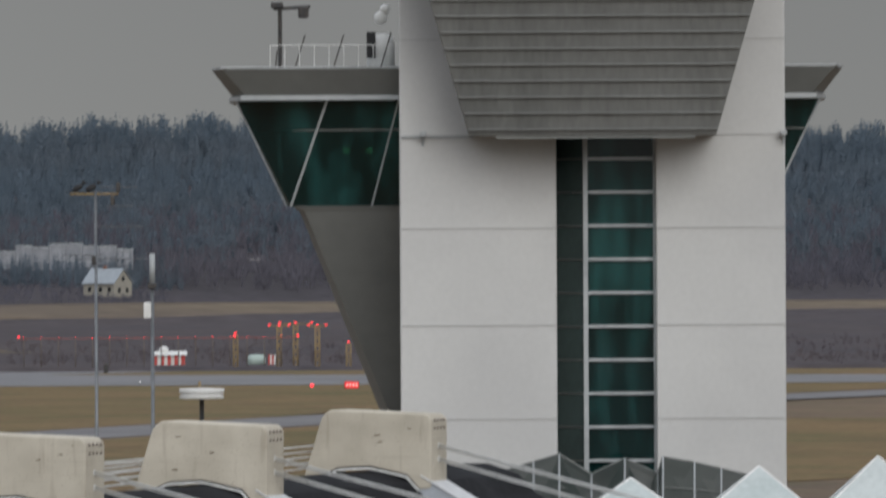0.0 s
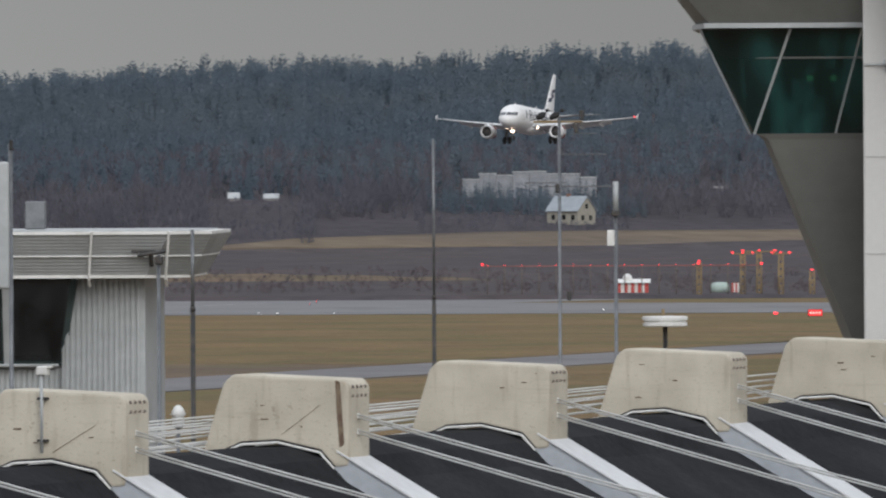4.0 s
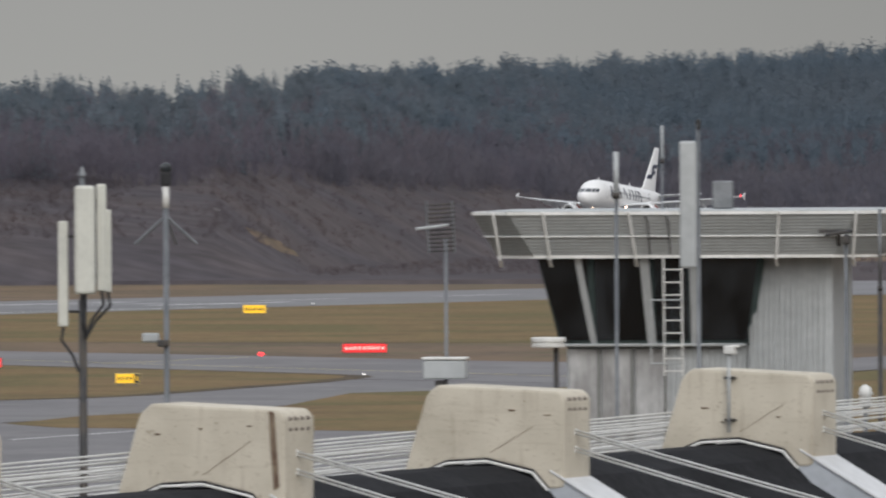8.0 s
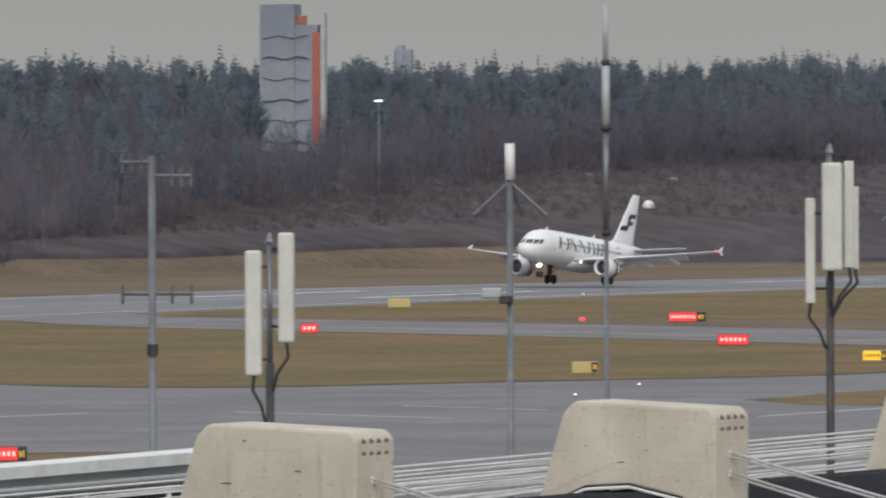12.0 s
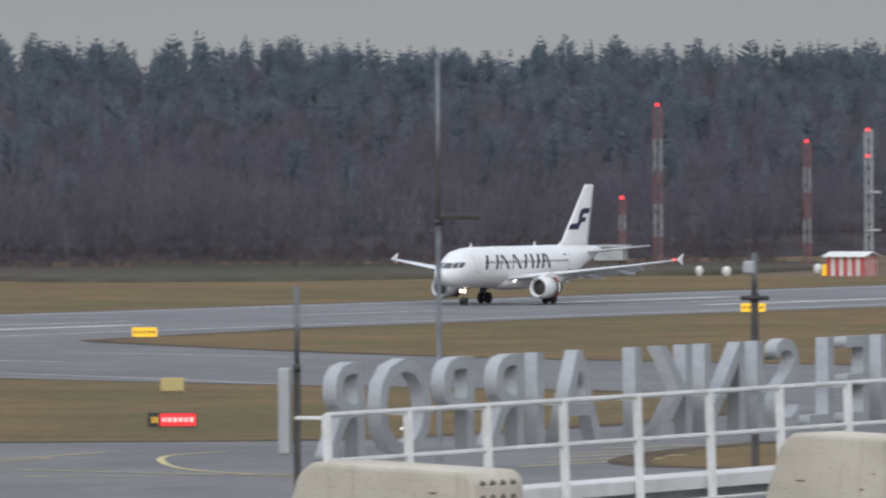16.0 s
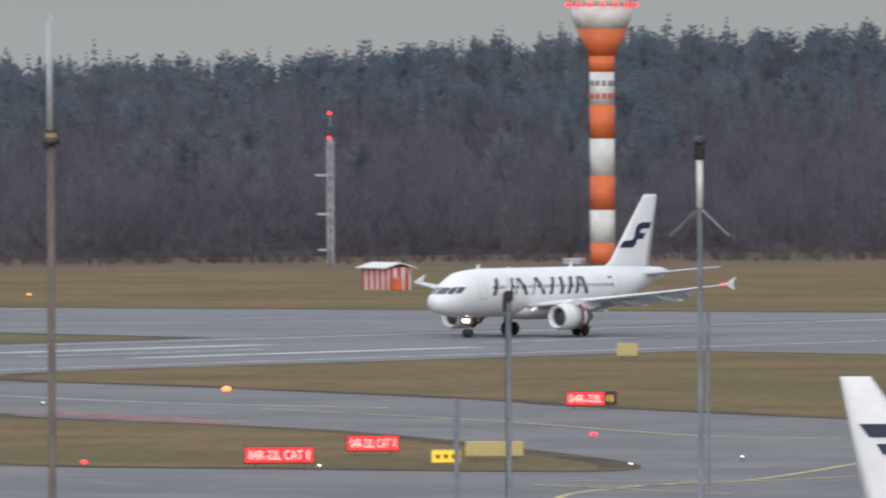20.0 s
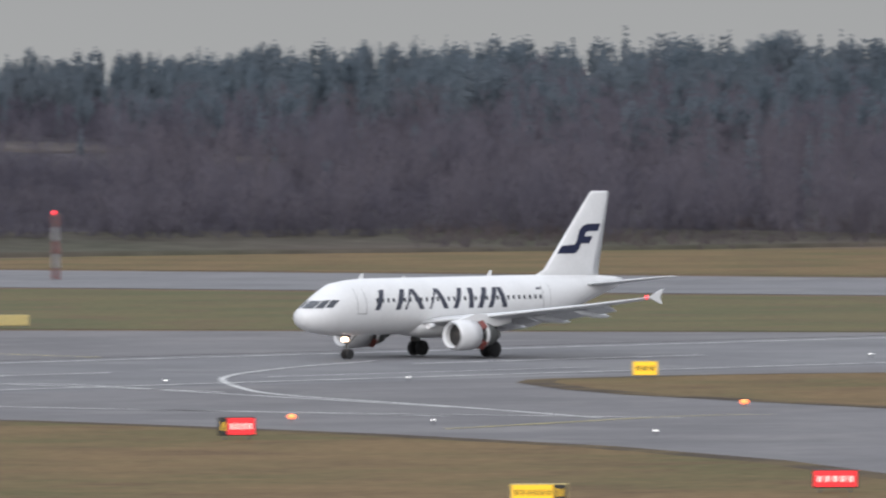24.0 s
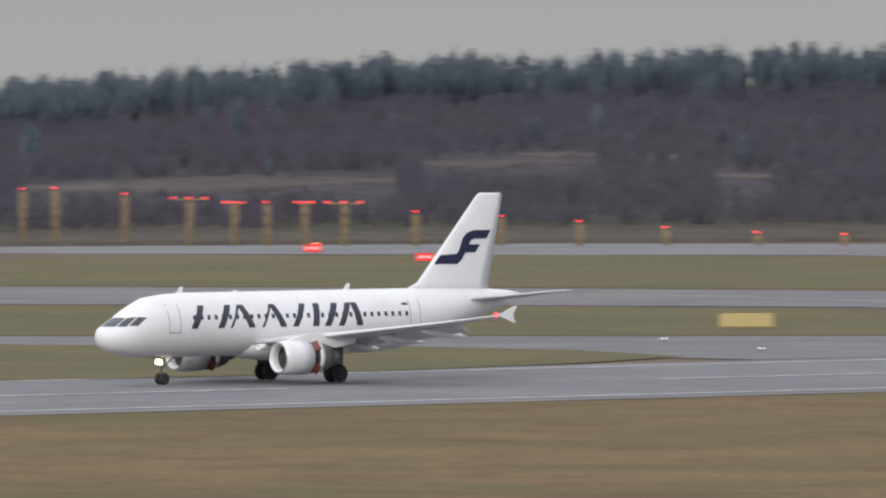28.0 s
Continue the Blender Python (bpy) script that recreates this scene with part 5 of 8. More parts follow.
        part("cable_collar", bm, WHITE_STEEL, sad, "", True)
    for i in range(5):
        bm = B()
        a = Vector((-0.18 - 0.03 * i, 0.12 + 0.14 * i, -0.56 - 0.085 * i))
        tube(bm, a, a + Vector((-34, 0.0, -3.0 - 0.3 * i)), 0.014, seg=6)
        part("stay_cable", bm, CABLE, sad, "pale sheathed stay cable", True)
    return sad


SOCKET_SHADE = mat("socket_shade_colour", (0.20, 0.165, 0.14), 0.9, second=(0.13, 0.11, 0.1), scale=8, detail=0.2)
STAIN = mat("damp_stain", (0.13, 0.085, 0.06), 0.9, second=(0.22, 0.17, 0.12), scale=6, detail=0.3)
for k in range(11):
    build_saddle(k)
# the membrane under the saddles
m0 = row_pose(0)
bm = B()
prof = ((-6, -4.4), (-1.6, -1.95), (-0.35, -1.12), (0.1, -0.98), (0.8, -0.97), (1.3, -1.14), (1.6, -1.45), (15.0, -9.1), (15.0, -9.4), (-6, -4.7))
rings = []
for y in (-97, 6):
    rings.append([m0 @ Vector((x, y, z + 0.0027 * min(y, 0))) for x, z in prof])
skin(bm, rings)
bmesh.ops.recalc_face_normals(bm, faces=bm.faces[:])
tagged(part("terminal_roof", bm, MEMBRANE), "sloping roof of matt black membrane below the saddles", "roof", "", "structure")
# the hall under the roof
bm = B()
for lo, hi, y0, y1, z in ((-5.6, 14.6, -96, 5.5, 7.5),):
    pts = [(lo, y0), (hi, y0), (hi, y1), (lo, y1)]
    low = [bm.verts.new((m0 @ Vector((x, y, 0))).to_2d().to_3d()) for x, y in pts]
    top = [bm.verts.new((m0 @ Vector((x, y, 0))).to_2d().to_3d() + Vector((0, 0, z))) for x, y in pts]
    bm.faces.new(low)
    bm.faces.new(top)
    for i in range(4):
        j = (i + 1) % 4
        bm.faces.new((low[i], low[j], top[j], top[i]))
bmesh.ops.recalc_face_normals(bm, faces=bm.faces[:])
tagged(part("terminal_wall", bm, CONCRETE_PALE), "plain pale wall of the terminal hall", "wall", "", "structure")


# ---- the control tower: two pale concrete shafts, a glazed slot, a ribbed bulge and the glass cab behind ----
def ring_xy(points, z):
    return [Vector((x, y, z)) for x, y in points]


def build_tower():
    tw = thing("control_tower", "tall pale concrete control tower with a green-glazed cab", "control tower")
    for x0, x1 in ((-1.22, 3.22), (6.03, 9.70)):
        bm = B()
        skin(bm, [ring_xy(((x0, 320.0), (x1, 320.0), (x1, 325.0), (x0, 325.0)), z) for z in (0.0, 31.0)])
        bmesh.ops.recalc_face_normals(bm, faces=bm.faces[:])
        es = [e for e in bm.edges if abs(e.verts[0].co.z - e.verts[1].co.z) > 5]
        bmesh.ops.bevel(bm, geom=es, offset=0.06, segments=2, affect="EDGES", profile=0.5)
        shaft = part("shaft", bm, CONCRETE_PALE, tw, "pale cast concrete shaft")
        for z in (1.6, 4.3, 7.0, 9.72, 12.45, 14.55, 17.2, 19.95, 22.58, 25.3, 28.0):
            bm = B()
            box(bm, (x0 + x1) / 2, 319.995, z, x1 - x0 - 0.02, 0.03, 0.035)
            part("shadow_joint", bm, JOINT, shaft, "narrow joint between castings")
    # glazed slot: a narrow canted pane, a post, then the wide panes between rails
    slot = part("slot_back", box(B(), 4.6, 324.6, 11.4, 2.9, 0.3, 22.4), PAINTED_DIM, tw, "solid coloured dark for the dim stair inside")
    z = 1.0
    while z < 22.4:
        bm = B()
        skin(bm, [ring_xy(((3.24, 321.6), (4.0, 320.55), (4.0, 320.6), (3.24, 321.65)), h) for h in (z, z + 0.90)])
        bmesh.ops.recalc_face_normals(bm, faces=bm.faces[:])
        part("side_pane", bm, SIDE_PANE, slot, "grey-green side pane")
        bm = B()
        box(bm, 5.03, 320.58, z + 0.45, 1.93, 0.04, 0.9)
        part("pane", bm, TEAL_GLASS, slot, "green-tinted pane")
        bm = B()
        box(bm, 5.03, 320.5, z + 0.94, 1.97, 0.14, 0.085, 0.012)
        part("rail", bm, PALE_METAL, slot, "pale metal glazing rail")
        bm = B()
        skin(bm, [ring_xy(((3.24, 321.56), (4.0, 320.5), (4.0, 320.62), (3.24, 321.68)), h) for h in (z + 0.915, z + 0.955)])
        bmesh.ops.recalc_face_normals(bm, faces=bm.faces[:])
        part("rail", bm, GREY_METAL, slot)
        z += 0.951
    for x, w in ((4.04, 0.14), (6.0, 0.08)):
        bm = B()
        box(bm, x, 320.48, 11.4, w, 0.16, 22.4, 0.02)
        part("post", bm, PALE_METAL, slot, "pale metal glazing post")
    # ribbed bulge above
    bm = B()
    skin(bm, [ring_xy(((0.75, 317.6), (7.70, 317.6), (7.70, 320.3), (0.75, 320.3)), 22.56), ring_xy(((-0.35, 317.0), (8.80, 317.0), (8.8, 320.3), (-0.35, 320.3)), 26.4), ring_xy(((-1.6, 316.3), (10.0, 316.3), (10.0, 320.3), (-1.6, 320.3)), 31.0)])
    bmesh.ops.recalc_face_normals(bm, faces=bm.faces[:])
    bulge = part("bulge", bm, BULGE_METAL, tw, "grey metal bulge with horizontal ribs")
    for i in range(18):
        z = 22.72 + 0.455 * i
        k = (z - 22.56) / 3.84
        y = 317.6 - 0.6 * k
        bm = B()
        box(bm, 4.22, y - 0.05, z, 6.9 + 2.2 * k, 0.10, 0.05, 0.012)
        part("rib", bm, BULGE_RIB, bulge, "dull grey horizontal rib")
    bm = B()
    box(bm, 4.3, 317.62, 22.50, 5.6, 0.12, 0.07)
    part("sill", bm, GREY_METAL, bulge)
    # small cameras on brackets
    for x in (-0.9, 9.3):
        bm = B()
        box(bm, x + 0.35, 319.75, 22.62, 0.18, 0.45, 0.14, 0.02)
        tube(bm, (x + 0.35, 319.95, 22.6), (x + 0.35, 319.98, 22.3), 0.04)
        part("camera_box", bm, PALE_METAL, tw, "small grey camera on a bracket")
    bm = B()
    tube(bm, (-1.18, 319.9, 22.55), (0.9, 319.9, 22.52), 0.025)
    part("cable", bm, PALE_METAL, tw)
    # the cab: fascia, glass, flared skirt

    def octagon(w, c, front, back, z, cut=4.5):
        return [Vector((x, y, z)) for x, y in ((2.46 - c, front), (2.46 + c, front), (2.46 + w, front + cut), (2.46 + w, back - cut), (2.46 + c, back), (2.46 - c, back), (2.46 - w, back - cut), (2.46 - w, front + cut))]
    bm = B()
    skin(bm, [octagon(8.45, 8.0, 322.0, 339, 23.70), octagon(9.05, 8.7, 321.6, 339.4, 24.49), octagon(9.05, 8.7, 321.6, 339.4, 24.55)])
    bmesh.ops.recalc_face_normals(bm, faces=bm.faces[:])
    cab = part("cab_roof", bm, GREY_METAL, tw, "grey outward-leaning roof fascia")
    for w, c, f, b, z, h, mm in ((8.62, 8.2, 321.9, 339.1, 23.63, 0.14, PALE_METAL), (9.1, 8.75, 321.55, 339.45, 24.53, 0.06, PALE_METAL)):
        bm = B()
        skin(bm, [octagon(w, c, f, b, z), octagon(w, c, f, b, z + h)])
        bmesh.ops.recalc_face_normals(bm, faces=bm.faces[:])
        part("fascia_trim", bm, mm, cab, "pale edge trim")
    top = octagon(8.35, 5.75, 322.4, 338.6, 23.62, 1.3)
    low = octagon(6.92, 6.8, 323.2, 337.8, 20.62, 0.35)
    for i in range(8):
        j = (i + 1) % 8
        bm = B()
        q = [top[i], top[j], low[j], low[i]]
        bm.faces.new([bm.verts.new(p) for p in q])
        f = bm.faces[:][0]
        ext = bmesh.ops.extrude_face_region(bm, geom=[f])
        f.normal_update()
        for v in ext["geom"]:
            if isinstance(v, bmesh.types.BMVert):
                v.co -= f.normal * 0.03
        bmesh.ops.recalc_face_normals(bm, faces=bm.faces[:])
        part("cab_pane", bm, TEAL_GLASS, cab, "green-tinted leaning window pane")
        bm = B()
        tube(bm, top[i], low[i], 0.04, seg=6)
        part("mullion", bm, PALE_METAL, cab, "pale leaning mullion")
        bm = B()
        a, b = top[i].lerp(low[i], 0.28), top[j].lerp(low[j], 0.28)
        tube(bm, a, b, 0.03, seg=6)
        part("transom", bm, GREY_METAL, cab)
    for k in (0.178, 0.36, 0.57, 0.8):
        bm = B()
        a, b = top[0].lerp(top[1], k), low[0].lerp(low[1], k - 0.008)
        tube(bm, a, b, 0.032, seg=6)
        part("mullion", bm, PALE_METAL, cab, "pale leaning mullion")
    # a solid whose dark colour stands for the unlit room
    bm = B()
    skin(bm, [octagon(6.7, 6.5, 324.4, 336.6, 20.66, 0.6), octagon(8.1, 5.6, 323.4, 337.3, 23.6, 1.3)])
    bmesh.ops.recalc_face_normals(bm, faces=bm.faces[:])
    part("cab_inside", bm, PAINTED_DIM, cab, "solid coloured dark for the dim control room")
    for x, z in ((-2.75, 22.2), (-2.1, 22.2)):
        bm = B()
        box(bm, x, 323.6, z, 0.2, 0.1, 0.16, 0.02)
        part("screen", bm, SCREEN_LIT, cab, "small lit screen behind the glass")
    bm = B()
    skin(bm, [octagon(6.8, 6.7, 323.1, 337.9, 20.62), octagon(6.6, 6.4, 323.2, 337.8, 20.45), octagon(4.3, 4.0, 325.2, 336.5, 14.6), octagon(3.6, 3.3, 326, 335.5, 0.0)])
    bmesh.ops.recalc_face_normals(bm, faces=bm.faces[:])
    part("skirt", bm, GREY_METAL, tw, "smooth grey flared skirt under the cab")
    # roof clutter: instruments, whips, a white drum
    bm = B()
    tube(bm, (-4.62, 322.6, 24.55), (-4.62, 322.6, 26.25), 0.06)
    tube(bm, (-4.8, 322.6, 26.25), (-3.75, 322.6, 26.3), 0.05)
    box(bm, -3.95, 322.6, 26.15, 0.3, 0.25, 0.35, 0.05)
    box(bm, -4.7, 322.6, 26.35, 0.35, 0.3, 0.18, 0.04)
    part("roof_instrument", bm, DARK_METAL, tw, "dark bracketed instrument mast")
    for x, lean, h in ((-4.2, 0.3, 0.95), (-3.1, 0.3, 0.95), (-4.75, 0.05, 0.5), (-1.75, 0.3, 1.0), (9.75, -0.02, 1.5)):
        bm = B()
        tube(bm, (x, 322.4, 24.55), (x + lean, 322.4, 24.55 + h), 0.022, seg=6)
        part("whip_aerial", bm, DARK_METAL, tw)
    bm = B()
    lathe(bm, ((0.40, 0), (0.40, 0.75), (0.26, 0.98)), 18, Matrix.Translation((-1.75, 323, 24.56)))
    part("roof_drum", bm, WHITE_STEEL, tw, "white roof drum", True)
    bm = B()
    box(bm, -2.02, 322.5, 25.2, 0.26, 0.08, 0.75, 0.02)
    part("drum_door", bm, DARK, tw)
    bm = B()
    bmesh.ops.create_icosphere(bm, subdivisions=2, radius=0.2, matrix=Matrix.Translation((-1.75, 322.9, 25.98)))
    bmesh.ops.create_icosphere(bm, subdivisions=2, radius=0.16, matrix=Matrix.Translation((-1.62, 322.9, 26.22)))
    part("dome", bm, WHITE_STEEL, tw, "white aerial dome", True)
    bm = B()
    for i in range(9):
        tube(bm, (-4.9 + 0.42 * i, 322.2, 24.55), (-4.9 + 0.42 * i, 322.2, 25.2), 0.012, seg=5)
    tube(bm, (-4.9, 322.2, 25.2), (-1.3, 322.2, 25.2), 0.014, seg=5)
    part("roof_rail", bm, WHITE_STEEL, tw, "thin white roof rail")
    return tw


BULGE_METAL = mat("dark_weathered_cladding", (0.15, 0.152, 0.143), 0.6, 0.15, second=(0.115, 0.117, 0.11), scale=0.5, detail=0.15, stretch=(1.5, 1, 0.4))
JOINT = mat("shadow_joint", (0.43, 0.43, 0.42), 0.9)
BULGE_RIB = mat("dull_metal_rib", (0.19, 0.193, 0.184), 0.55, 0.3, second=(0.15, 0.153, 0.146), scale=0.5, detail=0.1)
SCREEN_LIT = mat("lit_screen", (0.4, 0.6, 0.2), 0.4, emit=(0.6, 0.95, 0.3), power=1.2)
SIDE_PANE = mat("grey_green_pane", (0.055, 0.085, 0.08), 0.15, second=(0.045, 0.07, 0.066), scale=0.5, detail=0.1)
build_tower()


# ---- the old apron tower: a wide ribbed roof rim over leaning windows ----
def build_old_tower():
    ot = thing("apron_tower", "old apron tower with pale ribbed rim and leaning dark windows", "tower")
    # z 17.2 to 18.4 rim, leaning outwards
    def rect(x0, x1, y0, y1, z, c=0.9):
        return [Vector((x, y, z)) for x, y in ((x0 + c, y0), (x1 - c, y0), (x1, y0 + c), (x1, y1 - c), (x1 - c, y1), (x0 + c, y1), (x0, y1 - c), (x0, y0 + c))]
    bm = B()
    skin(bm, [rect(-24.25, -15.85, 248.3, 256.5, 17.42), rect(-24.75, -15.3, 247.9, 257, 18.33)])
    bmesh.ops.recalc_face_normals(bm, faces=bm.faces[:])
    rim = part("roof_rim", bm, RIM_METAL, ot, "pale slatted metal roof rim")
    for i in range(13):
        k = (i + 0.5) / 13
        bm = B()
        skin(bm, [rect(-24.27 - 0.5 * k, -15.83 + 0.53 * k, 248.28 - 0.4 * k, 256.52, 17.42 + 0.91 * k - 0.012), rect(-24.29 - 0.5 * k, -15.81 + 0.53 * k, 248.26 - 0.4 * k, 256.54, 17.42 + 0.91 * k + 0.012)])
        bmesh.ops.recalc_face_normals(bm, faces=bm.faces[:])
        part("slat", bm, PALE_METAL, rim, "thin pale slat")
    for z, o, h in ((18.33, 0.52, 0.07), (17.37, -0.02, 0.07), (17.84, 0.27, 0.03)):
        bm = B()
        skin(bm, [rect(-24.27 - o, -15.83 + o, 248.25 - o * 0.8, 256.6, z), rect(-24.27 - o, -15.83 + o, 248.25 - o * 0.8, 256.6, z + h)])
        bmesh.ops.recalc_face_normals(bm, faces=bm.faces[:])
        part("rim_rail", bm, WHITE_STEEL, rim, "white painted rim rail")
    for x in (-24.1, -23.0, -21.1, -18.0, -16.3):
        bm = B()
        tube(bm, (x, 248.2, 17.37), (x - (0.12 if x < -20 else -0.1), 247.8, 18.4), 0.03, seg=6)
        tube(bm, (x, 248.2, 17.37), (x, 248.5, 17.2), 0.04, seg=6)
        part("rim_strut", bm, WHITE_STEEL, rim)
    bm = B()
    skin(bm, [rect(-24.5, -15.6, 248.1, 256.8, 18.34), rect(-24.5, -15.6, 248.1, 256.8, 18.42)])
    bmesh.ops.recalc_face_normals(bm, faces=bm.faces[:])
    part("roof_deck", bm, PALE_METAL, ot)
    # body in vertical boards
    body = part("body", box(B(), -19.79, 252.6, 7.7, 5.92, 6.0, 15.4), PALE_METAL, ot, "pale ribbed metal wall")
    bm = B()
    box(bm, -17.76, 252.66, 12.4, 1.84, 6.6, 10.1)
    upper = part("upper_wall", bm, PALE_METAL, ot, "pale ribbed metal wall")
    for i in range(52):
        x = -22.75 + i * 0.122
        if x < -20.5 or x > -16.98:
            continue
        z1 = 17.4 if x > -18.68 else 15.35
        y = 249.358 if x > -18.68 else 249.598
        bm = B()
        box(bm, x + 0.03, y - 0.02, (z1 + 12.5) / 2, 0.075, 0.06, z1 - 12.5, 0.012)
        part("rib", bm, PALE_METAL, body)
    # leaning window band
    # the band is solid; its dark colour stands for the unlit inside
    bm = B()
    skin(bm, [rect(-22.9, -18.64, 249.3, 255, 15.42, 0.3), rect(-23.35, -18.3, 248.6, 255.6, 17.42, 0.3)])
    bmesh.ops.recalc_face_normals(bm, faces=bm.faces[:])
    band = part("window_band", bm, PAINTED_DIM, ot, "leaning window band coloured dark for the dim room")

    def lean(x, z, out=0.0):
        k = (z - 15.42) / 1.78
        return Vector((x + (-0.45 * k if x < -22.4 else 0.0) + (0.3 * k if x > -19.4 else 0), 249.3 - 0.7 * k - out, z))
    for x0, x1 in ((-22.8, -22.2), (-22.05, -20.95), (-20.72, -20.0), (-19.72, -18.75)):
        bm = B()
        q = [lean(x0, 15.55, 0.02), lean(x1, 15.55, 0.02), lean(x1, 17.35, 0.02), lean(x0, 17.35, 0.02)]
        vs = [bm.verts.new(p) for p in q] + [bm.verts.new(p + Vector((0, 0.03, 0))) for p in q]
        for f in ((0, 1, 2, 3), (7, 6, 5, 4), (0, 4, 5, 1), (1, 5, 6, 2), (2, 6, 7, 3), (3, 7, 4, 0)):
            bm.faces.new([vs[i] for i in f])
        bmesh.ops.recalc_face_normals(bm, faces=bm.faces[:])
        part("window_pane", bm, DARK_GLASS, band, "dark leaning window pane")
    for x, tip, w in ((-22.12, -0.30, 0.07), (-20.83, -0.12, 0.10), (-19.86, 0.02, 0.10)):
        bm = B()
        a, b = lean(x, 15.45, 0.03), lean(x, 17.4, 0.03) + Vector((tip, 0, 0))
        skin(bm, [[c + Vector((dx, dy, 0)) for dx, dy in ((-w, 0), (w, 0), (w, 0.08), (-w, 0.08))] for c in (a, b)])
        bmesh.ops.recalc_face_normals(bm, faces=bm.faces[:])
        part("window_post", bm, PALE_METAL, band, "pale leaning window post")
    bm = B()
    tube(bm, (-22.9, 249.2, 15.44), (-18.75, 249.2, 15.44), 0.035, seg=6)
    part("sill", bm, PALE_METAL, band)
    # dark panels under the windows
    for k in range(3):
        x = -22.35 + 0.74 * k
        bm = B()
        box(bm, x, 249.56, 13.9, 0.70, 0.06, 2.9, 0.01)
        panel = part("wall_panel", bm, DARK_PANEL, body, "grey weathered wall panel")
        bm = B()
        box(bm, x + 0.31, 249.51, 13.9, 0.05, 0.05, 2.9, 0.008)
        part("panel_strip", bm, GREY_METAL, panel)
    # grab rails over the rim, then the ladder
    for x in (-20.79, -20.34):
        bm = B()
        tube(bm, (x - 0.05, 247.75, 18.30), (x, 247.8, 18.15), 0.022, seg=6)
        tube(bm, (x, 247.8, 18.15), (x + 0.03, 247.95, 17.45), 0.022, seg=6)
        part("grab_rail", bm, DARK_METAL, ot, "dark bent grab rail")
    part("grab_rung", tube(B(), (-20.79, 247.87, 17.8), (-20.33, 247.87, 17.8), 0.018, seg=6), DARK_METAL, ot)
    for z in (15.05, 16.45):
        bm = B()
        tube(bm, (-20.75, 248.6, z), (-20.75, 248.0, z), 0.018, seg=6)
        tube(bm, (-20.75, 248.0, z), (-20.05, 248.0, z), 0.018, seg=6)
        part("cage_hoop", bm, PALE_METAL, ot, "thin grey cage hoop")
    part("cage_bar", tube(B(), (-20.75, 248.0, 15.05), (-20.75, 248.0, 16.45), 0.016, seg=6), PALE_METAL, ot)
    lad = part("ladder_rail", tube(B(), (-20.47, 248.2, 14.78), (-20.47, 248.0, 17.4), 0.022, seg=6), WHITE_STEEL, ot, "grey steel ladder")
    part("ladder_rail", tube(B(), (-20.07, 248.2, 14.78), (-20.07, 248.0, 17.4), 0.022, seg=6), WHITE_STEEL, ot, "grey steel ladder")
    rung = None
    for i in range(9):
        z = 14.88 + 0.28 * i
        m = Matrix.Translation((-20.27, 248.19 - 0.083 * (z - 14.78), z))
        if rung is None:
            rung = part("rung", tube(B(), (-0.2, 0, 0), (0.2, 0, 0), 0.016, seg=6), WHITE_STEEL, lad)
            rung.matrix_basis = m
        else:
            again(rung, "rung", m, lad)
    # lamp on the rim
    bm = B()
    box(bm, -16.75, 247.75, 17.95, 0.55, 0.16, 0.07, 0.01)
    tube(bm, (-16.6, 247.8, 17.9), (-16.6, 248.1, 17.65), 0.05)
    part("rim_lamp", bm, DARK_METAL, ot, "dark floodlight on the rim")
    # roof boxes
    bm = B()
    box(bm, -19.3, 250, 18.75, 0.45, 0.4, 0.62, 0.03)
    part("roof_box", bm, GALV, ot, "grey metal roof box")
    return ot


DARK_PANEL = mat("weathered_grey_panel", (0.46, 0.465, 0.465), 0.8, second=(0.20, 0.195, 0.19), scale=1.2, detail=0.2, stretch=(1, 1, 0.3))
RIM_METAL = mat("slatted_grey_metal", (0.40, 0.41, 0.40), 0.6, second=(0.33, 0.34, 0.33), scale=0.6, detail=0.1)
build_old_tower()


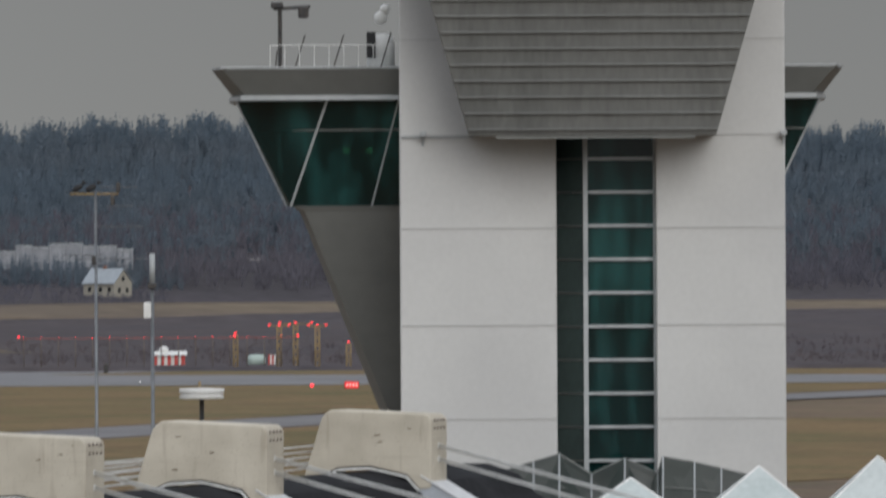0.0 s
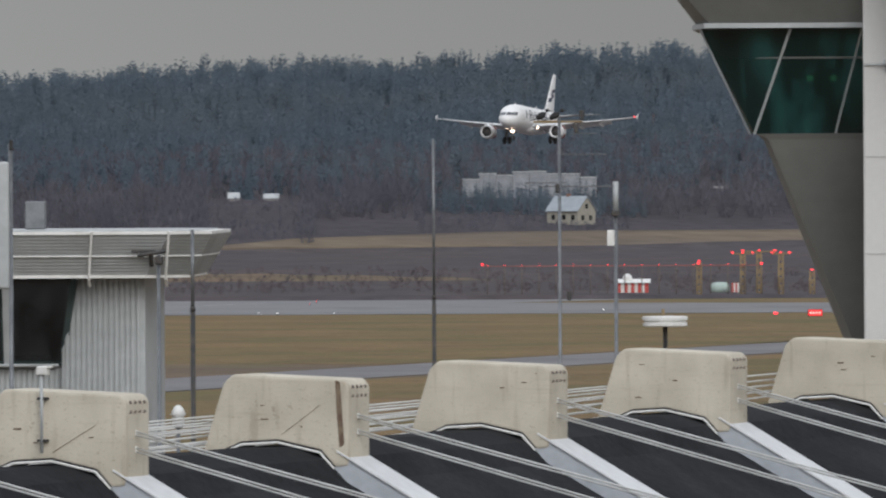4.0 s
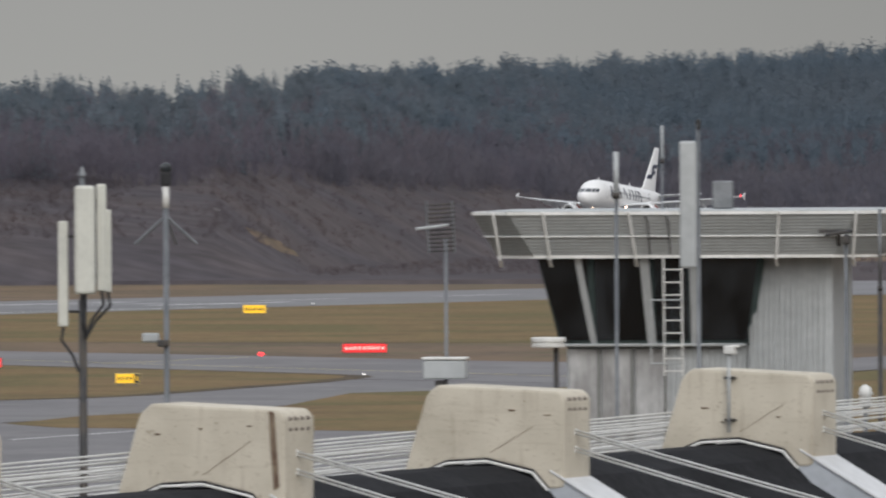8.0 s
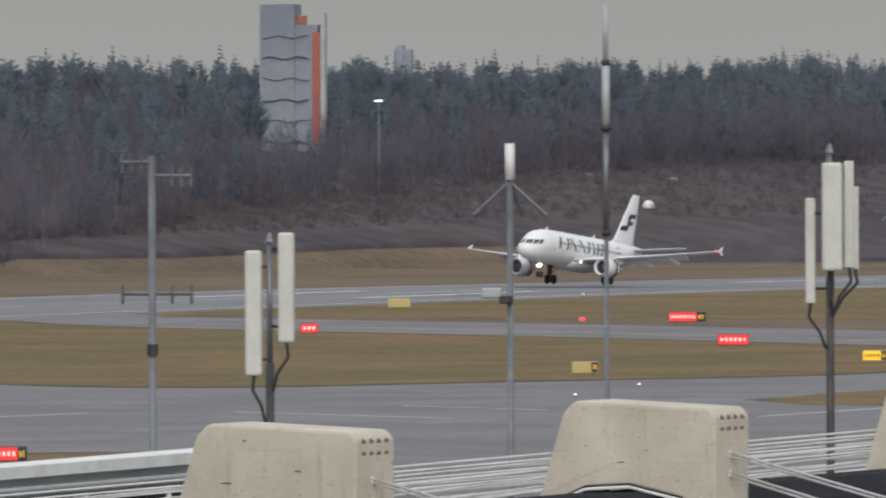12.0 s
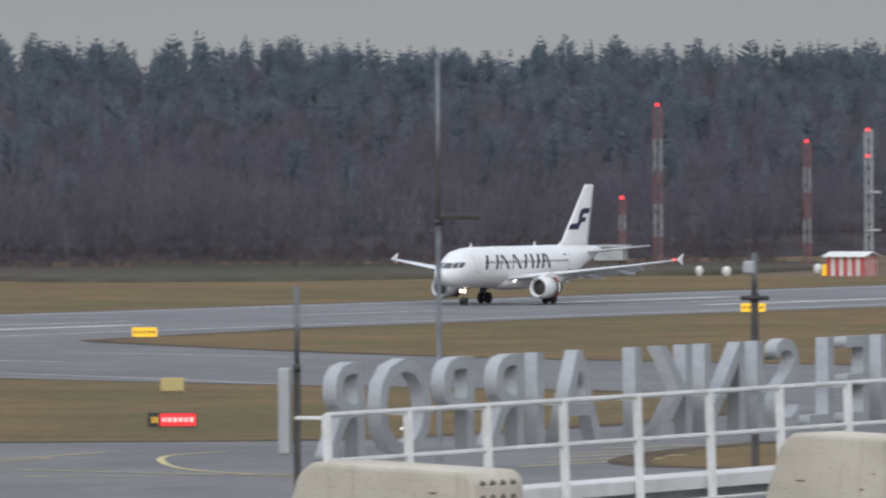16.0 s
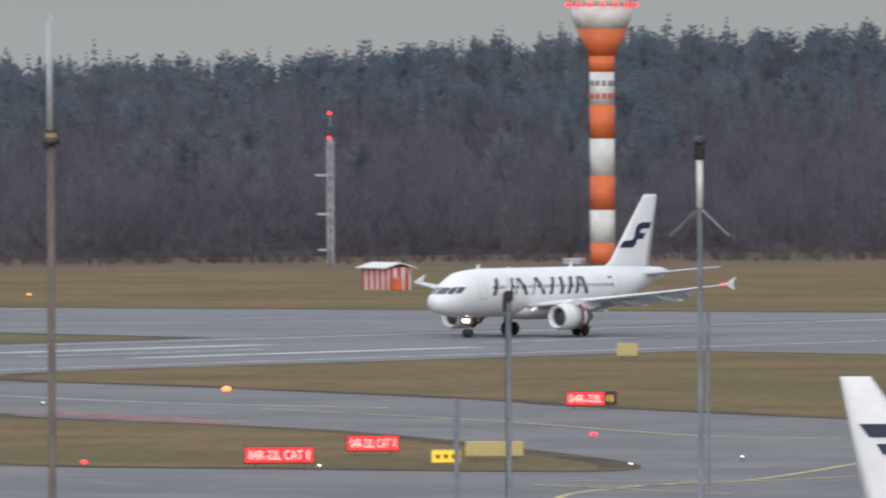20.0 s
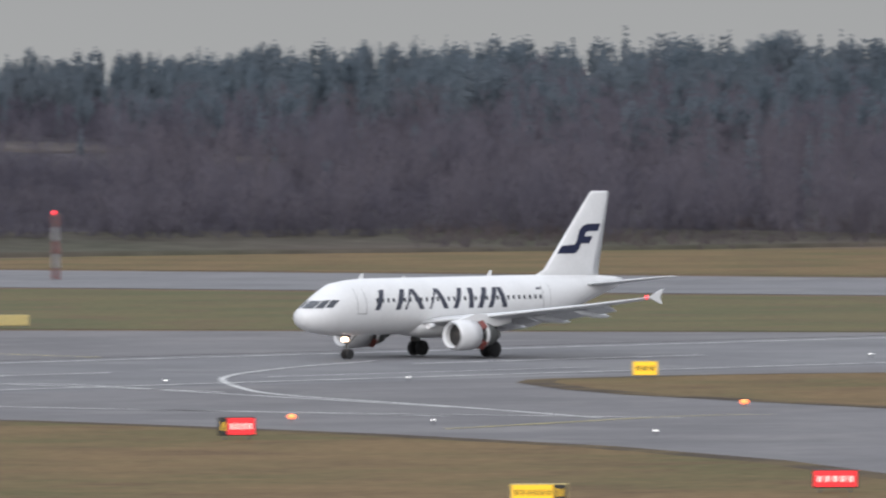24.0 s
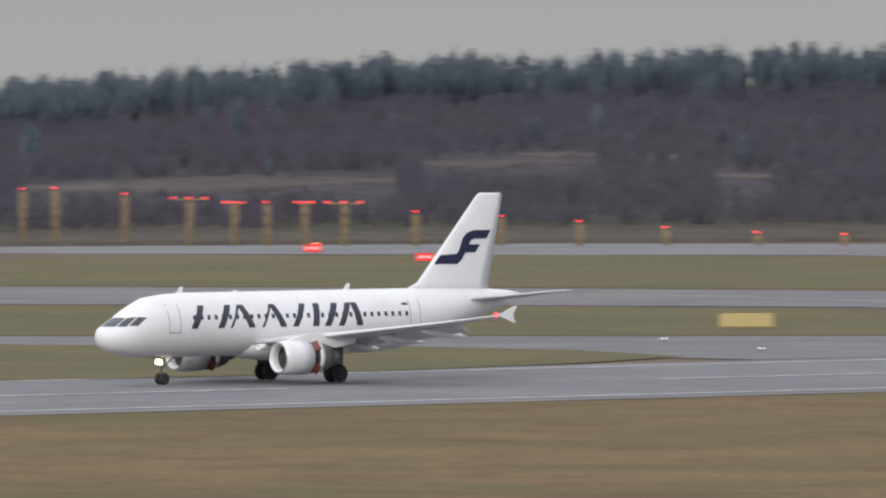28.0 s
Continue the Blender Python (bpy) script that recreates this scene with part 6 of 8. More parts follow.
# ---- the long white roof edge behind the saddles, on which the letters stand ----
def roof_edge():
    a, b = Vector((-24.65, 143.5, 0)), Vector((-33.5, 94.3, 0))
    way = (b - a).normalized()
    out = Vector((way.y, -way.x, 0))
    if out.x < 0:
        out = -out
    p = thing("roof_parapet", "long white metal roof parapet with a strip coloured as shadow below", "parapet")

    def beam(name, z0, z1, y0, y1, material, label, start=0.0, end=1.0):
        q0, q1 = a.lerp(b, start), a.lerp(b, end)
        bm = B()
        skin(bm, [[q + out * y + Vector((0, 0, z)) for y, z in ((y0, z0), (y1, z0), (y1, z1), (y0, z1))] for q in (q0, q1)])
        bmesh.ops.recalc_face_normals(bm, faces=bm.faces[:])
        bmesh.ops.bevel(bm, geom=bm.edges[:], offset=0.008, segments=1, affect="EDGES")
        return part(name, bm, material, p, label)
    beam("coping", 15.84, 15.99, -0.30, 0.30, WHITE_STEEL, "white metal coping", 0.12)
    beam("fascia", 15.60, 15.84, -0.25, 0.12, PALE_METAL, "pale fascia strip", 0.12)
    beam("ledge", 15.70, 15.74, 0.12, 0.42, PALE_METAL, "thin pale ledge", 0.12)
    # solid strip, coloured dark for the shadow between the pale beams
    beam("slot", 15.30, 15.60, -0.25, 0.02, DARK, "strip coloured dark for the shadow between beams", 0.12)
    beam("gutter", 15.36, 15.46, 0.25, 0.55, WHITE_STEEL, "white gutter", 0.1)
    beam("lower_ledge", 15.14, 15.22, 0.1, 0.9, PALE_METAL, "pale ledge", 0.1)
    beam("wall_below", 0.0, 15.30, -0.25, 0.0, CONCRETE_PALE, "pale wall under the parapet", 0.12)
    beam("deck", 15.0, 15.06, 0.0, 2.2, MEMBRANE, "dark roof deck", 0.1)
    for i in range(16):
        c = a.lerp(b, 0.14 + 0.054 * i) + out * 0.30
        part("bracket", box(B(), c.x, c.y, 15.44, 0.05, 0.08, 0.34, 0.008), WHITE_STEEL, p)
    q = a.lerp(b, 0.06)
    bm = B()
    box(bm, q.x, q.y, 15.80, 0.34, 0.5, 0.18, 0.02)
    box(bm, q.x, q.y, 15.2, 0.1, 0.1, 1.2, 0.01)
    part("end_box", bm, WHITE_STEEL, p, "white metal end box")


roof_edge()


# ---- low glazed roofs at the control tower's foot ----
def pyramid(x, y, z, w, d, h):
    p = thing("skylight", "pale glass pyramid skylight with white glazing bars", "skylight", "skylights by the tower")
    c = [Vector((x - w / 2, y - d / 2, z)), Vector((x + w / 2, y - d / 2, z)), Vector((x + w / 2, y + d / 2, z)), Vector((x - w / 2, y + d / 2, z))]
    top = Vector((x, y, z + h))
    for i in range(4):
        q0, q1 = c[i], c[(i + 1) % 4]
        for j in range(2):
            a0, a1 = q0.lerp(q1, j / 2), q0.lerp(q1, (j + 1) / 2)
            n = (a1 - a0).cross(top - a0).normalized() * 0.02
            bm = B()
            skin(bm, [[a0, a1, top], [a0 + n, a1 + n, top + n]])
            bmesh.ops.recalc_face_normals(bm, faces=bm.faces[:])
            # right face darker, the others pale: reflections put into the colours
            part("pane", bm, PAINTED_SKY_PANE if i != 1 else PAINTED_GREEN_PANE, p, "glass pane, its reflection put into the colour")
        part("hip_bar", tube(B(), q0, top, 0.028, seg=6), WHITE_STEEL, p)
        part("glazing_bar", tube(B(), q0.lerp(q1, 0.5), top, 0.016, seg=5), WHITE_STEEL, p)
        part("sill", tube(B(), q0, q1, 0.03, seg=6), WHITE_STEEL, p)
        for k in (0.3, 0.6):
            part("glazing_bar", tube(B(), q0.lerp(top, k), q1.lerp(top, k), 0.013, seg=5), WHITE_STEEL, p)


# Skylight glass in two colours that stand for what each face reflects.
PAINTED_SKY_PANE = mat("glass_with_painted_sky", (0.50, 0.54, 0.53), 0.25, second=(0.42, 0.47, 0.46), scale=0.8, detail=0.08)
PAINTED_GREEN_PANE = mat("glass_with_painted_dark_reflection", (0.12, 0.15, 0.145), 0.2, second=(0.09, 0.12, 0.115), scale=0.8, detail=0.08)
DARK_PANE = mat("dark_green_black_glass", (0.026, 0.034, 0.031), 0.3, second=(0.04, 0.048, 0.044), scale=0.8, detail=0.1, spec=0.15)
for x, y, z, w, h in ((1.38, 214.2, 14.35, 2.1, 0.68), (3.52, 213.4, 14.45, 2.3, 0.78), (5.95, 213.6, 14.5, 2.3, 0.94), (8.2, 213.5, 14.5, 2.4, 1.12), (10.6, 213.5, 14.5, 2.4, 1.1)):
    pyramid(x, y, z, w, 2.2, h)
bm = B()
box(bm, 6.3, 214.2, 7.17, 11.4, 4.6, 14.34)
tagged(part("annex_wall", bm, CONCRETE_PALE), "plain pale annex wall below the skylights", "wall", "", "structure")
# plant housing in front
p = thing("plant_housing", "pale metal roof housing with a dark window and louvres", "roof housing")
part("body", box(B(), 3.84, 201, 13.2, 2.66, 1.8, 3.4, 0.03), PALE_METAL, p, "pale metal box")
part("cap", box(B(), 3.9, 201, 14.93, 2.9, 2.0, 0.07, 0.015), WHITE_STEEL, p, "white capping")
part("window_frame", box(B(), 4.4, 200.08, 14.05, 1.3, 0.05, 0.86, 0.01), WHITE_STEEL, p, "white frame")
part("pane", box(B(), 4.4, 200.05, 14.05, 1.14, 0.04, 0.74), DARK_GLASS, p, "dark pane")
part("louvre_body", box(B(), 5.78, 201, 13.2, 1.2, 1.7, 3.5, 0.02), DARK_METAL, p, "dark louvred box")
for i in range(9):
    part("louvre", box(B(), 5.28 + 0.125 * i, 200.12, 13.9, 0.05, 0.06, 2.0), GREY_METAL, p)
part("base", box(B(), 4.4, 201, 5.75, 4.0, 1.9, 11.5), CONCRETE_PALE, p, "plain pale base")
# dark lean-to glazing round the tower's foot, folded before its glazed slot
p = thing("canopy", "dark folded glass canopy with pale bars at the tower's foot", "canopy")
CREST = ((0.2, 12.72), (0.95, 12.95), (1.75, 13.2), (2.5, 13.42), (3.22, 13.63), (4.12, 13.07), (5.05, 13.5), (5.98, 13.07), (6.12, 13.54), (7.0, 13.38), (7.75, 13.2), (8.6, 13.0))
for (xa, za), (xb, zb) in zip(CREST, CREST[1:]):
    top = [Vector((xa, 316, za)), Vector((xb, 316, zb))]
    low = [Vector((xa * 0.985, 311.5, 12.1)), Vector((xb * 0.985, 311.5, 12.1))]
    drop_by = Vector((0, 0, -0.05))
    bm = B()
    skin(bm, [[low[0], low[1], low[1] + drop_by, low[0] + drop_by], [top[0], top[1], top[1] + drop_by, top[0] + drop_by]])
    bmesh.ops.recalc_face_normals(bm, faces=bm.faces[:])
    pane = part("roof_pane", bm, DARK_PANE, p, "dark green-black roof pane")
    part("glazing_bar", tube(B(), low[0], top[0], 0.03, seg=5), PALE_METAL, pane)
    part("ridge_bar", tube(B(), top[0], top[1], 0.03, seg=5), GREY_METAL, pane)
    part("cross_bar", tube(B(), low[0].lerp(top[0], 0.45), low[1].lerp(top[1], 0.45), 0.022, seg=5), GREY_METAL, pane)
part("support", box(B(), 4.4, 313.8, 6.0, 8.2, 4.4, 12.0), CONCRETE_PALE, p, "plain pale wall below")


# ---- writing ----
def text_mesh(body, size, depth=0.0):
    """A mesh of a word in the built-in font, lying in its own xy plane, with its width."""
    cu = bpy.data.curves.new("word", "FONT")
    cu.body, cu.size, cu.extrude = body, size, depth
    cu.resolution_u = 3
    ob = new("word", cu)
    me = bpy.data.meshes.new_from_object(ob.evaluated_get(bpy.context.evaluated_depsgraph_get()))
    width = max((v.co.x for v in me.vertices), default=0.0)
    bpy.data.objects.remove(ob)
    bpy.data.curves.remove(cu)
    return me, width


# ---- poles, aerials and masts on the roofs ----
def rod(name, parent, material, x, y, z0, z1, r, r1=None, label="", seg=8):
    return part(name, tube(B(), (x, y, z0), (x, y, z1), r, r1, seg), material, parent, label, True)


def plain_pole(x, y, z0, spans, label, category="pole"):
    """A pole in stacked spans of (height of its top, radius, material), with a clamp where two meet."""
    p = thing("pole", label, category)
    low = z0
    for top, r, mm in spans:
        rod("span", p, mm, x, y, low, top, r)
        rod("clamp", p, DARK_METAL, x, y, low - 0.05, low + 0.05, r * 1.55)
        low = top
    return p


def bird_pole():
    p = thing("lamp_pole", "thin grey pole with a yellow arm and fine cross arms", "pole")
    x, y = -9.21, 299.86
    rod("mast", p, GALV, x, y, 0, 21.0, 0.055, 0.04)
    for z, x0, x1 in ((20.92, -0.68, 0.62), (19.2, -0.55, 1.45), (19.3, -0.9, 0.2), (20.05, 0.0, 1.25), (21.1, 0.1, 1.1), (20.6, 0.3, 1.0)):
        part("cross_arm", tube(B(), (x + x0, y, z), (x + x1, y, z), 0.032 if z == 20.92 else 0.016, seg=6), YELLOW_POST if z == 20.92 else GALV, p, "thin cross arm")
    # two dark birds on the top arm
    for dx, head in ((-0.48, 0.16), (-0.12, 0.2)):
        bird = thing("perched_bird", "dark bird perched on a thin cross arm", "bird", "birds on the pole", "", Matrix.Translation((x + dx, y, 20.96)))
        bm = B()
        bmesh.ops.create_icosphere(bm, subdivisions=2, radius=0.11, matrix=Matrix.Rotation(radians(-28), 4, "Y") @ Matrix.Diagonal((1.5, 0.75, 0.8, 1)))
        bmesh.ops.translate(bm, verts=bm.verts[:], vec=(0, 0, 0.12))
        part("body", bm, DARK, bird, "", True)
        bm = B()
        bmesh.ops.create_icosphere(bm, subdivisions=2, radius=0.055, matrix=Matrix.Translation((head, 0, 0.26)))
        tube(bm, (head + 0.03, 0, 0.26), (head + 0.13, 0, 0.245), 0.02, 0.004, 6)
        part("head", bm, DARK, bird, "", True)
        part("tail", box(B(), -0.2, 0, 0.06, 0.2, 0.07, 0.02, 0.005, Matrix.Rotation(radians(-12), 4, "Y")), DARK, bird)
        for dy in (-0.03, 0.03):
            part("leg", tube(B(), (0.02, dy, 0.0), (0.02, dy, 0.08), 0.008, seg=5), DARK, bird)
    for dx, z in ((0.45, 20.75), (0.6, 21.1), (-0.05, 19.15), (0.25, 16.3)):
        part("lamp_head", box(B(), x + dx, y, z, 0.12, 0.12, 0.25, 0.03), DARK_METAL, p, "small dark lamp head")
    q = thing("instrument_pole", "thin grey pole with white instrument boxes", "pole")
    rod("mast", q, GALV, -7.72, 299.9, 0, 19.33, 0.05)
    rod("sleeve", q, PALE_METAL, -7.72, 299.9, 18.55, 19.33, 0.075)
    part("box", box(B(), -7.85, 299.85, 17.83, 0.2, 0.2, 0.42, 0.02), WHITE_STEEL, q, "white instrument box")
    part("box", box(B(), -7.72, 299.85, 18.48, 0.22, 0.2, 0.14, 0.02), DARK_METAL, q, "dark junction box")


def disc_mast():
    p = thing("disc_aerial", "white disc-shaped aerial on a short dark post", "aerial")
    bm = B()
    lathe(bm, ((0.40, 0.0), (0.43, 0.015), (0.43, 0.075), (0.40, 0.085), (0.40, 0.11), (0.44, 0.12), (0.44, 0.185), (0.41, 0.20), (0.05, 0.21)), 28, Matrix.Translation((-4.71, 219.95, 16.68)))
    part("disc", bm, WHITE_STEEL, p, "white round aerial drum with a groove")
    rod("post", p, DARK_METAL, -4.71, 219.95, 0, 16.7, 0.045)
    part("finial", tube(B(), (-4.75, 219.95, 16.85), (-4.75, 219.95, 17.02), 0.03), YELLOW_POST, p)


def low_disc():
    p = thing("disc_aerial", "white disc-shaped aerial beside the apron tower", "aerial")
    bm = B()
    lathe(bm, ((0.34, 0.0), (0.36, 0.015), (0.36, 0.08), (0.33, 0.09), (0.33, 0.12), (0.37, 0.13), (0.37, 0.20), (0.34, 0.215), (0.05, 0.22)), 28, Matrix.Translation((-22.18, 239.0, 15.58)))
    part("disc", bm, WHITE_STEEL, p, "white round aerial drum with a groove")
    rod("post", p, DARK_METAL, -22.02, 239.0, 0, 15.6, 0.055)


def rail_float():
    p = thing("flood_lamp", "small white lamp housing on a short post", "lamp")
    rod("post", p, GALV, -10.64, 164.65, 7.0, 16.1, 0.03)
    part("housing", lathe(B(), ((0.05, 0), (0.09, 0.04), (0.085, 0.18), (0.11, 0.2), (0.07, 0.3), (0.02, 0.34)), 12, Matrix.Translation((-10.64, 164.65, 16.06))), WHITE_STEEL, p, "white housing", True)


def panel_mast(x, y, base, top, panels, label, dark_to):
    """A mobile-phone mast: a dark stalk with upright panel aerials on brackets."""
    p = thing("panel_aerial_mast", label, "aerial mast", "panel aerial masts")
    rod("stalk", p, DARK_METAL, x, y, base, dark_to, 0.055)
    rod("tip", p, GALV, x, y, dark_to, top, 0.035)
    part("tip_cap", tube(B(), (x, y, top), (x, y, top + 0.12), 0.06, 0.02), GALV, p)
    for dx, dy, z0, z1, w in panels:
        bm = B()
        box(bm, x + dx, y + dy, (z0 + z1) / 2, w, w * 0.55, z1 - z0, w * 0.16)
        pan = part("panel", bm, PANEL_CREAM, p, "cream upright panel aerial")
        for z in (z0 + 0.2, z1 - 0.2):
            part("bracket", tube(B(), (x, y, z), (x + dx, y + dy, z), 0.02, seg=6), DARK_METAL, p)
        bm = B()
        pts = [Vector((x + dx, y + dy, z0)), Vector((x + dx * 1.1, y + dy, z0 - 0.18)), Vector((x + dx * 0.5, y + dy - 0.05, z0 - 0.38)), Vector((x + 0.05 * (1 if dx > 0 else -1), y - 0.05, z0 - 0.6))]
        for a, b in zip(pts, pts[1:]):
            tube(bm, a, b, 0.022, seg=6)
        part("feeder_cable", bm, DARK, p, "black feeder cable")
    for dz in (0.0, 0.25):
        part("cable_clamp", box(B(), x, y, base + 0.35 + dz, 0.15, 0.15, 0.06, 0.02), DARK, p)


def tripod_pole(x, y, base, top, white_from, hub, spread, cap, label, box_z=None):
    p = thing("weather_pole", label, "pole")
    rod("mast", p, GALV, x, y, base, white_from, 0.05)
    rod("sleeve", p, WHITE_STEEL, x, y, white_from, top, 0.075 if not cap else 0.06)
    if cap:
        part("camera_head", box(B(), x, y, top + 0.14, 0.17, 0.2, 0.26, 0.04), DARK, p, "black camera head")
        bm = B()
        bmesh.ops.create_icosphere(bm, subdivisions=2, radius=0.11, matrix=Matrix.Translation((x, y, top + 0.32)))
        part("camera_dome", bm, DARK_GLASS if cap == 1 else PALE_METAL, p, "round camera dome", True)
    for a in (-1, 0.25, 1):
        bm = B()
        tube(bm, (x, y, hub), (x + a * spread, y + 0.4 * (1 - abs(a)), hub - 0.5), 0.03, seg=6)
        part("strut", bm, GALV, p, "slanting strut")
    if box_z:
        part("junction_box", box(B(), x - 0.05, y - 0.08, box_z, 0.2, 0.14, 0.12, 0.02), DARK_METAL, p, "dark junction box")
        part("instrument_box", box(B(), x - 0.28, y, box_z + 0.1, 0.3, 0.15, 0.16, 0.03), PALE_METAL, p, "small pale instrument")


def yagi_pole():
    p = thing("dipole_pole", "slim grey pole with two tiers of small dipole aerials", "aerial")
    x, y = -28.87, 147.19
    rod("mast", p, GALV, x, y, 0, 19.55, 0.05)
    for z, x0, x1 in ((19.46, -0.42, 0.0), (19.28, 0.0, 0.55), (17.72, -0.42, 0.55)):
        part("boom", tube(B(), (x + x0, y, z), (x + x1, y, z), 0.028, seg=6), GALV, p, "thin aerial boom")
    for z, dx in ((19.46, -0.4), (19.46, -0.27), (19.28, 0.27), (19.28, 0.4), (19.28, 0.53), (17.72, -0.4), (17.72, 0.27), (17.72, 0.53), (19.46, -0.14)):
        part("dipole", tube(B(), (x + dx, y, z - 0.14), (x + dx, y, z + 0.12), 0.025, seg=6), GALV, p)
    part("sleeve", tube(B(), (x, y, 16.9), (x, y, 17.05), 0.075), DARK_METAL, p)


def roofed_pole():
    p = thing("roofed_pole", "thin grey pole topped with a small pitched hood", "pole")
    x, y = -34.19, 156.3
    rod("mast", p, DARK_METAL, x, y, 0, 17.46, 0.05)
    rod("cap", p, PALE_METAL, x, y, 17.46, 17.56, 0.085, label="pale cap")
    rod("mast", p, GALV, x, y, 17.56, 19.75, 0.032)
    for s in (-1, 1):
        bm = B()
        slab(bm, [(0, 0), (s * 0.26, -0.26), (s * 0.26, -0.34), (0, -0.1)], 0.2, Matrix.Translation((x, y + 0.1, 19.86)) @ Matrix.Rotation(math.pi / 2, 4, "X"))
        part("hood", bm, GALV, p, "small pale pitched hood")
    rod("finial", p, PALE_METAL, x, y, 19.8, 20.05, 0.06, 0.04)
    part("arm", tube(B(), (x - 0.3, y, 17.49), (x + 0.3, y, 17.49), 0.03), GALV, p)


PANEL_CREAM = mat("cream_aerial_panel", (0.57, 0.57, 0.51), 0.5, second=(0.50, 0.50, 0.45), scale=1.5, detail=0.06)
BROWN_POLE = mat("brown_painted_pole", (0.14, 0.11, 0.09), 0.7, second=(0.1, 0.085, 0.075), scale=2, detail=0.15)
bird_pole()
disc_mast()
low_disc()
rail_float()
plain_pole(-10.46, 249.78, 0, ((16.9, 0.045, DARK_METAL), (20.4, 0.03, GALV)), "tall thin dark pole with a pale upper half")
plain_pole(-15.55, 179.33, 0, ((19.1, 0.03, GALV), (19.8, 0.045, PALE_METAL)), "thin grey pole with a pale sleeve")
plain_pole(-20.99, 254.13, 0, ((19.5, 0.025, GALV), (20.3, 0.03, PALE_METAL)), "thin grey whip aerial pole")
p = plain_pole(-13.23, 199.56, 0, ((18.3, 0.032, GALV),), "thin grey pole with a side lamp arm")
part("lamp_arm", tube(B(), (-13.6, 199.5, 18.28), (-13.1, 199.5, 18.36), 0.03), DARK_METAL, p, "dark lamp arm")
part("lamp_head", box(B(), -13.22, 199.5, 18.2, 0.14, 0.12, 0.16, 0.03), DARK_METAL, p)
plain_pole(-14.21, 224.55, 0, ((17.0, 0.05, DARK_METAL), (18.58, 0.035, GALV)), "dark pole with a thin grey top")
p = thing("panel_aerial", "large pale upright panel aerial clamped to a thin mast", "aerial")
rod("mast", p, GALV, -19.0, 239.25, 0, 20.35, 0.045)
part("panel", box(B(), -19.2, 239.1, 18.6, 0.36, 0.2, 2.7, 0.05), PALE_METAL, p, "large pale grey panel aerial")
part("head", box(B(), -18.98, 239.2, 20.3, 0.09, 0.09, 0.22, 0.02), DARK, p)
panel_mast(-20.0, 148.66, 12.5, 19.55, ((-0.26, 0.0, 17.55, 18.95, 0.13), (0.05, -0.12, 17.98, 19.42, 0.27), (0.25, 0.05, 18.02, 19.44, 0.13), (0.32, 0.12, 18.0, 19.1, 0.1)), "dark mast with four cream upright panel aerials", 17.9)
panel_mast(-25.52, 137.66, 12.5, 18.5, ((-0.2, 0.0, 16.85, 18.4, 0.21), (0.22, -0.05, 17.26, 18.62, 0.2)), "dark mast with two upright panel aerials", 17.0)
tripod_pole(-25.2, 198.41, 0, 19.2, 18.82, 18.68, 0.55, 1, "thin grey pole with struts and a black camera head", 16.43)
tripod_pole(-27.42, 167.77, 0, 19.65, 19.1, 19.07, 0.55, 0, "grey pole with a white sleeve and slanting struts", 17.3)
tripod_pole(-68.76, 187.81, 0, 19.0, 18.15, 18.15, 0.55, 1, "grey pole with slanting struts and a black camera head")
plain_pole(-29.05, 187.77, 0, ((18.1, 0.042, GALV), (19.87, 0.05, GALV), (20.96, 0.068, PALE_METAL), (21.95, 0.045, PALE_METAL)), "tall grey mast with a thick pale upper sleeve")
yagi_pole()
roofed_pole()
p = plain_pole(-31.79, 136.34, 0, ((17.64, 0.05, DARK_METAL), (18.2, 0.035, GALV)), "dark pole with a pale lamp on top")
part("lamp_head", box(B(), -31.85, 136.3, 18.02, 0.14, 0.12, 0.16, 0.03), PALE_METAL, p, "small pale lamp")
part("arm", tube(B(), (-31.95, 136.3, 17.64), (-31.6, 136.3, 17.64), 0.028), DARK_METAL, p)
p = plain_pole(-50.40, 162.36, 0, ((19.5, 0.045, DARK_METAL), (19.8, 0.065, YELLOW_POST), (22.5, 0.055, PALE_METAL)), "tall mast, dark below and white above a yellow joint")
part("cross_arm", box(B(), -50.45, 162.3, 17.05, 0.58, 0.08, 0.06, 0.01), YELLOW_POST, p, "short yellow cross arm")
part("side_box", box(B(), -50.6, 162.3, 17.2, 0.22, 0.14, 0.22, 0.02), PALE_METAL, p, "small pale box")
p = plain_pole(-53.38, 203.1, 0, ((17.9, 0.05, GALV), (20.96, 0.05, GALV)), "tall grey-brown mast with a side bracket")
part("bracket", box(B(), -52.95, 203.0, 18.0, 0.75, 0.12, 0.09, 0.02), DARK_METAL, p, "dark side bracket")
p = plain_pole(-39.95, 144.58, 0, ((16.57, 0.05, DARK_METAL), (17.66, 0.035, GALV)), "grey pole with a box at its side")
part("side_box", box(B(), -40.1, 144.5, 16.0, 0.16, 0.14, 1.15, 0.03), PALE_METAL, p, "long pale box on the pole")
p = plain_pole(-55.93, 171.09, 0, ((15.93, 0.048, GALV), (19.7, 0.052, GALV)), "plain grey pole with a short cap arm")
part("cap_arm", tube(B(), (-56.05, 171.0, 19.68), (-55.85, 171.0, 19.68), 0.03), GALV, p)
p = plain_pole(-61.14, 158.62, 0, ((17.1, 0.038, GALV),), "thin grey pole with a dark head and a pale tip")
part("head", box(B(), -61.14, 158.62, 17.12, 0.13, 0.13, 0.16, 0.03), DARK, p, "dark head")
part("top_lamp", tube(B(), (-61.14, 158.62, 17.18), (-61.14, 158.62, 17.40), 0.035), WHITE_STEEL, p, "pale lamp on top")
plain_pole(-65.20, 178.46, 0, ((16.52, 0.035, GALV),), "plain thin grey pole")
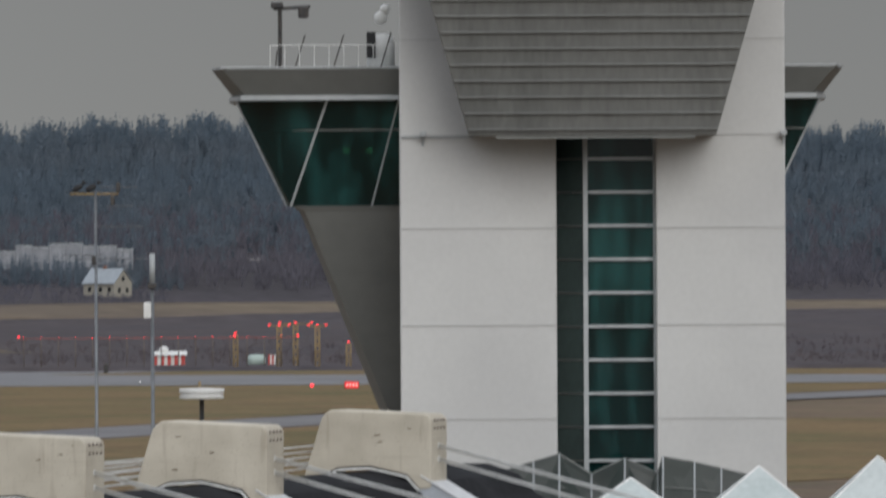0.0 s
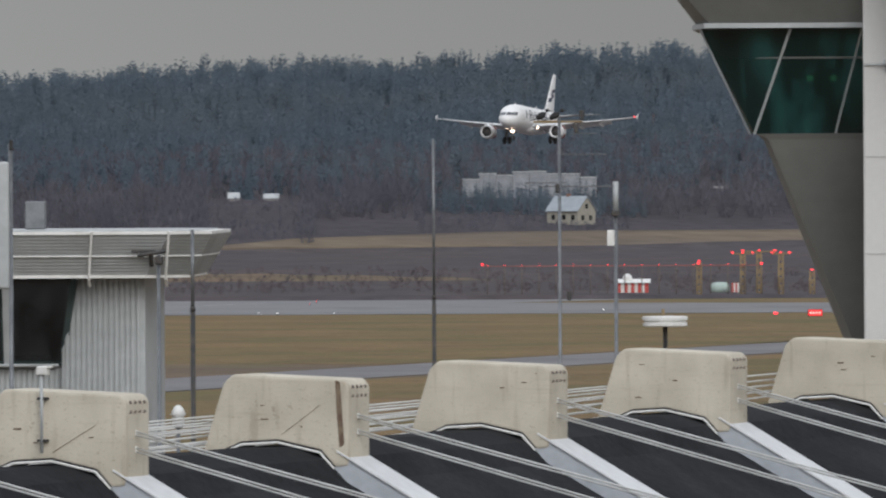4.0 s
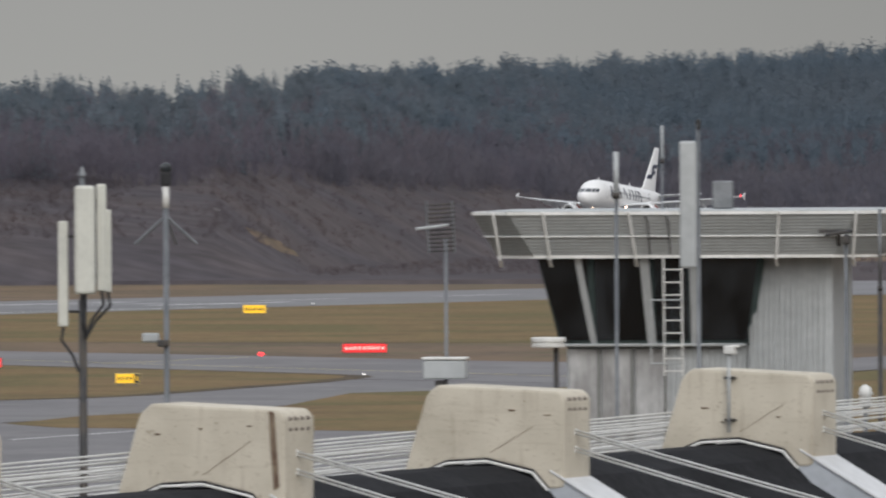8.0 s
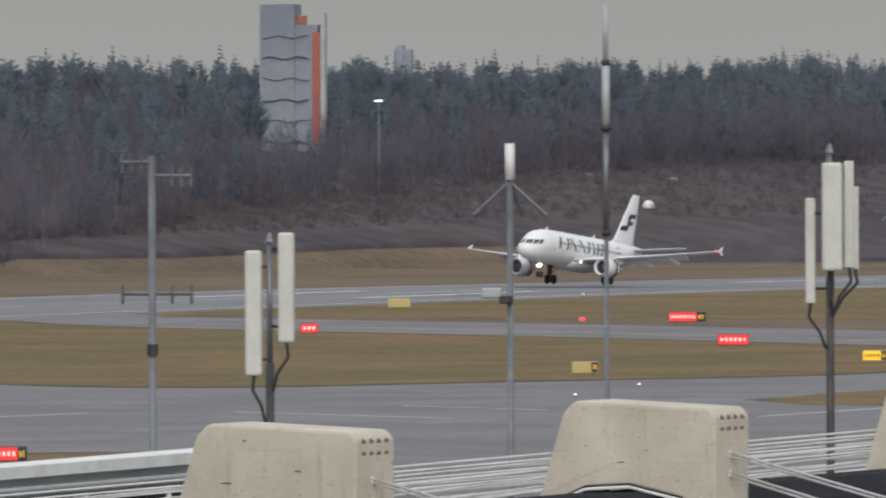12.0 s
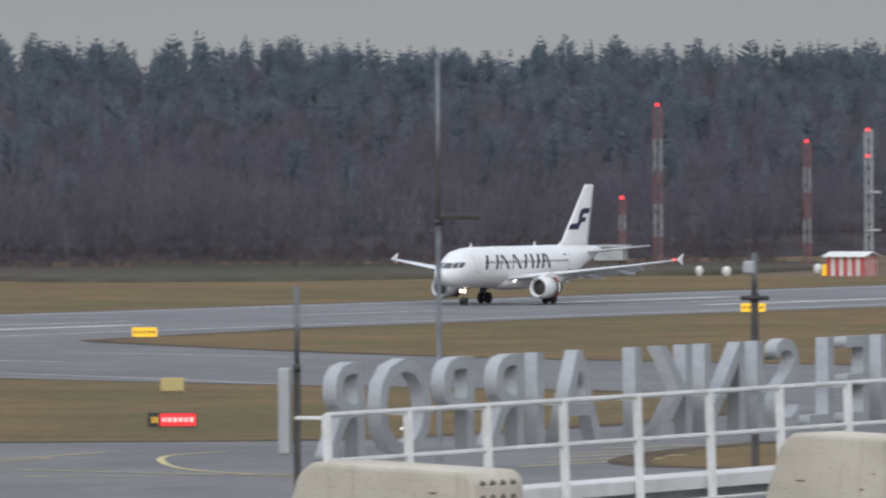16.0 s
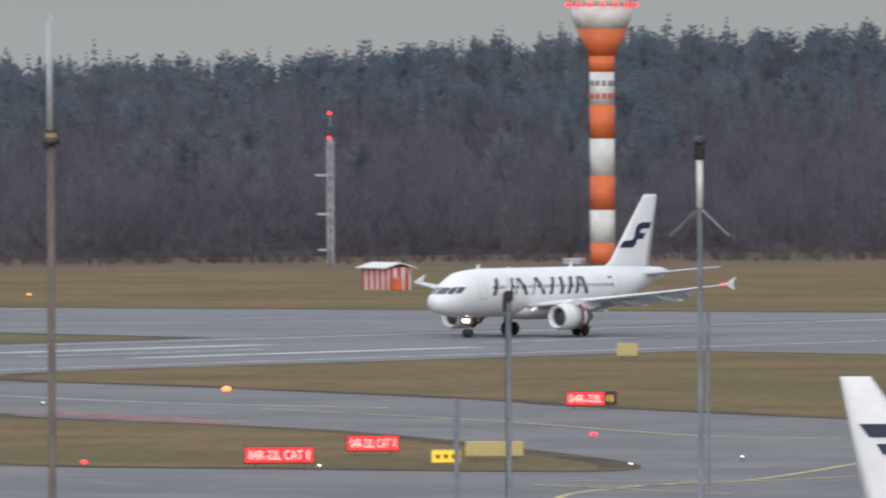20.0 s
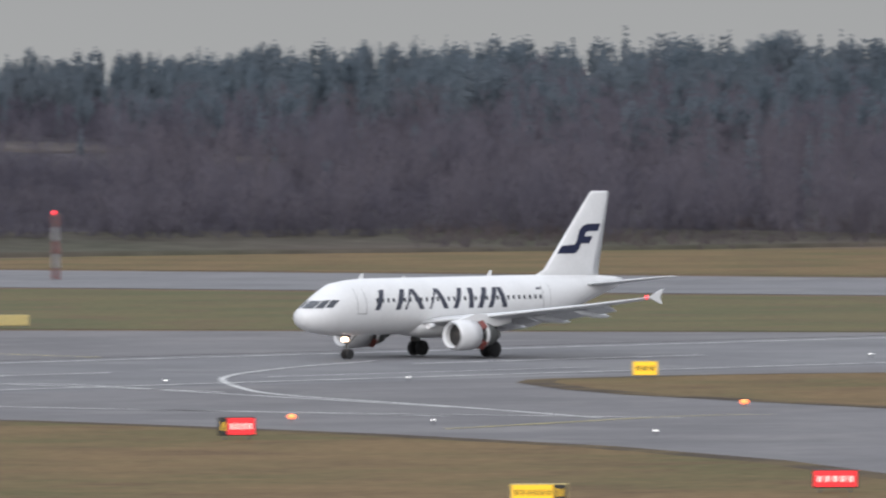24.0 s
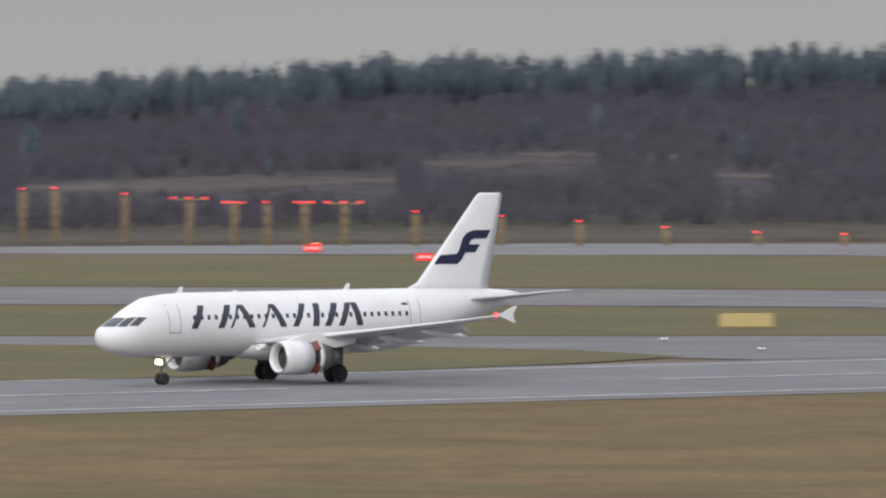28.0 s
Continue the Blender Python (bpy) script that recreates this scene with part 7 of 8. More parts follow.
plain_pole(-67.5, 156.03, 0, ((19.48, 0.055, BROWN_POLE), (19.6, 0.09, YELLOW_POST), (21.4, 0.03, PALE_METAL)), "tall dark pole with a thin pale upper rod")
p = plain_pole(-64.75, 167.95, 0, ((16.63, 0.05, DARK_METAL),), "thin dark pole with a camera head")
part("camera_head", box(B(), -64.75, 167.9, 16.85, 0.12, 0.14, 0.3, 0.03), DARK, p, "dark camera head")
plain_pole(-94.64, 242.16, 0, ((13.25, 0.065, GALV),), "short pale grey post")
plain_pole(-105.08, 237.82, 0, ((13.6, 0.06, GALV),), "short pale grey post")
p = plain_pole(-78.99, 172.8, 0, ((16.0, 0.055, GALV), (19.43, 0.05, GALV), (20.25, 0.08, PALE_METAL)), "grey pole with a pale sleeve and a slanting strut")
part("strut", tube(B(), (-78.95, 172.75, 19.3), (-78.62, 172.75, 18.55), 0.025, seg=6), PALE_METAL, p, "slanting strut")
part("side_box", box(B(), -79.2, 172.7, 16.0, 0.22, 0.2, 0.3, 0.04), PALE_METAL, p, "pale box on the pole")
plain_pole(-69.52, 160.6, 0, ((19.4, 0.034, BROWN_POLE), (19.58, 0.055, YELLOW_POST), (21.3, 0.03, PALE_METAL)), "tall thin mast, dark below, pale above a yellow joint")

# flat grid aerial with its box, standing on a saddle
p = thing("grid_aerial", "flat slatted grid aerial on a thin pole above a pale box", "aerial")
gx, gy = -14.23, 139.0
rod("pole", p, GALV, gx + 0.06, gy, 15.2, 18.78, 0.022)
for i in range(12):
    part("slat", tube(B(), (gx - 0.16, gy, 18.62 + 0.052 * i), (gx + 0.18, gy, 18.64 + 0.052 * i), 0.012, seg=5), DARK_METAL, p)
for dx in (-0.15, 0.17):
    part("frame_bar", tube(B(), (gx + dx, gy, 18.60), (gx + dx - 0.03, gy, 19.25), 0.014, seg=5), GALV, p)
part("feed_arm", tube(B(), (gx - 0.30, gy - 0.1, 18.90), (gx + 0.1, gy - 0.05, 18.95), 0.018, seg=6), PALE_METAL, p, "pale feed arm")
part("box", box(B(), gx + 0.05, gy, 17.16, 0.53, 0.35, 0.23, 0.02), PALE_METAL, p, "pale equipment box")
part("box_lid", box(B(), gx + 0.05, gy, 17.30, 0.56, 0.38, 0.03, 0.01), WHITE_STEEL, p)
part("foot", box(B(), gx + 0.0, gy, 16.1, 0.14, 0.2, 1.85, 0.01), DARK_METAL, p)


# ---- tall lamp masts with orange and white bands ----
def lamp_mast(x, y, top, bands, r, label):
    p = thing("lamp_mast", label, "lamp mast", "banded lamp masts")
    rod("foot", p, DARK_METAL, x, y, 0, bands[0], r * 1.15, label="dark foot")
    for i, (a, b) in enumerate(zip(bands, bands[1:])):
        k = (len(bands) - 2 - i) % 2
        rod("band", p, (BAND_ORANGE, BAND_WHITE)[k], x, y, a, b, r * (1.0 - 0.02 * i), r * (0.98 - 0.02 * i), "orange painted band" if k == 0 else "white painted band", 16)
    z = bands[-1]
    bm = B()
    lathe(bm, ((0.3, z + 0.16), (0.52, z + 0.22), (0.5, z + 0.28), (0.2, z + 0.32)), 20, Matrix.Translation((x, y, 0)))
    part("collar", bm, PALE_METAL, p, "pale collar", True)
    rod("neck", p, BAND_ORANGE, x, y, z - 0.3, top - 0.9, r * 0.8, label="orange painted neck")
    rod("head_post", p, DARK_METAL, x, y, top - 0.9, top - 0.1, r * 0.8)
    bm = B()
    lathe(bm, ((0.35, top - 0.95), (0.95, top - 0.85), (1.0, top - 0.72), (0.4, top - 0.66)), 20, Matrix.Translation((x, y, 0)))
    head = part("lower_ring", bm, DARK_METAL, p, "dark lamp ring", True)
    bm = B()
    lathe(bm, ((0.5, top - 0.38), (1.3, top - 0.3), (1.34, top - 0.2), (0.5, top - 0.14)), 20, Matrix.Translation((x, y, 0)))
    part("upper_ring", bm, DARK_METAL, p, "dark lamp ring", True)
    for i in range(10):
        a = 2 * math.pi * i / 10
        m = Matrix.Translation((x, y, top - 0.24)) @ Matrix.Rotation(a, 4, "Z") @ Matrix.Translation((1.22, 0, 0)) @ Matrix.Rotation(0.35, 4, "Y")
        part("floodlight", box(B(), 0, 0, 0, 0.55, 0.42, 0.22, 0.04, m), PALE_METAL if i % 3 else DARK_METAL, p, "grey floodlight")
        m = Matrix.Translation((x, y, top - 0.78)) @ Matrix.Rotation(a + 0.3, 4, "Z") @ Matrix.Translation((0.78, 0, 0)) @ Matrix.Rotation(0.35, 4, "Y")
        if i % 2:
            part("floodlight", box(B(), 0, 0, 0, 0.4, 0.36, 0.2, 0.04, m), DARK_METAL, p, "dark floodlight")


lamp_mast(-124.04, 369.75, 20.15, (6.75, 8.8, 11.6, 14.4, 17.2, 18.75), 0.25, "tall lamp mast with orange and white bands")
part("box", box(B(), -123.55, 369.6, 9.05, 0.4, 0.3, 0.35, 0.04), WHITE_STEEL, bpy.data.objects["lamp_mast"], "white box on the mast")
lamp_mast(-160.18, 235.72, 19.25, (5.3, 8.07, 10.84, 13.6, 16.37, 17.6), 0.24, "tall orange and white lamp mast beside the apron")


# ---- the banded radar tower and lattice masts beyond the runway ----
def radar_tower():
    p = thing("radar_tower", "tall orange and white banded tower with a flared top", "tower")
    x, y = -496.5, 1320.8
    r = 1.55
    zs = (0, 2.7, 6.8, 11.1, 15.7, 19.9)
    for i, (a, b) in enumerate(zip(zs, zs[1:])):
        bm = B()
        lathe(bm, ((r, a), (r, b)), 28, Matrix.Translation((x, y, 0)))
        part("band", bm, (BAND_ORANGE, BAND_WHITE)[i % 2], p, ("orange", "white")[i % 2] + " painted band", True)
    bm = B()
    lathe(bm, ((r, 19.9), (r, 24.0)), 28, Matrix.Translation((x, y, 0)))
    lat = part("gallery_band", bm, BAND_WHITE, p, "white band with dark openings", True)
    for i in range(12):
        a = 2 * math.pi * i / 12
        for z in (21.0, 22.6):
            part("opening", box(B(), 0, 0, 0, 0.08, 0.5, 0.7, 0.02, Matrix.Translation((x + (r + 0.0) * math.cos(a), y + r * math.sin(a), z)) @ Matrix.Rotation(a, 4, "Z")), BAND_RED if z < 22 else GALV, lat, "dark opening")
    for z0, z1, r0, r1, mm, t in ((24.0, 26.0, r, r * 1.05, BAND_ORANGE, "orange"), (26.0, 29.4, r * 1.05, 3.2, BAND_ORANGE, "orange"), (29.4, 32.2, 3.2, 4.1, BAND_WHITE, "white"), (32.2, 34.0, 4.1, 4.4, BAND_WHITE, "white")):
        bm = B()
        lathe(bm, ((r0, z0), (r1, z1)), 28, Matrix.Translation((x, y, 0)))
        part("flare", bm, mm, p, t + " flared band", True)
    for i in range(16):
        a = 2 * math.pi * i / 16
        bm = B()
        bmesh.ops.create_icosphere(bm, subdivisions=1, radius=0.28, matrix=Matrix.Translation((x + 4.3 * math.cos(a), y + 4.3 * math.sin(a), 32.4)))
        part("warning_light", bm, LAMP_RED, p, "red warning light")
        part("rail_post", tube(B(), (x + 4.3 * math.cos(a), y + 4.3 * math.sin(a), 34.0), (x + 4.3 * math.cos(a), y + 4.3 * math.sin(a), 35.2), 0.06, seg=5), GALV, p)
    part("annexe", box(B(), x - 2.8, y - 2.5, 0.4, 2.4, 2.0, 0.8, 0.1), PALE_METAL, p, "low pale annexe")


def lattice_mast(x, y, top, w, mm, lamps, label, bands=False, stubs=()):
    """A slim square mast of four legs with cross braces."""
    p = thing("lattice_mast", label, "mast", "masts beyond the runway")
    z0 = terrain(x, y) - 0.1
    n = max(3, int((top - z0) / (w * 2.0)))
    for sx in (-1, 1):
        for sy in (-1, 1):
            if bands:
                k = 5
                for i in range(k):
                    a, b = z0 + (top - z0) * i / k, z0 + (top - z0) * (i + 1) / k
                    part("leg", tube(B(), (x + sx * w / 2, y + sy * w / 2, a), (x + sx * w / 2, y + sy * w / 2, b), 0.07, seg=5), (HAZED_RED, HAZED_WHITE)[i % 2], p, ("red", "white")[i % 2] + " painted leg")
            else:
                part("leg", tube(B(), (x + sx * w / 2, y + sy * w / 2, z0), (x + sx * w / 2, y + sy * w / 2, top), 0.07, seg=5), mm, p)
    bm = B()
    for i in range(n):
        a, b = z0 + (top - z0) * i / n, z0 + (top - z0) * (i + 1) / n
        for (ax, ay), (bx, by) in (((-1, -1), (1, -1)), ((1, 1), (-1, 1)), ((-1, 1), (-1, -1)), ((1, -1), (1, 1))):
            tube(bm, (x + ax * w / 2, y + ay * w / 2, a), (x + bx * w / 2, y + by * w / 2, b), 0.05, seg=4)
            tube(bm, (x + ax * w / 2, y + ay * w / 2, b), (x + bx * w / 2, y + by * w / 2, b), 0.05, seg=4)
    part("bracing", bm, mm, p)
    for z in lamps:
        bm = B()
        bmesh.ops.create_icosphere(bm, subdivisions=2, radius=0.22, matrix=Matrix.Translation((x, y - w / 2, z)))
        part("warning_light", bm, LAMP_RED, p, "glowing red warning light", True)
    for z, l in stubs:
        part("side_arm", box(B(), x + l / 2, y - w / 2, z, abs(l), 0.3, 0.3, 0.05), PALE_METAL, p, "pale side aerial")
    return p


radar_tower()
lattice_mast(-532.3, 1318.8, 15.8, 0.62, PALE_METAL, (15.9,), "grey lattice mast with red lights and side aerials", False, ((11.2, -1.9), (6.3, -1.7), (1.8, -1.5)))
rod("top_rod", bpy.data.objects["lattice_mast"], GALV, -532.3, 1318.8, 15.8, 18.9, 0.12)
bm = B()
bmesh.ops.create_icosphere(bm, subdivisions=2, radius=0.24, matrix=Matrix.Translation((-532.3, 1318.6, 19.0)))
part("warning_light", bm, LAMP_RED, bpy.data.objects["lattice_mast"], "glowing red warning light")
lattice_mast(-334.5, 1381.5, 20.2, 0.8, GALV, (20.4,), "tall grey and red lattice mast with a red light", True)
lattice_mast(-317.7, 1392.1, 15.6, 0.7, GALV, (15.7,), "grey lattice mast with a red light", True)
lattice_mast(-310.7, 1396.4, 17.1, 0.8, PALE_METAL, (13.8, 17.1), "pale lattice mast with two red lights and side aerials", False, ((9.2, 1.6), (4.4, 1.6)))
lattice_mast(-322.0, 1311.7, 9.1, 0.55, GALV, (9.3,), "short red and white mast with a red light", True)
lattice_mast(-602.9, 1012.2, 6.9, 0.6, GALV, (7.05,), "short red and white mast with a red light", True)
lattice_mast(-233.5, 719.4, 8.75, 0.45, GALV, (8.85,), "short red and white mast beside a taxiway", True)
part("screen_box", box(B(), -233.5, 719.0, 4.4, 1.0, 0.5, 0.9, 0.06), WHITE_STEEL, bpy.data.objects["lattice_mast.006"], "white instrument screen")
part("screen_box", box(B(), -232.6, 719.0, 3.4, 2.6, 0.5, 0.4, 0.06), PALE_METAL, bpy.data.objects["lattice_mast.006"], "pale cross box")
plain_pole(-230.1, 714.1, 0, ((3.5, 0.28, GALV), (6.6, 0.34, PALE_METAL)), "stout pale grey post beside a taxiway", "post")
p = thing("windsock", "small striped windsock frame on a red and white post", "windsock")
rod("post", p, BAND_WHITE, -257, 751, 0, 2.6, 0.22)
rod("post", p, BAND_RED, -257, 751, 2.6, 4.4, 0.18)
rod("post", p, BAND_RED, -257, 751, 0, 0.8, 0.24)
part("sock", tube(B(), (-257.5, 750.8, 5.2), (-258.6, 750.6, 3.9), 0.32, 0.18, 10), BAND_RED, p, "hanging red windsock", True)
part("sock", tube(B(), (-257.0, 750.8, 6.4), (-257.5, 750.8, 5.25), 0.22, 0.3, 10), BAND_RED, p, "hanging red windsock", True)
bm = B()
lathe(bm, ((0.36, 6.3), (0.4, 6.6), (0.36, 6.9)), 14, Matrix.Translation((-257, 751, 0)))
part("top_lamp", bm, WHITE_STEEL, p, "white lamp drum", True)
bm = B()
lathe(bm, ((0.24, 6.9), (0.24, 7.1)), 12, Matrix.Translation((-257, 751, 0)))
part("lamp", bm, LAMP_RED, p, "red lamp")


# ---- striped equipment sheds ----
def striped_shed(x, y, w, h, d, stripes, turn, label, door=True):
    p = thing("equipment_shed", label, "shed", "equipment sheds", "", Matrix.Translation((x, y, terrain(x, y))) @ Matrix.Rotation(radians(turn), 4, "Z"))
    part("wall", box(B(), 0, d / 2, h / 2, w, d, h), BAND_WHITE, p, "white painted wall")
    for i in range(stripes):
        sx = -w / 2 + w * (i + 0.5) / stripes
        if i % 2 == 0:
            part("stripe", box(B(), sx, -0.02, h / 2, w / stripes, 0.04, h - 0.02), BAND_RED, p, "red painted board")
    for i in range(3):
        sy = d * (i + 0.5) / 3
        part("stripe", box(B(), w / 2 + 0.02, sy, h / 2, 0.04, d / 6, h - 0.02), BAND_RED, p, "red painted board")
        part("stripe", box(B(), -w / 2 - 0.02, sy, h / 2, 0.04, d / 6, h - 0.02), BAND_RED, p, "red painted board")
    bm = B()
    skin(bm, [[Vector((sx * (w / 2 + 0.4), yy, zz)) for yy, zz in ((-0.5, h), (d / 2, h + 0.55), (d + 0.5, h), (d + 0.5, h - 0.12), (d / 2, h + 0.42), (-0.5, h - 0.12))] for sx in (-1, 1)])
    bmesh.ops.recalc_face_normals(bm, faces=bm.faces[:])
    part("roof", bm, WHITE_STEEL, p, "pale low-pitched roof")
    return p


striped_shed(-293.0, 1304.0, 4.9, 2.35, 3.4, 9, -12, "red and white striped shed with a pale roof")
part("tank", box(B(), -2.9, 1, 0.7, 0.8, 0.9, 1.4, 0.1), SIGN_YELLOW, bpy.data.objects["equipment_shed"], "yellow box beside the shed")
striped_shed(-452.0, 1132.5, 5.0, 2.5, 3.0, 9, -35, "red and white striped shed with a white roof")
part("tank", box(B(), 2.9, 1, 0.7, 0.8, 0.9, 1.3, 0.1), BAND_ORANGE, bpy.data.objects["equipment_shed.001"], "orange box beside the shed")
striped_shed(-44.9, 1850, 5.0, 2.3, 2.4, 9, 0, "small red and white striped hut with a white dome")
bm = B()
bmesh.ops.create_icosphere(bm, subdivisions=3, radius=0.8, matrix=Matrix.Translation((-0.9, 1, 2.9)))
part("dome", bm, WHITE_STEEL, bpy.data.objects["equipment_shed.002"], "white dome", True)
p = thing("storage_tank", "pale green storage tank lying beside a small striped box", "tank", "", "", Matrix.Translation((-30.6, 1850, terrain(-30.6, 1850))))
part("shell", lathe(B(), ((0.3, -1.5), (0.85, -1.3), (1.0, -0.6), (1.0, 0.6), (0.85, 1.3), (0.3, 1.5)), 16, Matrix.Translation((0, 0, 1.3)) @ Matrix.Rotation(math.pi / 2, 4, "Y")), TANK_GREEN, p, "pale green tank shell", True)
for x in (-0.9, 0.9):
    part("cradle", box(B(), x, 0, 0.35, 0.3, 1.4, 0.7, 0.03), GREY_METAL, p)
for i in range(4):
    part("box_board", box(B(), 2.05 + 0.3 * i, 0, 1.1, 0.28, 1.0, 2.1, 0.01), (BAND_RED, BAND_WHITE)[i % 2], p, ("red", "white")[i % 2] + " painted board")
p = thing("monitor_hut", "small grey hut with a flat pale top beside the runway", "shed")
for args in ((-323.3, 1311, 2.6, 3.6, 2.4, 1.6), (-323.3, 1311, 3.5, 4.6, 3.2, 0.3)):
    part("box", box(B(), *args, 0.05), PALE_METAL, p, "pale box")
for dx in (-1.3, 1.3):
    rod("leg", p, GALV, -323.3 + dx, 1311, 0, 1.9, 0.12)
for x, y, r in ((-306.5, 1300, 0.55), (-300.0, 1320, 0.5), (-311.0, 1305, 0.45)):
    p = thing("light_housing", "small white round light housing in the grass", "light")
    bm = B()
    lathe(bm, ((r * 0.7, 0), (r * 0.75, 0.3), (r, 0.5), (r * 0.9, 1.0), (r * 0.3, 1.25)), 14, Matrix.Translation((x, y, 0)))
    part("shell", bm, WHITE_STEEL, p, "", True)


p = thing("marker_post", "slim red and white marker post with a yellow top", "post", "", "", Matrix.Translation(field(529, -228)))
for i in range(4):
    part("band", tube(B(), (0, 0, 1.3 * i), (0, 0, 1.3 * i + 1.3), 0.17, seg=10), (BAND_WHITE, BAND_RED)[i % 2], p, ("white", "red")[i % 2] + " painted band", True)
part("top", tube(B(), (0, 0, 5.2), (0, 0, 5.7), 0.26, seg=10), YELLOW_POST, p, "yellow top")
p = thing("street_lamp", "tall lamp post with a bright white lamp in the woods", "lamp")
rod("post", p, GALV, -293.6, 1674.5, terrain(-293.6, 1674.5) - 0.2, 22.9, 0.1)
part("lamp", box(B(), -293.6, 1674.3, 23.0, 1.1, 0.5, 0.22, 0.05), LAMP_WHITE, p, "glowing white lamp")


# ---- guidance signs ----
def sign(kind, s, n, w, h, black=0, words=""):
    """A lit or unlit taxiway sign that faces the terminal."""
    g = field(s, n)
    g.x, g.y = g.x * 0.9775, g.y * 0.9775
    az = math.atan2(g.x, g.y)
    names = {"red": "lit red", "yel": "lit yellow", "pale": "unlit pale yellow"}
    t = " with black end panel" if black else ""
    p = thing("guidance_sign", f"{names[kind]} guidance sign{t} by a taxiway", "sign", "taxiway signs", "", Matrix.Translation(g) @ Matrix.Rotation(-az, 4, "Z"))
    z = 0.35 + h / 2
    part("case", box(B(), 0, 0.16, z, w + 0.12, 0.3, h + 0.1, 0.03), SIGN_PALE if kind != "red" else SIGN_BLACK, p, "sign case")
    bw = w * 0.24 if black else 0.0
    x0, x1 = -w / 2 + (bw if black < 0 else 0), w / 2 - (bw if black > 0 else 0)
    part("face", box(B(), (x0 + x1) / 2, -0.005, z, x1 - x0, 0.03, h - 0.02), {"red": SIGN_RED, "yel": SIGN_YELLOW, "pale": SIGN_PALE}[kind], p, "sign face")
    if black:
        xb = black * (w / 2 - bw / 2)
        part("end_panel", box(B(), xb, -0.006, z, bw, 0.03, h - 0.02), SIGN_BLACK, p, "black end panel")
        for i in (-1, 1):
            part("bar", box(B(), xb + i * bw * 0.17, -0.025, z, bw * 0.13, 0.01, h * 0.5), SIGN_YELLOW, p, "plain yellow bar")
    if words:
        me, width = text_mesh(words, h * 0.86)
        me.materials.append(SIGN_TEXT)
        ob = new("lettering", me)
        ob.parent = p
        k = min(1.0, (x1 - x0) * 0.9 / width)
        ob.matrix_basis = Matrix.Translation(((x0 + x1) / 2 - width * k / 2, -0.024, z - h * 0.30)) @ Matrix.Rotation(math.pi / 2, 4, "X") @ Matrix.Diagonal((k, 1, 1, 1))
    elif w > 1.2:
        m = max(2, int(w / 0.42))
        for i in range(m):
            part("bar", box(B(), x0 + (x1 - x0) * (i + 0.75) / (m + 0.5), -0.025, z, (x1 - x0) / m * 0.42, 0.01, h * 0.36), SIGN_TEXT if kind == "red" else SIGN_BLACK if kind == "yel" else SIGN_DULL, p)
    for dx in (-0.35, 0.35):
        part("leg", tube(B(), (dx * w, 0.16, 0), (dx * w, 0.16, 0.36), 0.05, seg=6), GALV, p)


SIGN_DULL = mat("worn_sign_writing", (0.45, 0.38, 0.16), 0.6)
for row in (("red", 558, 179, 4.0, 0.8), ("red", 592, 119, 3.5, 0.85, 1), ("red", 487, 172, 2.6, 0.85), ("red", 530, 108, 1.5, 0.8), ("red", 162, 273, 2.1, 0.75, 1), ("red", 176, 205, 2.9, 0.8, -1),
            ("red", 142, 203, 4.2, 0.8), ("red", 172, 136, 3.2, 0.85, 1, "04R-22L"), ("red", 86, 185, 2.9, 0.85, 0, "04R-22L CAT II"), ("red", 66, 194, 3.75, 0.85, 0, "04R-22L CAT II"), ("red", 129, 108, 2.1, 0.9),
            ("red", 91, 115, 3.3, 0.85, 1), ("red", -20, 205, 2.1, 0.8), ("red", 21, 119, 2.0, 0.95, -1), ("red", 320, -436, 1.7, 0.8), ("red", 291, -376, 1.7, 0.8), ("red", 1015, 153, 1.8, 0.8),
            ("yel", 793, 67, 2.5, 0.9), ("yel", 430, 211, 1.9, 0.75, 1), ("yel", 537, 43, 2.3, 0.8), ("yel", 415, 50, 2.1, 0.8), ("yel", 71, 202, 1.5, 0.65), ("yel", 131, 45, 1.6, 0.9), ("yel", -42, 206, 2.6, 0.75, 1), ("yel", 324, -256, 2.0, 0.8),
            ("pale", 382, 207, 1.9, 0.8, 1), ("pale", 663, 52, 2.2, 0.85), ("pale", 253, 156, 1.5, 0.85), ("pale", 82, 197, 3.1, 0.75), ("pale", 292, 49, 1.5, 0.9), ("pale", 217, -69, 2.8, 0.9, -1), ("pale", 151, -69, 3.5, 0.95, 1),
            ("pale", 121, -106, 4.0, 0.95), ("pale", 128, -73, 2.8, 0.95, -1), ("pale", 152, -111, 4.4, 0.8), ("pale", 219, -116, 3.4, 0.8)):
    sign(*row)


# ---- runway and taxiway lights ----
def edge_light(s, n, kind, size=0.065):
    g = field(s, n)
    mm, word = {"w": (LAMP_WHITE, "white"), "r": (LAMP_RED, "red"), "o": (LAMP_ORANGE, "amber")}[kind]
    p = thing("edge_light", f"small glowing {word} light at the edge of the asphalt", "light", "airfield edge lights")
    part("stem", tube(B(), (g.x, g.y, g.z), (g.x, g.y, g.z + 0.3), 0.05, seg=6), GALV, p)
    bm = B()
    bmesh.ops.create_icosphere(bm, subdivisions=2, radius=size, matrix=Matrix.Translation((g.x, g.y, g.z + 0.36)) @ Matrix.Diagonal((1.3, 1.3, 0.8, 1)))
    part("lens", bm, mm, p, f"glowing {word} lens", True)


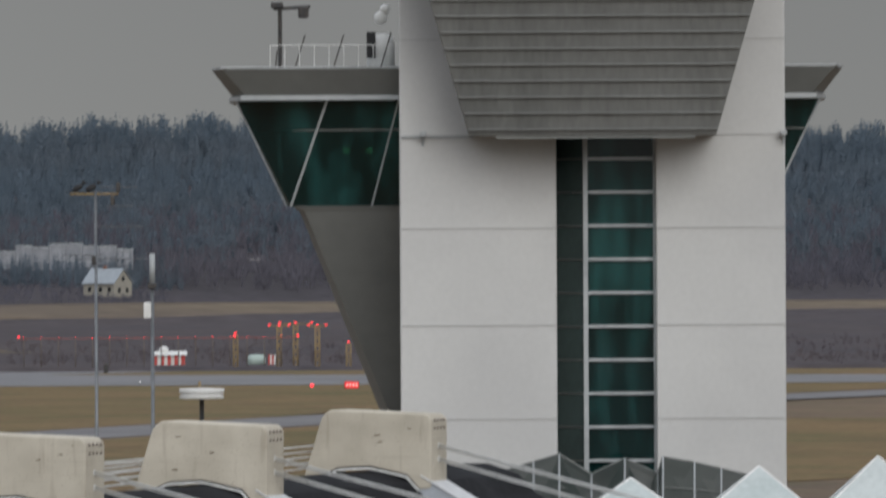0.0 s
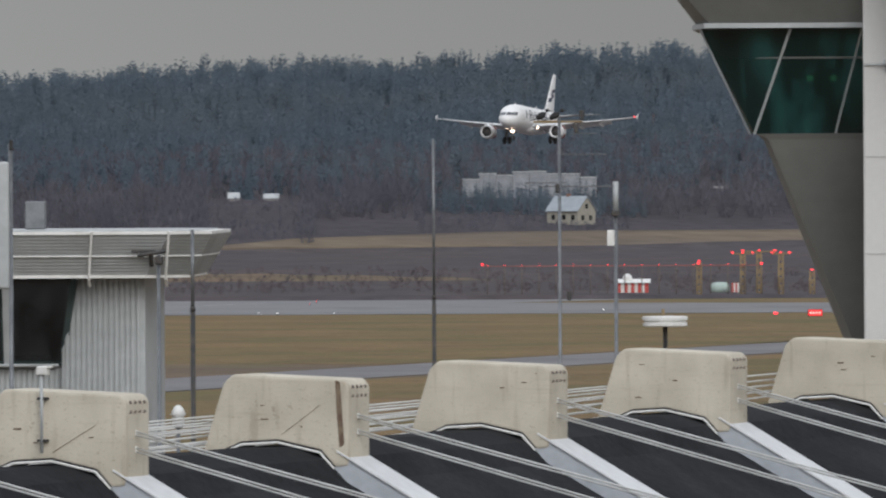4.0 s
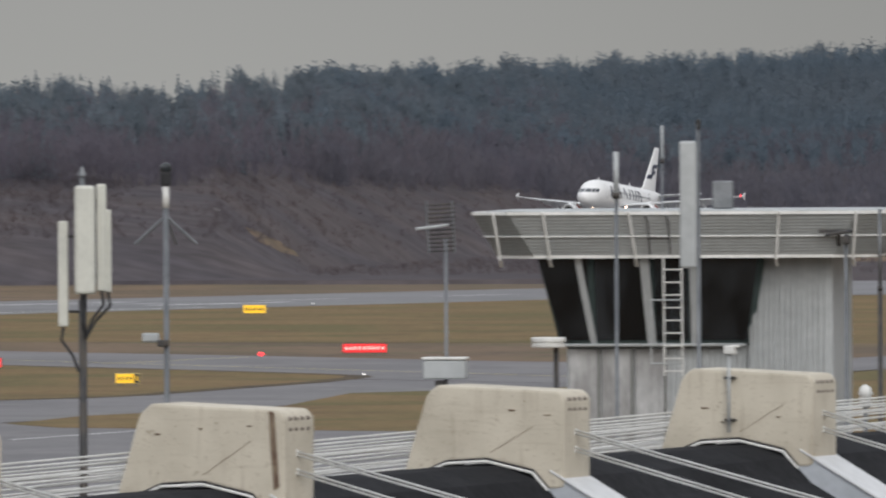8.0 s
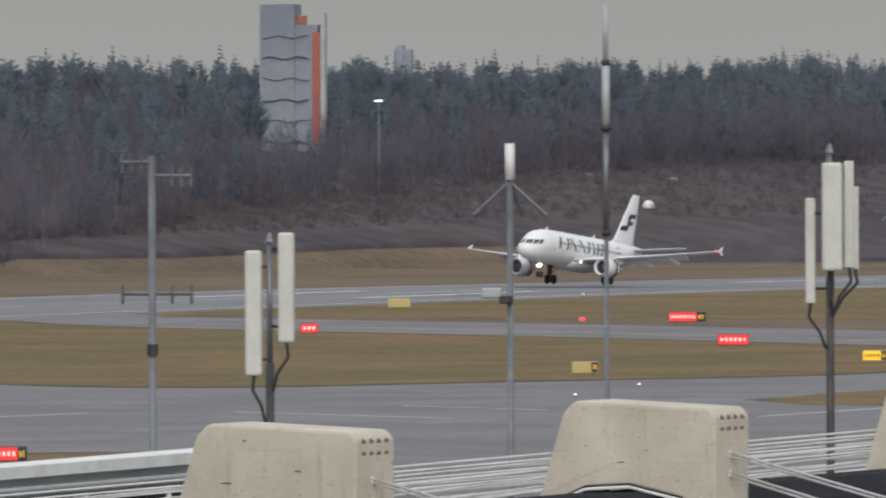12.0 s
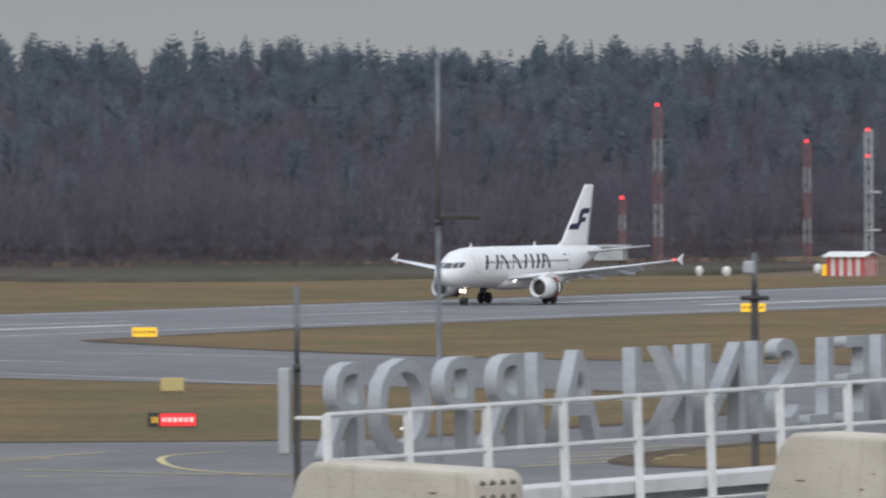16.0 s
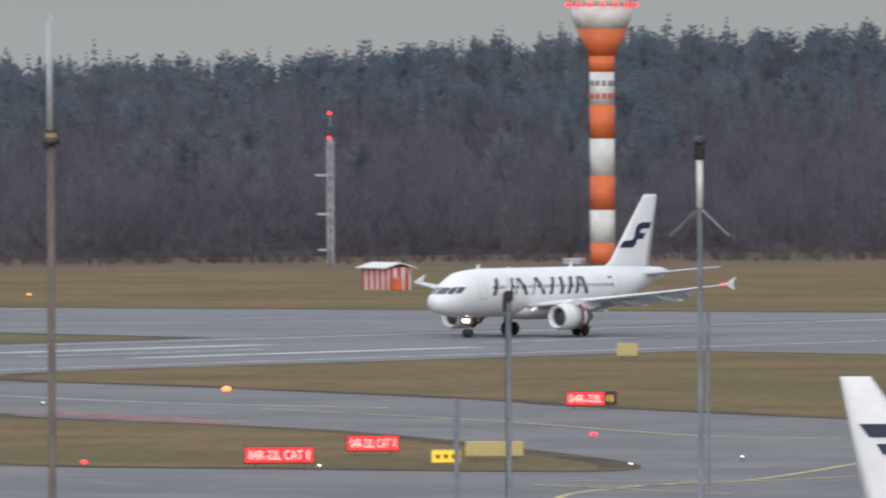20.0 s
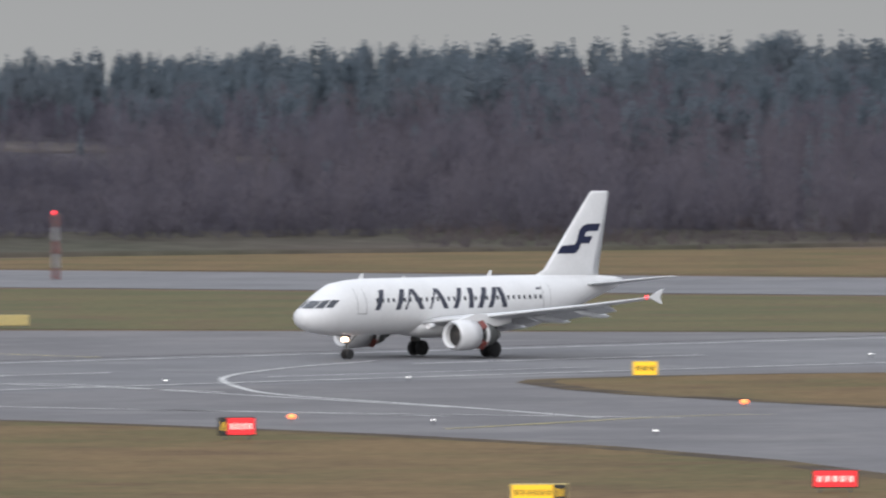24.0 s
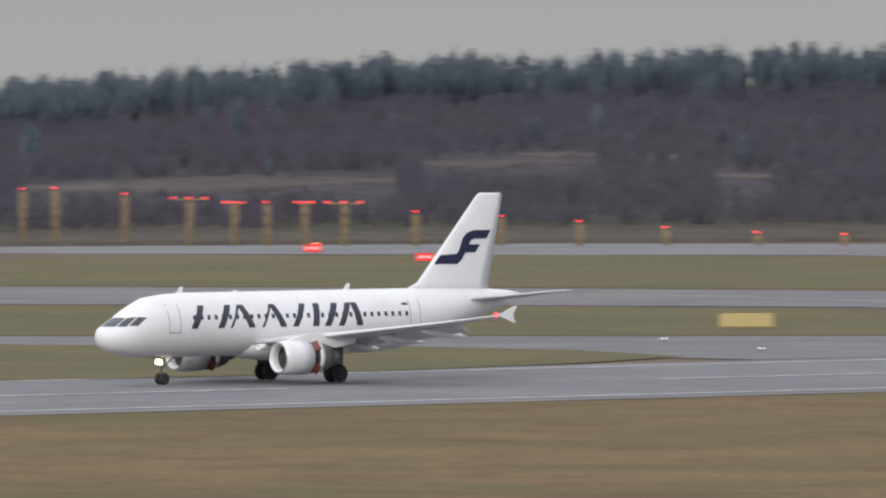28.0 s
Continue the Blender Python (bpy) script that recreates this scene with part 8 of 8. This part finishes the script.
for row in ((1004, 78, "w"), (1003, 81, "w"), (1003, 89, "w"), (1053, 111, "w"), (997, 153, "r", 0.2), (1195, 19, "r"), (1161, 30, "r"), (445, 226, "w"), (858, 47, "w"), (576, 115, "r", 0.2), (526, 182, "r", 0.22), (121, 224, "w"), (121, 219, "w"), (163, 230, "w"),
            (179, 99, "o", 0.25), (50, 193, "r", 0.14), (52, 208, "w"), (106, 186, "r", 0.16), (63, 221, "w"), (76, 219, "w"), (146, 110, "w"), (37, 119, "w"), (37, 107, "o", 0.2), (75, 108, "o", 0.2), (30, 144, "w"), (12, 182, "w"), (38, 67, "w"),
            (67, -36, "w"), (80, -64, "w"), (335, -456, "o", 0.25), (1000, 152, "r", 0.2), (640, 47, "w"), (720, 47, "w"), (300, 245, "w"), (330, 236, "w"), (90, 40, "w"), (105, 48, "w"), (170, 30, "w"), (60, 10, "w"), (120, -60, "w"), (471, -174, "o", 0.16), (477, -168, "o", 0.16)):
    edge_light(*row)


# ---- approach lights: yellow posts with red lamps ----
def approach_post(x, y, top, bar=0.0):
    p = thing("approach_light", "yellow approach light post with red lamps", "approach light", "approach light posts")
    z0 = terrain(x, y) - 0.1
    top = max(top, z0 + 1.4)
    for dx in (-0.35, 0.35):
        rod("leg", p, YELLOW_POST, x + dx, y, z0, top - 0.2, 0.11)
    n = max(2, int((top - z0) / 1.1))
    bm = B()
    for i in range(n):
        a, b = z0 + (top - z0 - 0.2) * i / n, z0 + (top - z0 - 0.2) * (i + 1) / n
        tube(bm, (x - 0.35, y, a), (x + 0.35, y, b), 0.09, seg=5)
        tube(bm, (x + 0.35, y, a), (x - 0.35, y, b), 0.09, seg=5)
    part("bracing", bm, YELLOW_POST, p)
    xs = (0.0,) if not bar else tuple(-bar + 2 * bar * i / 2 for i in range(3))
    if bar:
        part("cross_bar", tube(B(), (x - bar, y, top - 0.1), (x + bar, y, top - 0.1), 0.1, seg=6), YELLOW_POST, p)
    for dx in xs:
        bm = B()
        bmesh.ops.create_icosphere(bm, subdivisions=2, radius=0.16, matrix=Matrix.Translation((x + dx, y - 0.2, top + 0.1)) @ Matrix.Diagonal((1.5, 1, 0.7, 1)))
        part("red_lamp", bm, LAMP_RED, p, "glowing red lamp", True)


for x, y, top, bar in ((-828, 1026, 6.6, 0), (-824, 1027, 6.7, 0), (-816, 1030, 6.0, 0), (-808, 1032, 5.5, 2.4), (-803, 1034, 5.0, 1.2), (-799, 1035, 5.0, 0), (-795, 1037, 5.0, 1.1), (-790, 1038, 5.0, 2.4), (-782, 1041, 3.9, 0),
                       (-772, 1044, 3.4, 0), (-763, 1047, 2.8, 0), (-753, 1050, 2.1, 0), (-743, 1054, 1.5, 0), (-733, 1057, 1.2, 0), (-723, 1061, 1.0, 0), (-713, 1064, 1.0, 0), (-703, 1068, 1.0, 0)):
    approach_post(x, y, top, bar)
for x, y, top, bar in ((-33.3, 1810.2, 3.07, 0), (-26.3, 1810.3, 4.34, 1.6), (-23.9, 1826.5, 4.56, 2.6), (-20.2, 1810.4, 4.34, 1.4), (-15.2, 1810.4, 1.58, 0), (-10.6, 1810.5, 4.03, 1.5), (2.1, 1810.5, 4.24, 2.0)):
    approach_post(x, y, top, bar)
p = thing("light_beam", "long low red-lit light bar on posts beside the runway", "approach light")
part("bar", box(B(), -45.6, 1809.7, 2.45, 44.8, 0.14, 0.16), HAZED_RED, p, "thin dull red bar")
for i in range(17):
    x = -67.2 + 2.75 * i
    rod("post", p, BROWN_POLE, x, 1810, terrain(x, 1810) - 0.1, 2.45, 0.08)
    bm = B()
    bmesh.ops.create_icosphere(bm, subdivisions=1, radius=0.08, matrix=Matrix.Translation((x, 1809.6, 2.6)))
    part("red_lamp", bm, LAMP_RED, p, "small glowing red lamp")
for x in (-68.0, -33.4, -23.3):
    bm = B()
    bmesh.ops.create_icosphere(bm, subdivisions=2, radius=0.2, matrix=Matrix.Translation((x, 1809.5, 2.75)))
    part("red_lamp", bm, LAMP_RED, p, "glowing red lamp")


# ---- tails of parked aircraft below the terrace ----
def parked_tail(x, y, top, drop_to, turn, label):
    p = thing("parked_aircraft", label, "airplane", "parked aircraft", "", Matrix.Translation((x, y, 0)) @ Matrix.Rotation(radians(turn), 4, "Z"))
    k = top / 11.76

    def ring(le, ch, th, z):
        return [Vector((le + ch * t, th * ch * 1.2 * ((1 - t) ** 0.7) * (t ** 0.5) * s, z)) for s, ts in ((1, [i / 8 for i in range(9)]), (-1, [i / 8 for i in range(7, 0, -1)])) for t in ts]
    bm = B()
    skin(bm, [ring(0.0, 1.2, 0.08, top), ring(-0.02, 1.28, 0.11, top - 0.1), ring(0.75, 3.2, 0.11, top - 3.9), ring(0.9, 3.95, 0.09, top - 4.6), ring(0.9, 6.6, 0.06, top - 5.4)])
    bmesh.ops.recalc_face_normals(bm, faces=bm.faces[:])
    fin = part("tail_fin", bm, AIR_WHITE, p, "white tail fin with a navy mark", True)
    for side in (-1, 1):
        for outline in (((0.72, -1.80), (1.85, -1.80), (2.20, -2.56), (1.93, -2.56), (1.80, -2.30), (1.12, -2.30)), ((1.37, -2.56), (2.20, -2.56), (2.42, -2.97), (1.63, -2.97)), ((2.1, -2.97), (3.25, -2.97), (3.55, -3.50), (2.62, -3.50))):
            bm = B()
            vs = [bm.verts.new((a, side * 0.22, top + b)) for a, b in outline]
            f = bm.faces.new(vs)
            bmesh.ops.triangulate(bm, faces=[f])
            part("tail_mark", bm, NAVY, fin, "navy blue tail mark")
    bm = B()
    rings = []
    for s, r, z in ((-1.5, 0.25, top - 5.9), (0.5, 0.7, top - 6.2), (3.0, 1.2, top - 6.6), (7.0, 1.5, top - 6.9), (24, 1.5, top - 6.9), (27, 1.1, top - 7.1), (28.4, 0.2, top - 7.3)):
        rings.append([Vector((s, r * math.cos(2 * math.pi * i / 20), z + r * math.sin(2 * math.pi * i / 20))) for i in range(20)])
    skin(bm, rings)
    bmesh.ops.recalc_face_normals(bm, faces=bm.faces[:])
    part("fuselage", bm, AIR_WHITE, p, "white fuselage", True)
    for side in (-1, 1):
        bm = B()
        slab(bm, [(0.6, 0), (3.0, 0), (1.6, side * 5.0), (0.6, side * 5.0)], 0.14, Matrix.Translation((0.3, 0, top - 5.9)))
        part("tailplane", bm, AIR_WHITE, p)
        bm = B()
        slab(bm, [(11, 0), (15, 0), (12.2, side * 12.5), (10.8, side * 12.5)], 0.25, Matrix.Translation((0, 0, max(0.8, top - 8.2))))
        part("wing", bm, AIR_GREY, p, "pale grey wing")
        bm = B()
        lathe(bm, ((0.15, -0.15), (0.42, -0.14), (0.45, 0), (0.42, 0.14), (0.15, 0.15)), 16, Matrix.Translation((13, side * 2.2, 0.45)) @ Matrix.Rotation(math.pi / 2, 4, "X"))
        tube(bm, (13, side * 2.2, 0.45), (13, side * 1.4, max(0.9, top - 8.0)), 0.12)
        part("main_gear", bm, DARK, p, "dark wheel and leg")
    bm = B()
    lathe(bm, ((0.12, -0.12), (0.32, -0.1), (0.35, 0), (0.32, 0.1), (0.12, 0.12)), 14, Matrix.Translation((25, 0, 0.35)) @ Matrix.Rotation(math.pi / 2, 4, "X"))
    tube(bm, (25, 0, 0.35), (25, 0, max(0.8, top - 8)), 0.1)
    part("nose_gear", bm, DARK, p)


parked_tail(-142.85, 405.6, 9.6, 0, 19.3, "parked white aircraft with a navy mark on its fin")
parked_tail(-174.15, 382.2, 8.3, 0, 24.5, "parked white aircraft beside the apron with a navy fin mark")


# ---- the airport's name in big letters on the roof edge, seen from behind ----
def roof_letters():
    p = thing("roof_lettering", "big grey block letters on a white frame, seen from behind", "sign")
    a, b = Vector((-27.67, 126.69, 16.42)), Vector((-30.58, 110.5, 16.42))
    way = (b - a).normalized()
    up = Vector((0, 0, 1))
    out = way.cross(up)
    m = Matrix((way.to_4d(), up.to_4d(), out.to_4d(), (0, 0, 0, 1))).transposed()
    m.translation = a
    for i in range(4):
        m[3][i] = 1.0 if i == 3 else 0.0
    word = "HELSINKI AIRPORT"
    sizes = []
    for ch in word:
        if ch == " ":
            sizes.append((None, 0.55))
            continue
        me, w = text_mesh(ch, 1.45, 0.075)
        sizes.append((me, w + 0.17))
    k = 1.05 * (b - a).length / sum(w for _, w in sizes)
    sizes.pop()
    x = 0.0
    for me, w in sizes:
        if me:
            me.materials.append(LETTER_PALE)
            ob = new("letter", me)
            ob.parent = p
            ob.matrix_basis = m @ Matrix.Translation((x, 0, 0)) @ Matrix.Diagonal((k, 1, 1, 1))
            ob["label"] = "grey block letter"
        x += w * k
    a, b = Vector((-27.82, 125.84, 16.42)), Vector((-30.57, 110.56, 16.42))
    side = -out * 0.35
    for z, r in ((16.9, 0.028), (16.43, 0.028)):
        q = Vector((0, 0, z - 16.42))
        part("rail", tube(B(), a + side + q, b + side + q, r, seg=6), WHITE_STEEL, p, "white frame rail")
    n = 9
    for i in range(n):
        c = a.lerp(b, i / (n - 1)) + side
        bm = B()
        tube(bm, c + Vector((0, 0, 0.48)), c + Vector((0, 0, -2.6)) - out * 0.1, 0.055, seg=6)
        part("post", bm, WHITE_STEEL, p, "white frame post")
        bm = B()
        tube(bm, c + Vector((0, 0, 0.45)), a.lerp(b, i / (n - 1)) + Vector((0, 0, 0.45)), 0.02, seg=5)
        part("tie", bm, WHITE_STEEL, p)


LETTER_PALE = mat("pale_grey_letter_metal", (0.37, 0.385, 0.40), 0.6, second=(0.30, 0.315, 0.33), scale=1.5, detail=0.1)
roof_letters()


# ---- far buildings ----
def tall_block():
    p = thing("tall_building", "tall windowless grey tower block with orange edge panels", "building")
    p.matrix_world = Matrix.Translation((0, 0, 18.9)) @ Matrix.Diagonal((0.85, 0.85, 0.85, 1)) @ Matrix.Translation((0, 0, -20))
    part("base", box(B(), -396, 2164, -4, 11, 7, 26), CLAD_BLUE, p, "blue-grey base")
    z = 18.0
    part("wall", box(B(), -398.5, 2163, 26, 6.6, 8, 36), CLAD_BLUE, p, "blue-grey cladding")
    part("wall", box(B(), -393.2, 2163.5, 24.0, 5.2, 8, 32), CLAD_BLUE, p, "blue-grey cladding")
    part("stair_top", box(B(), -397.8, 2162.9, 41.5, 5.4, 7, 3.4), CLAD_BLUE, p, "grey stair head")
    part("edge_panel", box(B(), -390.8, 2159.6, 27.5, 1.9, 0.3, 22), CLAD_ORANGE, p, "tall orange panel")
    part("corner", box(B(), -389.6, 2160.5, 29.5, 0.8, 2.6, 25.5), PALE_METAL, p, "pale corner column")
    part("roof_unit", box(B(), -394.2, 2162, 40.9, 1.8, 2, 1.8, 0.2), CLAD_ORANGE, p, "orange roof unit")
    part("roof_unit", box(B(), -396.0, 2162, 40.4, 2.5, 2, 0.8, 0.1), GALV, p)
    rng = random.Random(4)
    for i in range(6):
        zz = 37.6 - 4.1 * i
        xs = [-401.3 + 0.9 * j for j in range(11)]
        r = 0.15 if i % 2 else 0.1
        bm = skin(B(), [[Vector((a, 2158.85 + r * math.cos(q), zz + 0.28 * math.sin(a * 1.1 + i * 1.7) + r * math.sin(q))) for q in (0, 1.26, 2.51, 3.77, 5.03)] for a in xs])
        part("pipe_run", bm, DARK_METAL, p, "dark wavy pipe run")
    for dx in (-402.0, -401.7):
        part("edge_rail", box(B(), dx, 2160, 26, 0.35, 0.5, 36), PALE_METAL, p)
    q = thing("distant_tower", "small grey tower block on the skyline", "building")
    part("wall", box(B(), -596.8, 3449, 30, 5.2, 5, 24), CLAD_BLUE, q)
    part("wall", box(B(), -597.6, 3448, 30.6, 2.0, 5, 25.4), CLAD_BLUE, q)


def house(x, y, w, d, h, roof_h, wall, roof, label, windows=True):
    z = terrain(x, y)
    p = thing("house", label, "house", "", "", Matrix.Translation((x, y, z - 0.3)))
    part("wall", box(B(), 0, 0, h / 2, w, d, h), wall, p, "house wall")
    bm = B()
    skin(bm, [[Vector((sx * w * 0.5, yy, zz)) for yy, zz in ((-d / 2, h), (d / 2, h), (0, h + roof_h))] for sx in (-1, 1)])
    bmesh.ops.recalc_face_normals(bm, faces=bm.faces[:])
    part("gable", bm, wall, p)
    for sy in (-1, 1):
        bm = B()
        skin(bm, [[Vector((sx * (w / 2 + 0.4), sy * yy, zz)) for yy, zz in ((d / 2 + 0.5, h - 0.35), (0, h + roof_h + 0.05), (0, h + roof_h + 0.25), (d / 2 + 0.5, h - 0.15))] for sx in (-1, 1)])
        bmesh.ops.recalc_face_normals(bm, faces=bm.faces[:])
        part("roof", bm, roof, p, "pale pitched roof")
    if windows:
        for sx in (-0.3, 0.05, 0.34):
            part("window", box(B(), sx * w, -d / 2 - 0.03, h * 0.55, 1.1, 0.08, 1.3), DARK_GLASS, p)
        for sy in (-0.22, 0.22):
            part("window", box(B(), w / 2 + 0.03, sy * d, h * 0.5, 0.08, 1.1, 1.3), DARK_GLASS, p)
        part("window", box(B(), w / 2 + 0.03, 0, h + roof_h * 0.3, 0.08, 1.1, 1.2), DARK_GLASS, p)
        part("chimney", box(B(), -0.1 * w, 0.2, h + roof_h + 0.3, 0.8, 0.8, 1.2), BRICKISH, p, "dull brick chimney")
    return p


BRICKISH = mat("dull_brick", (0.25, 0.13, 0.09), 0.9, second=(0.2, 0.11, 0.09), scale=1, detail=0.2)
tall_block()
hx, hy, hz = on_hill(-1.70, -0.35)
h1 = house(hx, hy, 9.5 * hy / 2700, 7.5, 3.6 * hy / 2700, 3.2 * hy / 2700, HOUSE_WALL, HOUSE_ROOF, "cream two-storey house with a pale grey pitched roof")
h1.matrix_world = Matrix.Translation((hx, hy, hz - 0.2)) @ Matrix.Rotation(radians(-38), 4, "Z")
for az, w, h, r in ((-3.41, 2.6, 1.5, 1.2), (-3.22, 3.6, 1.4, 0.9)):
    hx, hy, hz = on_hill(az, -0.225)
    house(hx, hy, w, 3, h, r, HAZED_WHITE, PALE_METAL, "small white hut on the dark slope", False)
SHED_WALL = mat("weathered_pale_sheet", (0.30, 0.31, 0.33), 0.7, second=(0.22, 0.23, 0.25), scale=0.3, detail=0.2)
sx, sy, sz = on_hill(-1.9, -0.22)
for i in range(8):
    x = sx - 17 + i * 4.7
    p = thing("greenhouse", "pale glassy shed between trees below the hill", "shed", "pale sheds below the hill")
    zt = sz + 1.2 + (0.2, 1.4, 0.6, 2.2, 2.0, 0.9, 1.6, 0.3)[i]
    part("wall", box(B(), x, sy, zt + 1.8, 4.6, 4, 4.6 + (i % 3) * 0.7), SHED_WALL, p, "pale sheet wall")
    part("roof", box(B(), x, sy, zt + 4.3 + (i % 3) * 0.35, 4.9, 4.5, 0.3), PALE_METAL, p, "white roof edge")
    part("plinth", box(B(), x, sy + 0.1, zt - 2.0, 4.4, 3.8, 5.0), CLAD_BLUE, p)
# trees that stand before the sheds
rng = np.random.default_rng(9)
grove = []
for i in range(330):
    gx, gy = sx + rng.uniform(-26, 34), sy - rng.uniform(6, 90)
    gh = rng.uniform(3.4, 8.4)
    grove.append((gx, gy, terrain(gx, gy), gh, gh * 0.9))
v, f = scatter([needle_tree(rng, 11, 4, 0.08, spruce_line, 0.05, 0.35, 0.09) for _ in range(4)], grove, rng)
stuff("grove", v, f, HAZED_FAR_CONIFER, "dark young trees in front of pale sheds", "trees")
# the last two are added shapes that stand in for a pale path
for az, el, w, h in ((-5.81, 0.06, 7.0, 0.9), (-5.5, 0.055, 3.0, 0.6), (-8.45, -0.33, 2.2, 0.9), (-8.9, -0.30, 3.5, 0.7), (-7.0, -0.36, 2.0, 0.5), (-35.6, -0.52, 3.0, 0.9), (-0.95, -0.17, 6.0, 0.7), (-0.83, -0.185, 3.5, 0.5)):
    hx, hy, hz = on_hill(az, el)
    p = thing("boulder", "pale weathered granite boulder shape on the slope", "rock", "pale boulders")
    bm = B()
    bmesh.ops.create_icosphere(bm, subdivisions=3, radius=0.5)
    for vv in bm.verts:
        vv.co *= 1 + 0.35 * noise.noise(vv.co * 2.3 + Vector((az, 0, 0)))
        vv.co = Vector((vv.co.x * w, vv.co.y * w * 0.5, vv.co.z * h * 2)) + Vector((hx, hy, hz + 0.2 * h))
    part("rock", bm, GRANITE, p, "", True)
hx, hy, hz = on_hill(-8.58, -0.47)
p = thing("white_tank", "round white tank on the brown heath", "tank")
part("shell", lathe(B(), ((0.5, 0), (0.85, 0.35), (0.95, 0.9), (0.75, 1.5), (0.3, 1.8)), 16, Matrix.Translation((hx, hy, hz))), WHITE_STEEL, p, "", True)


def motions():
    rows = []
    for t, s, n, z, pitch, yaw, roll in (
        (0, 1566, 18.0, 35.4, 2.8, 257.3, 0), (2.5, 1400.6, 18.0, 27.24, 2.8, 257.3, -0.0), (4.5, 1268.3, 17.9, 20.20, 3.0, 257.3, 0.0), (5, 1235.3, 17.3, 18.32, 2.6, 257.2, 0.2), (6, 1169.2, 17.0, 14.66, 3.1, 256.6, -0.3), (7, 1106.9, 16.3, 11.04, 3.4, 256.5, 1.0), 
        (8, 1043.3, 15.5, 7.78, 4.1, 256.1, -0.1), (9, 981.9, 14.0, 5.20, 5.0, 254.8, 0.3), (10, 921.1, 12.0, 3.05, 4.9, 254.2, -0.9), (11, 861.0, 9.5, 1.15, 6.4, 254.1, -1.7), (11.5, 832.9, 8.1, 0.61, 6.5, 253.2, -1.4),
        (12.2, 792.5, 6.0, 0.00, 4.2, 254.0, 0), (13.5, 715.8, 2.0, 0.00, 0.0, 255.1, 0), (14, 683.3, 1.6, 0.00, 0.0, 255.2, 0),
        (14.5, 653.3, 1.2, 0.00, 0.0, 255.2, 0), (15, 622.2, 0.8, 0.00, 0.0, 255.2, 0), (15.5, 593.9, 0.4, 0.00, 0.0, 255.2, 0), (16, 563.9, 0.0, 0.00, 0.0, 255.1, 0),
        (16.5, 535.8, 0.0, 0.00, 0.0, 254.9, 0), (17, 506.1, 0.0, 0.00, 0.0, 254.7, 0), (17.5, 479.3, 0.0, 0.00, 0.0, 254.5, 0), (18, 450.5, 0.0, 0.00, 0.0, 254.4, 0),
        (18.5, 424.5, 0.0, 0.00, 0.0, 254.3, 0), (19, 397.0, 0.0, 0.00, 0.0, 254.2, 0), (19.5, 372.0, 0.0, 0.00, 0.0, 254.1, 0), (20, 345.5, 0.0, 0.00, 0.0, 254.1, 0),
        (20.5, 321.8, 0.0, 0.00, 0.0, 253.6, 0), (21, 296.1, 0.0, 0.00, 0.0, 253.6, 0), (21.5, 272.7, 0.0, 0.00, 0.0, 253.6, 0), (23.5, 179.7, 0.0, 0.00, 0.0, 253.6, 0),
        (24, 157.1, 0.0, 0.00, 0.0, 253.6, 0), (24.5, 136.6, 0.0, 0.00, 0.0, 253.6, 0), (25, 115.1, 0.0, 0.00, 0.0, 253.6, 0), (25.5, 95.4, 0.0, 0.00, 0.0, 253.6, 0),
        (26, 74.9, 0.0, 0.00, 0.0, 253.6, 0), (26.5, 56.0, 0.0, 0.00, 0.0, 253.6, 0), (27, 36.5, 0.0, 0.00, 0.0, 253.6, 0), (27.5, 18.7, 0.0, 0.00, 0.0, 253.6, 0),
        (28, 0.3, 0.0, 0.00, 0.0, 253.6, 0)):
        p = field(s, n)
        rows.append((t, pose(p.x, p.y, z + (0.055 if z == 0 else 0), roll, -pitch, yaw)))
    walk(airliner, rows)


motions()
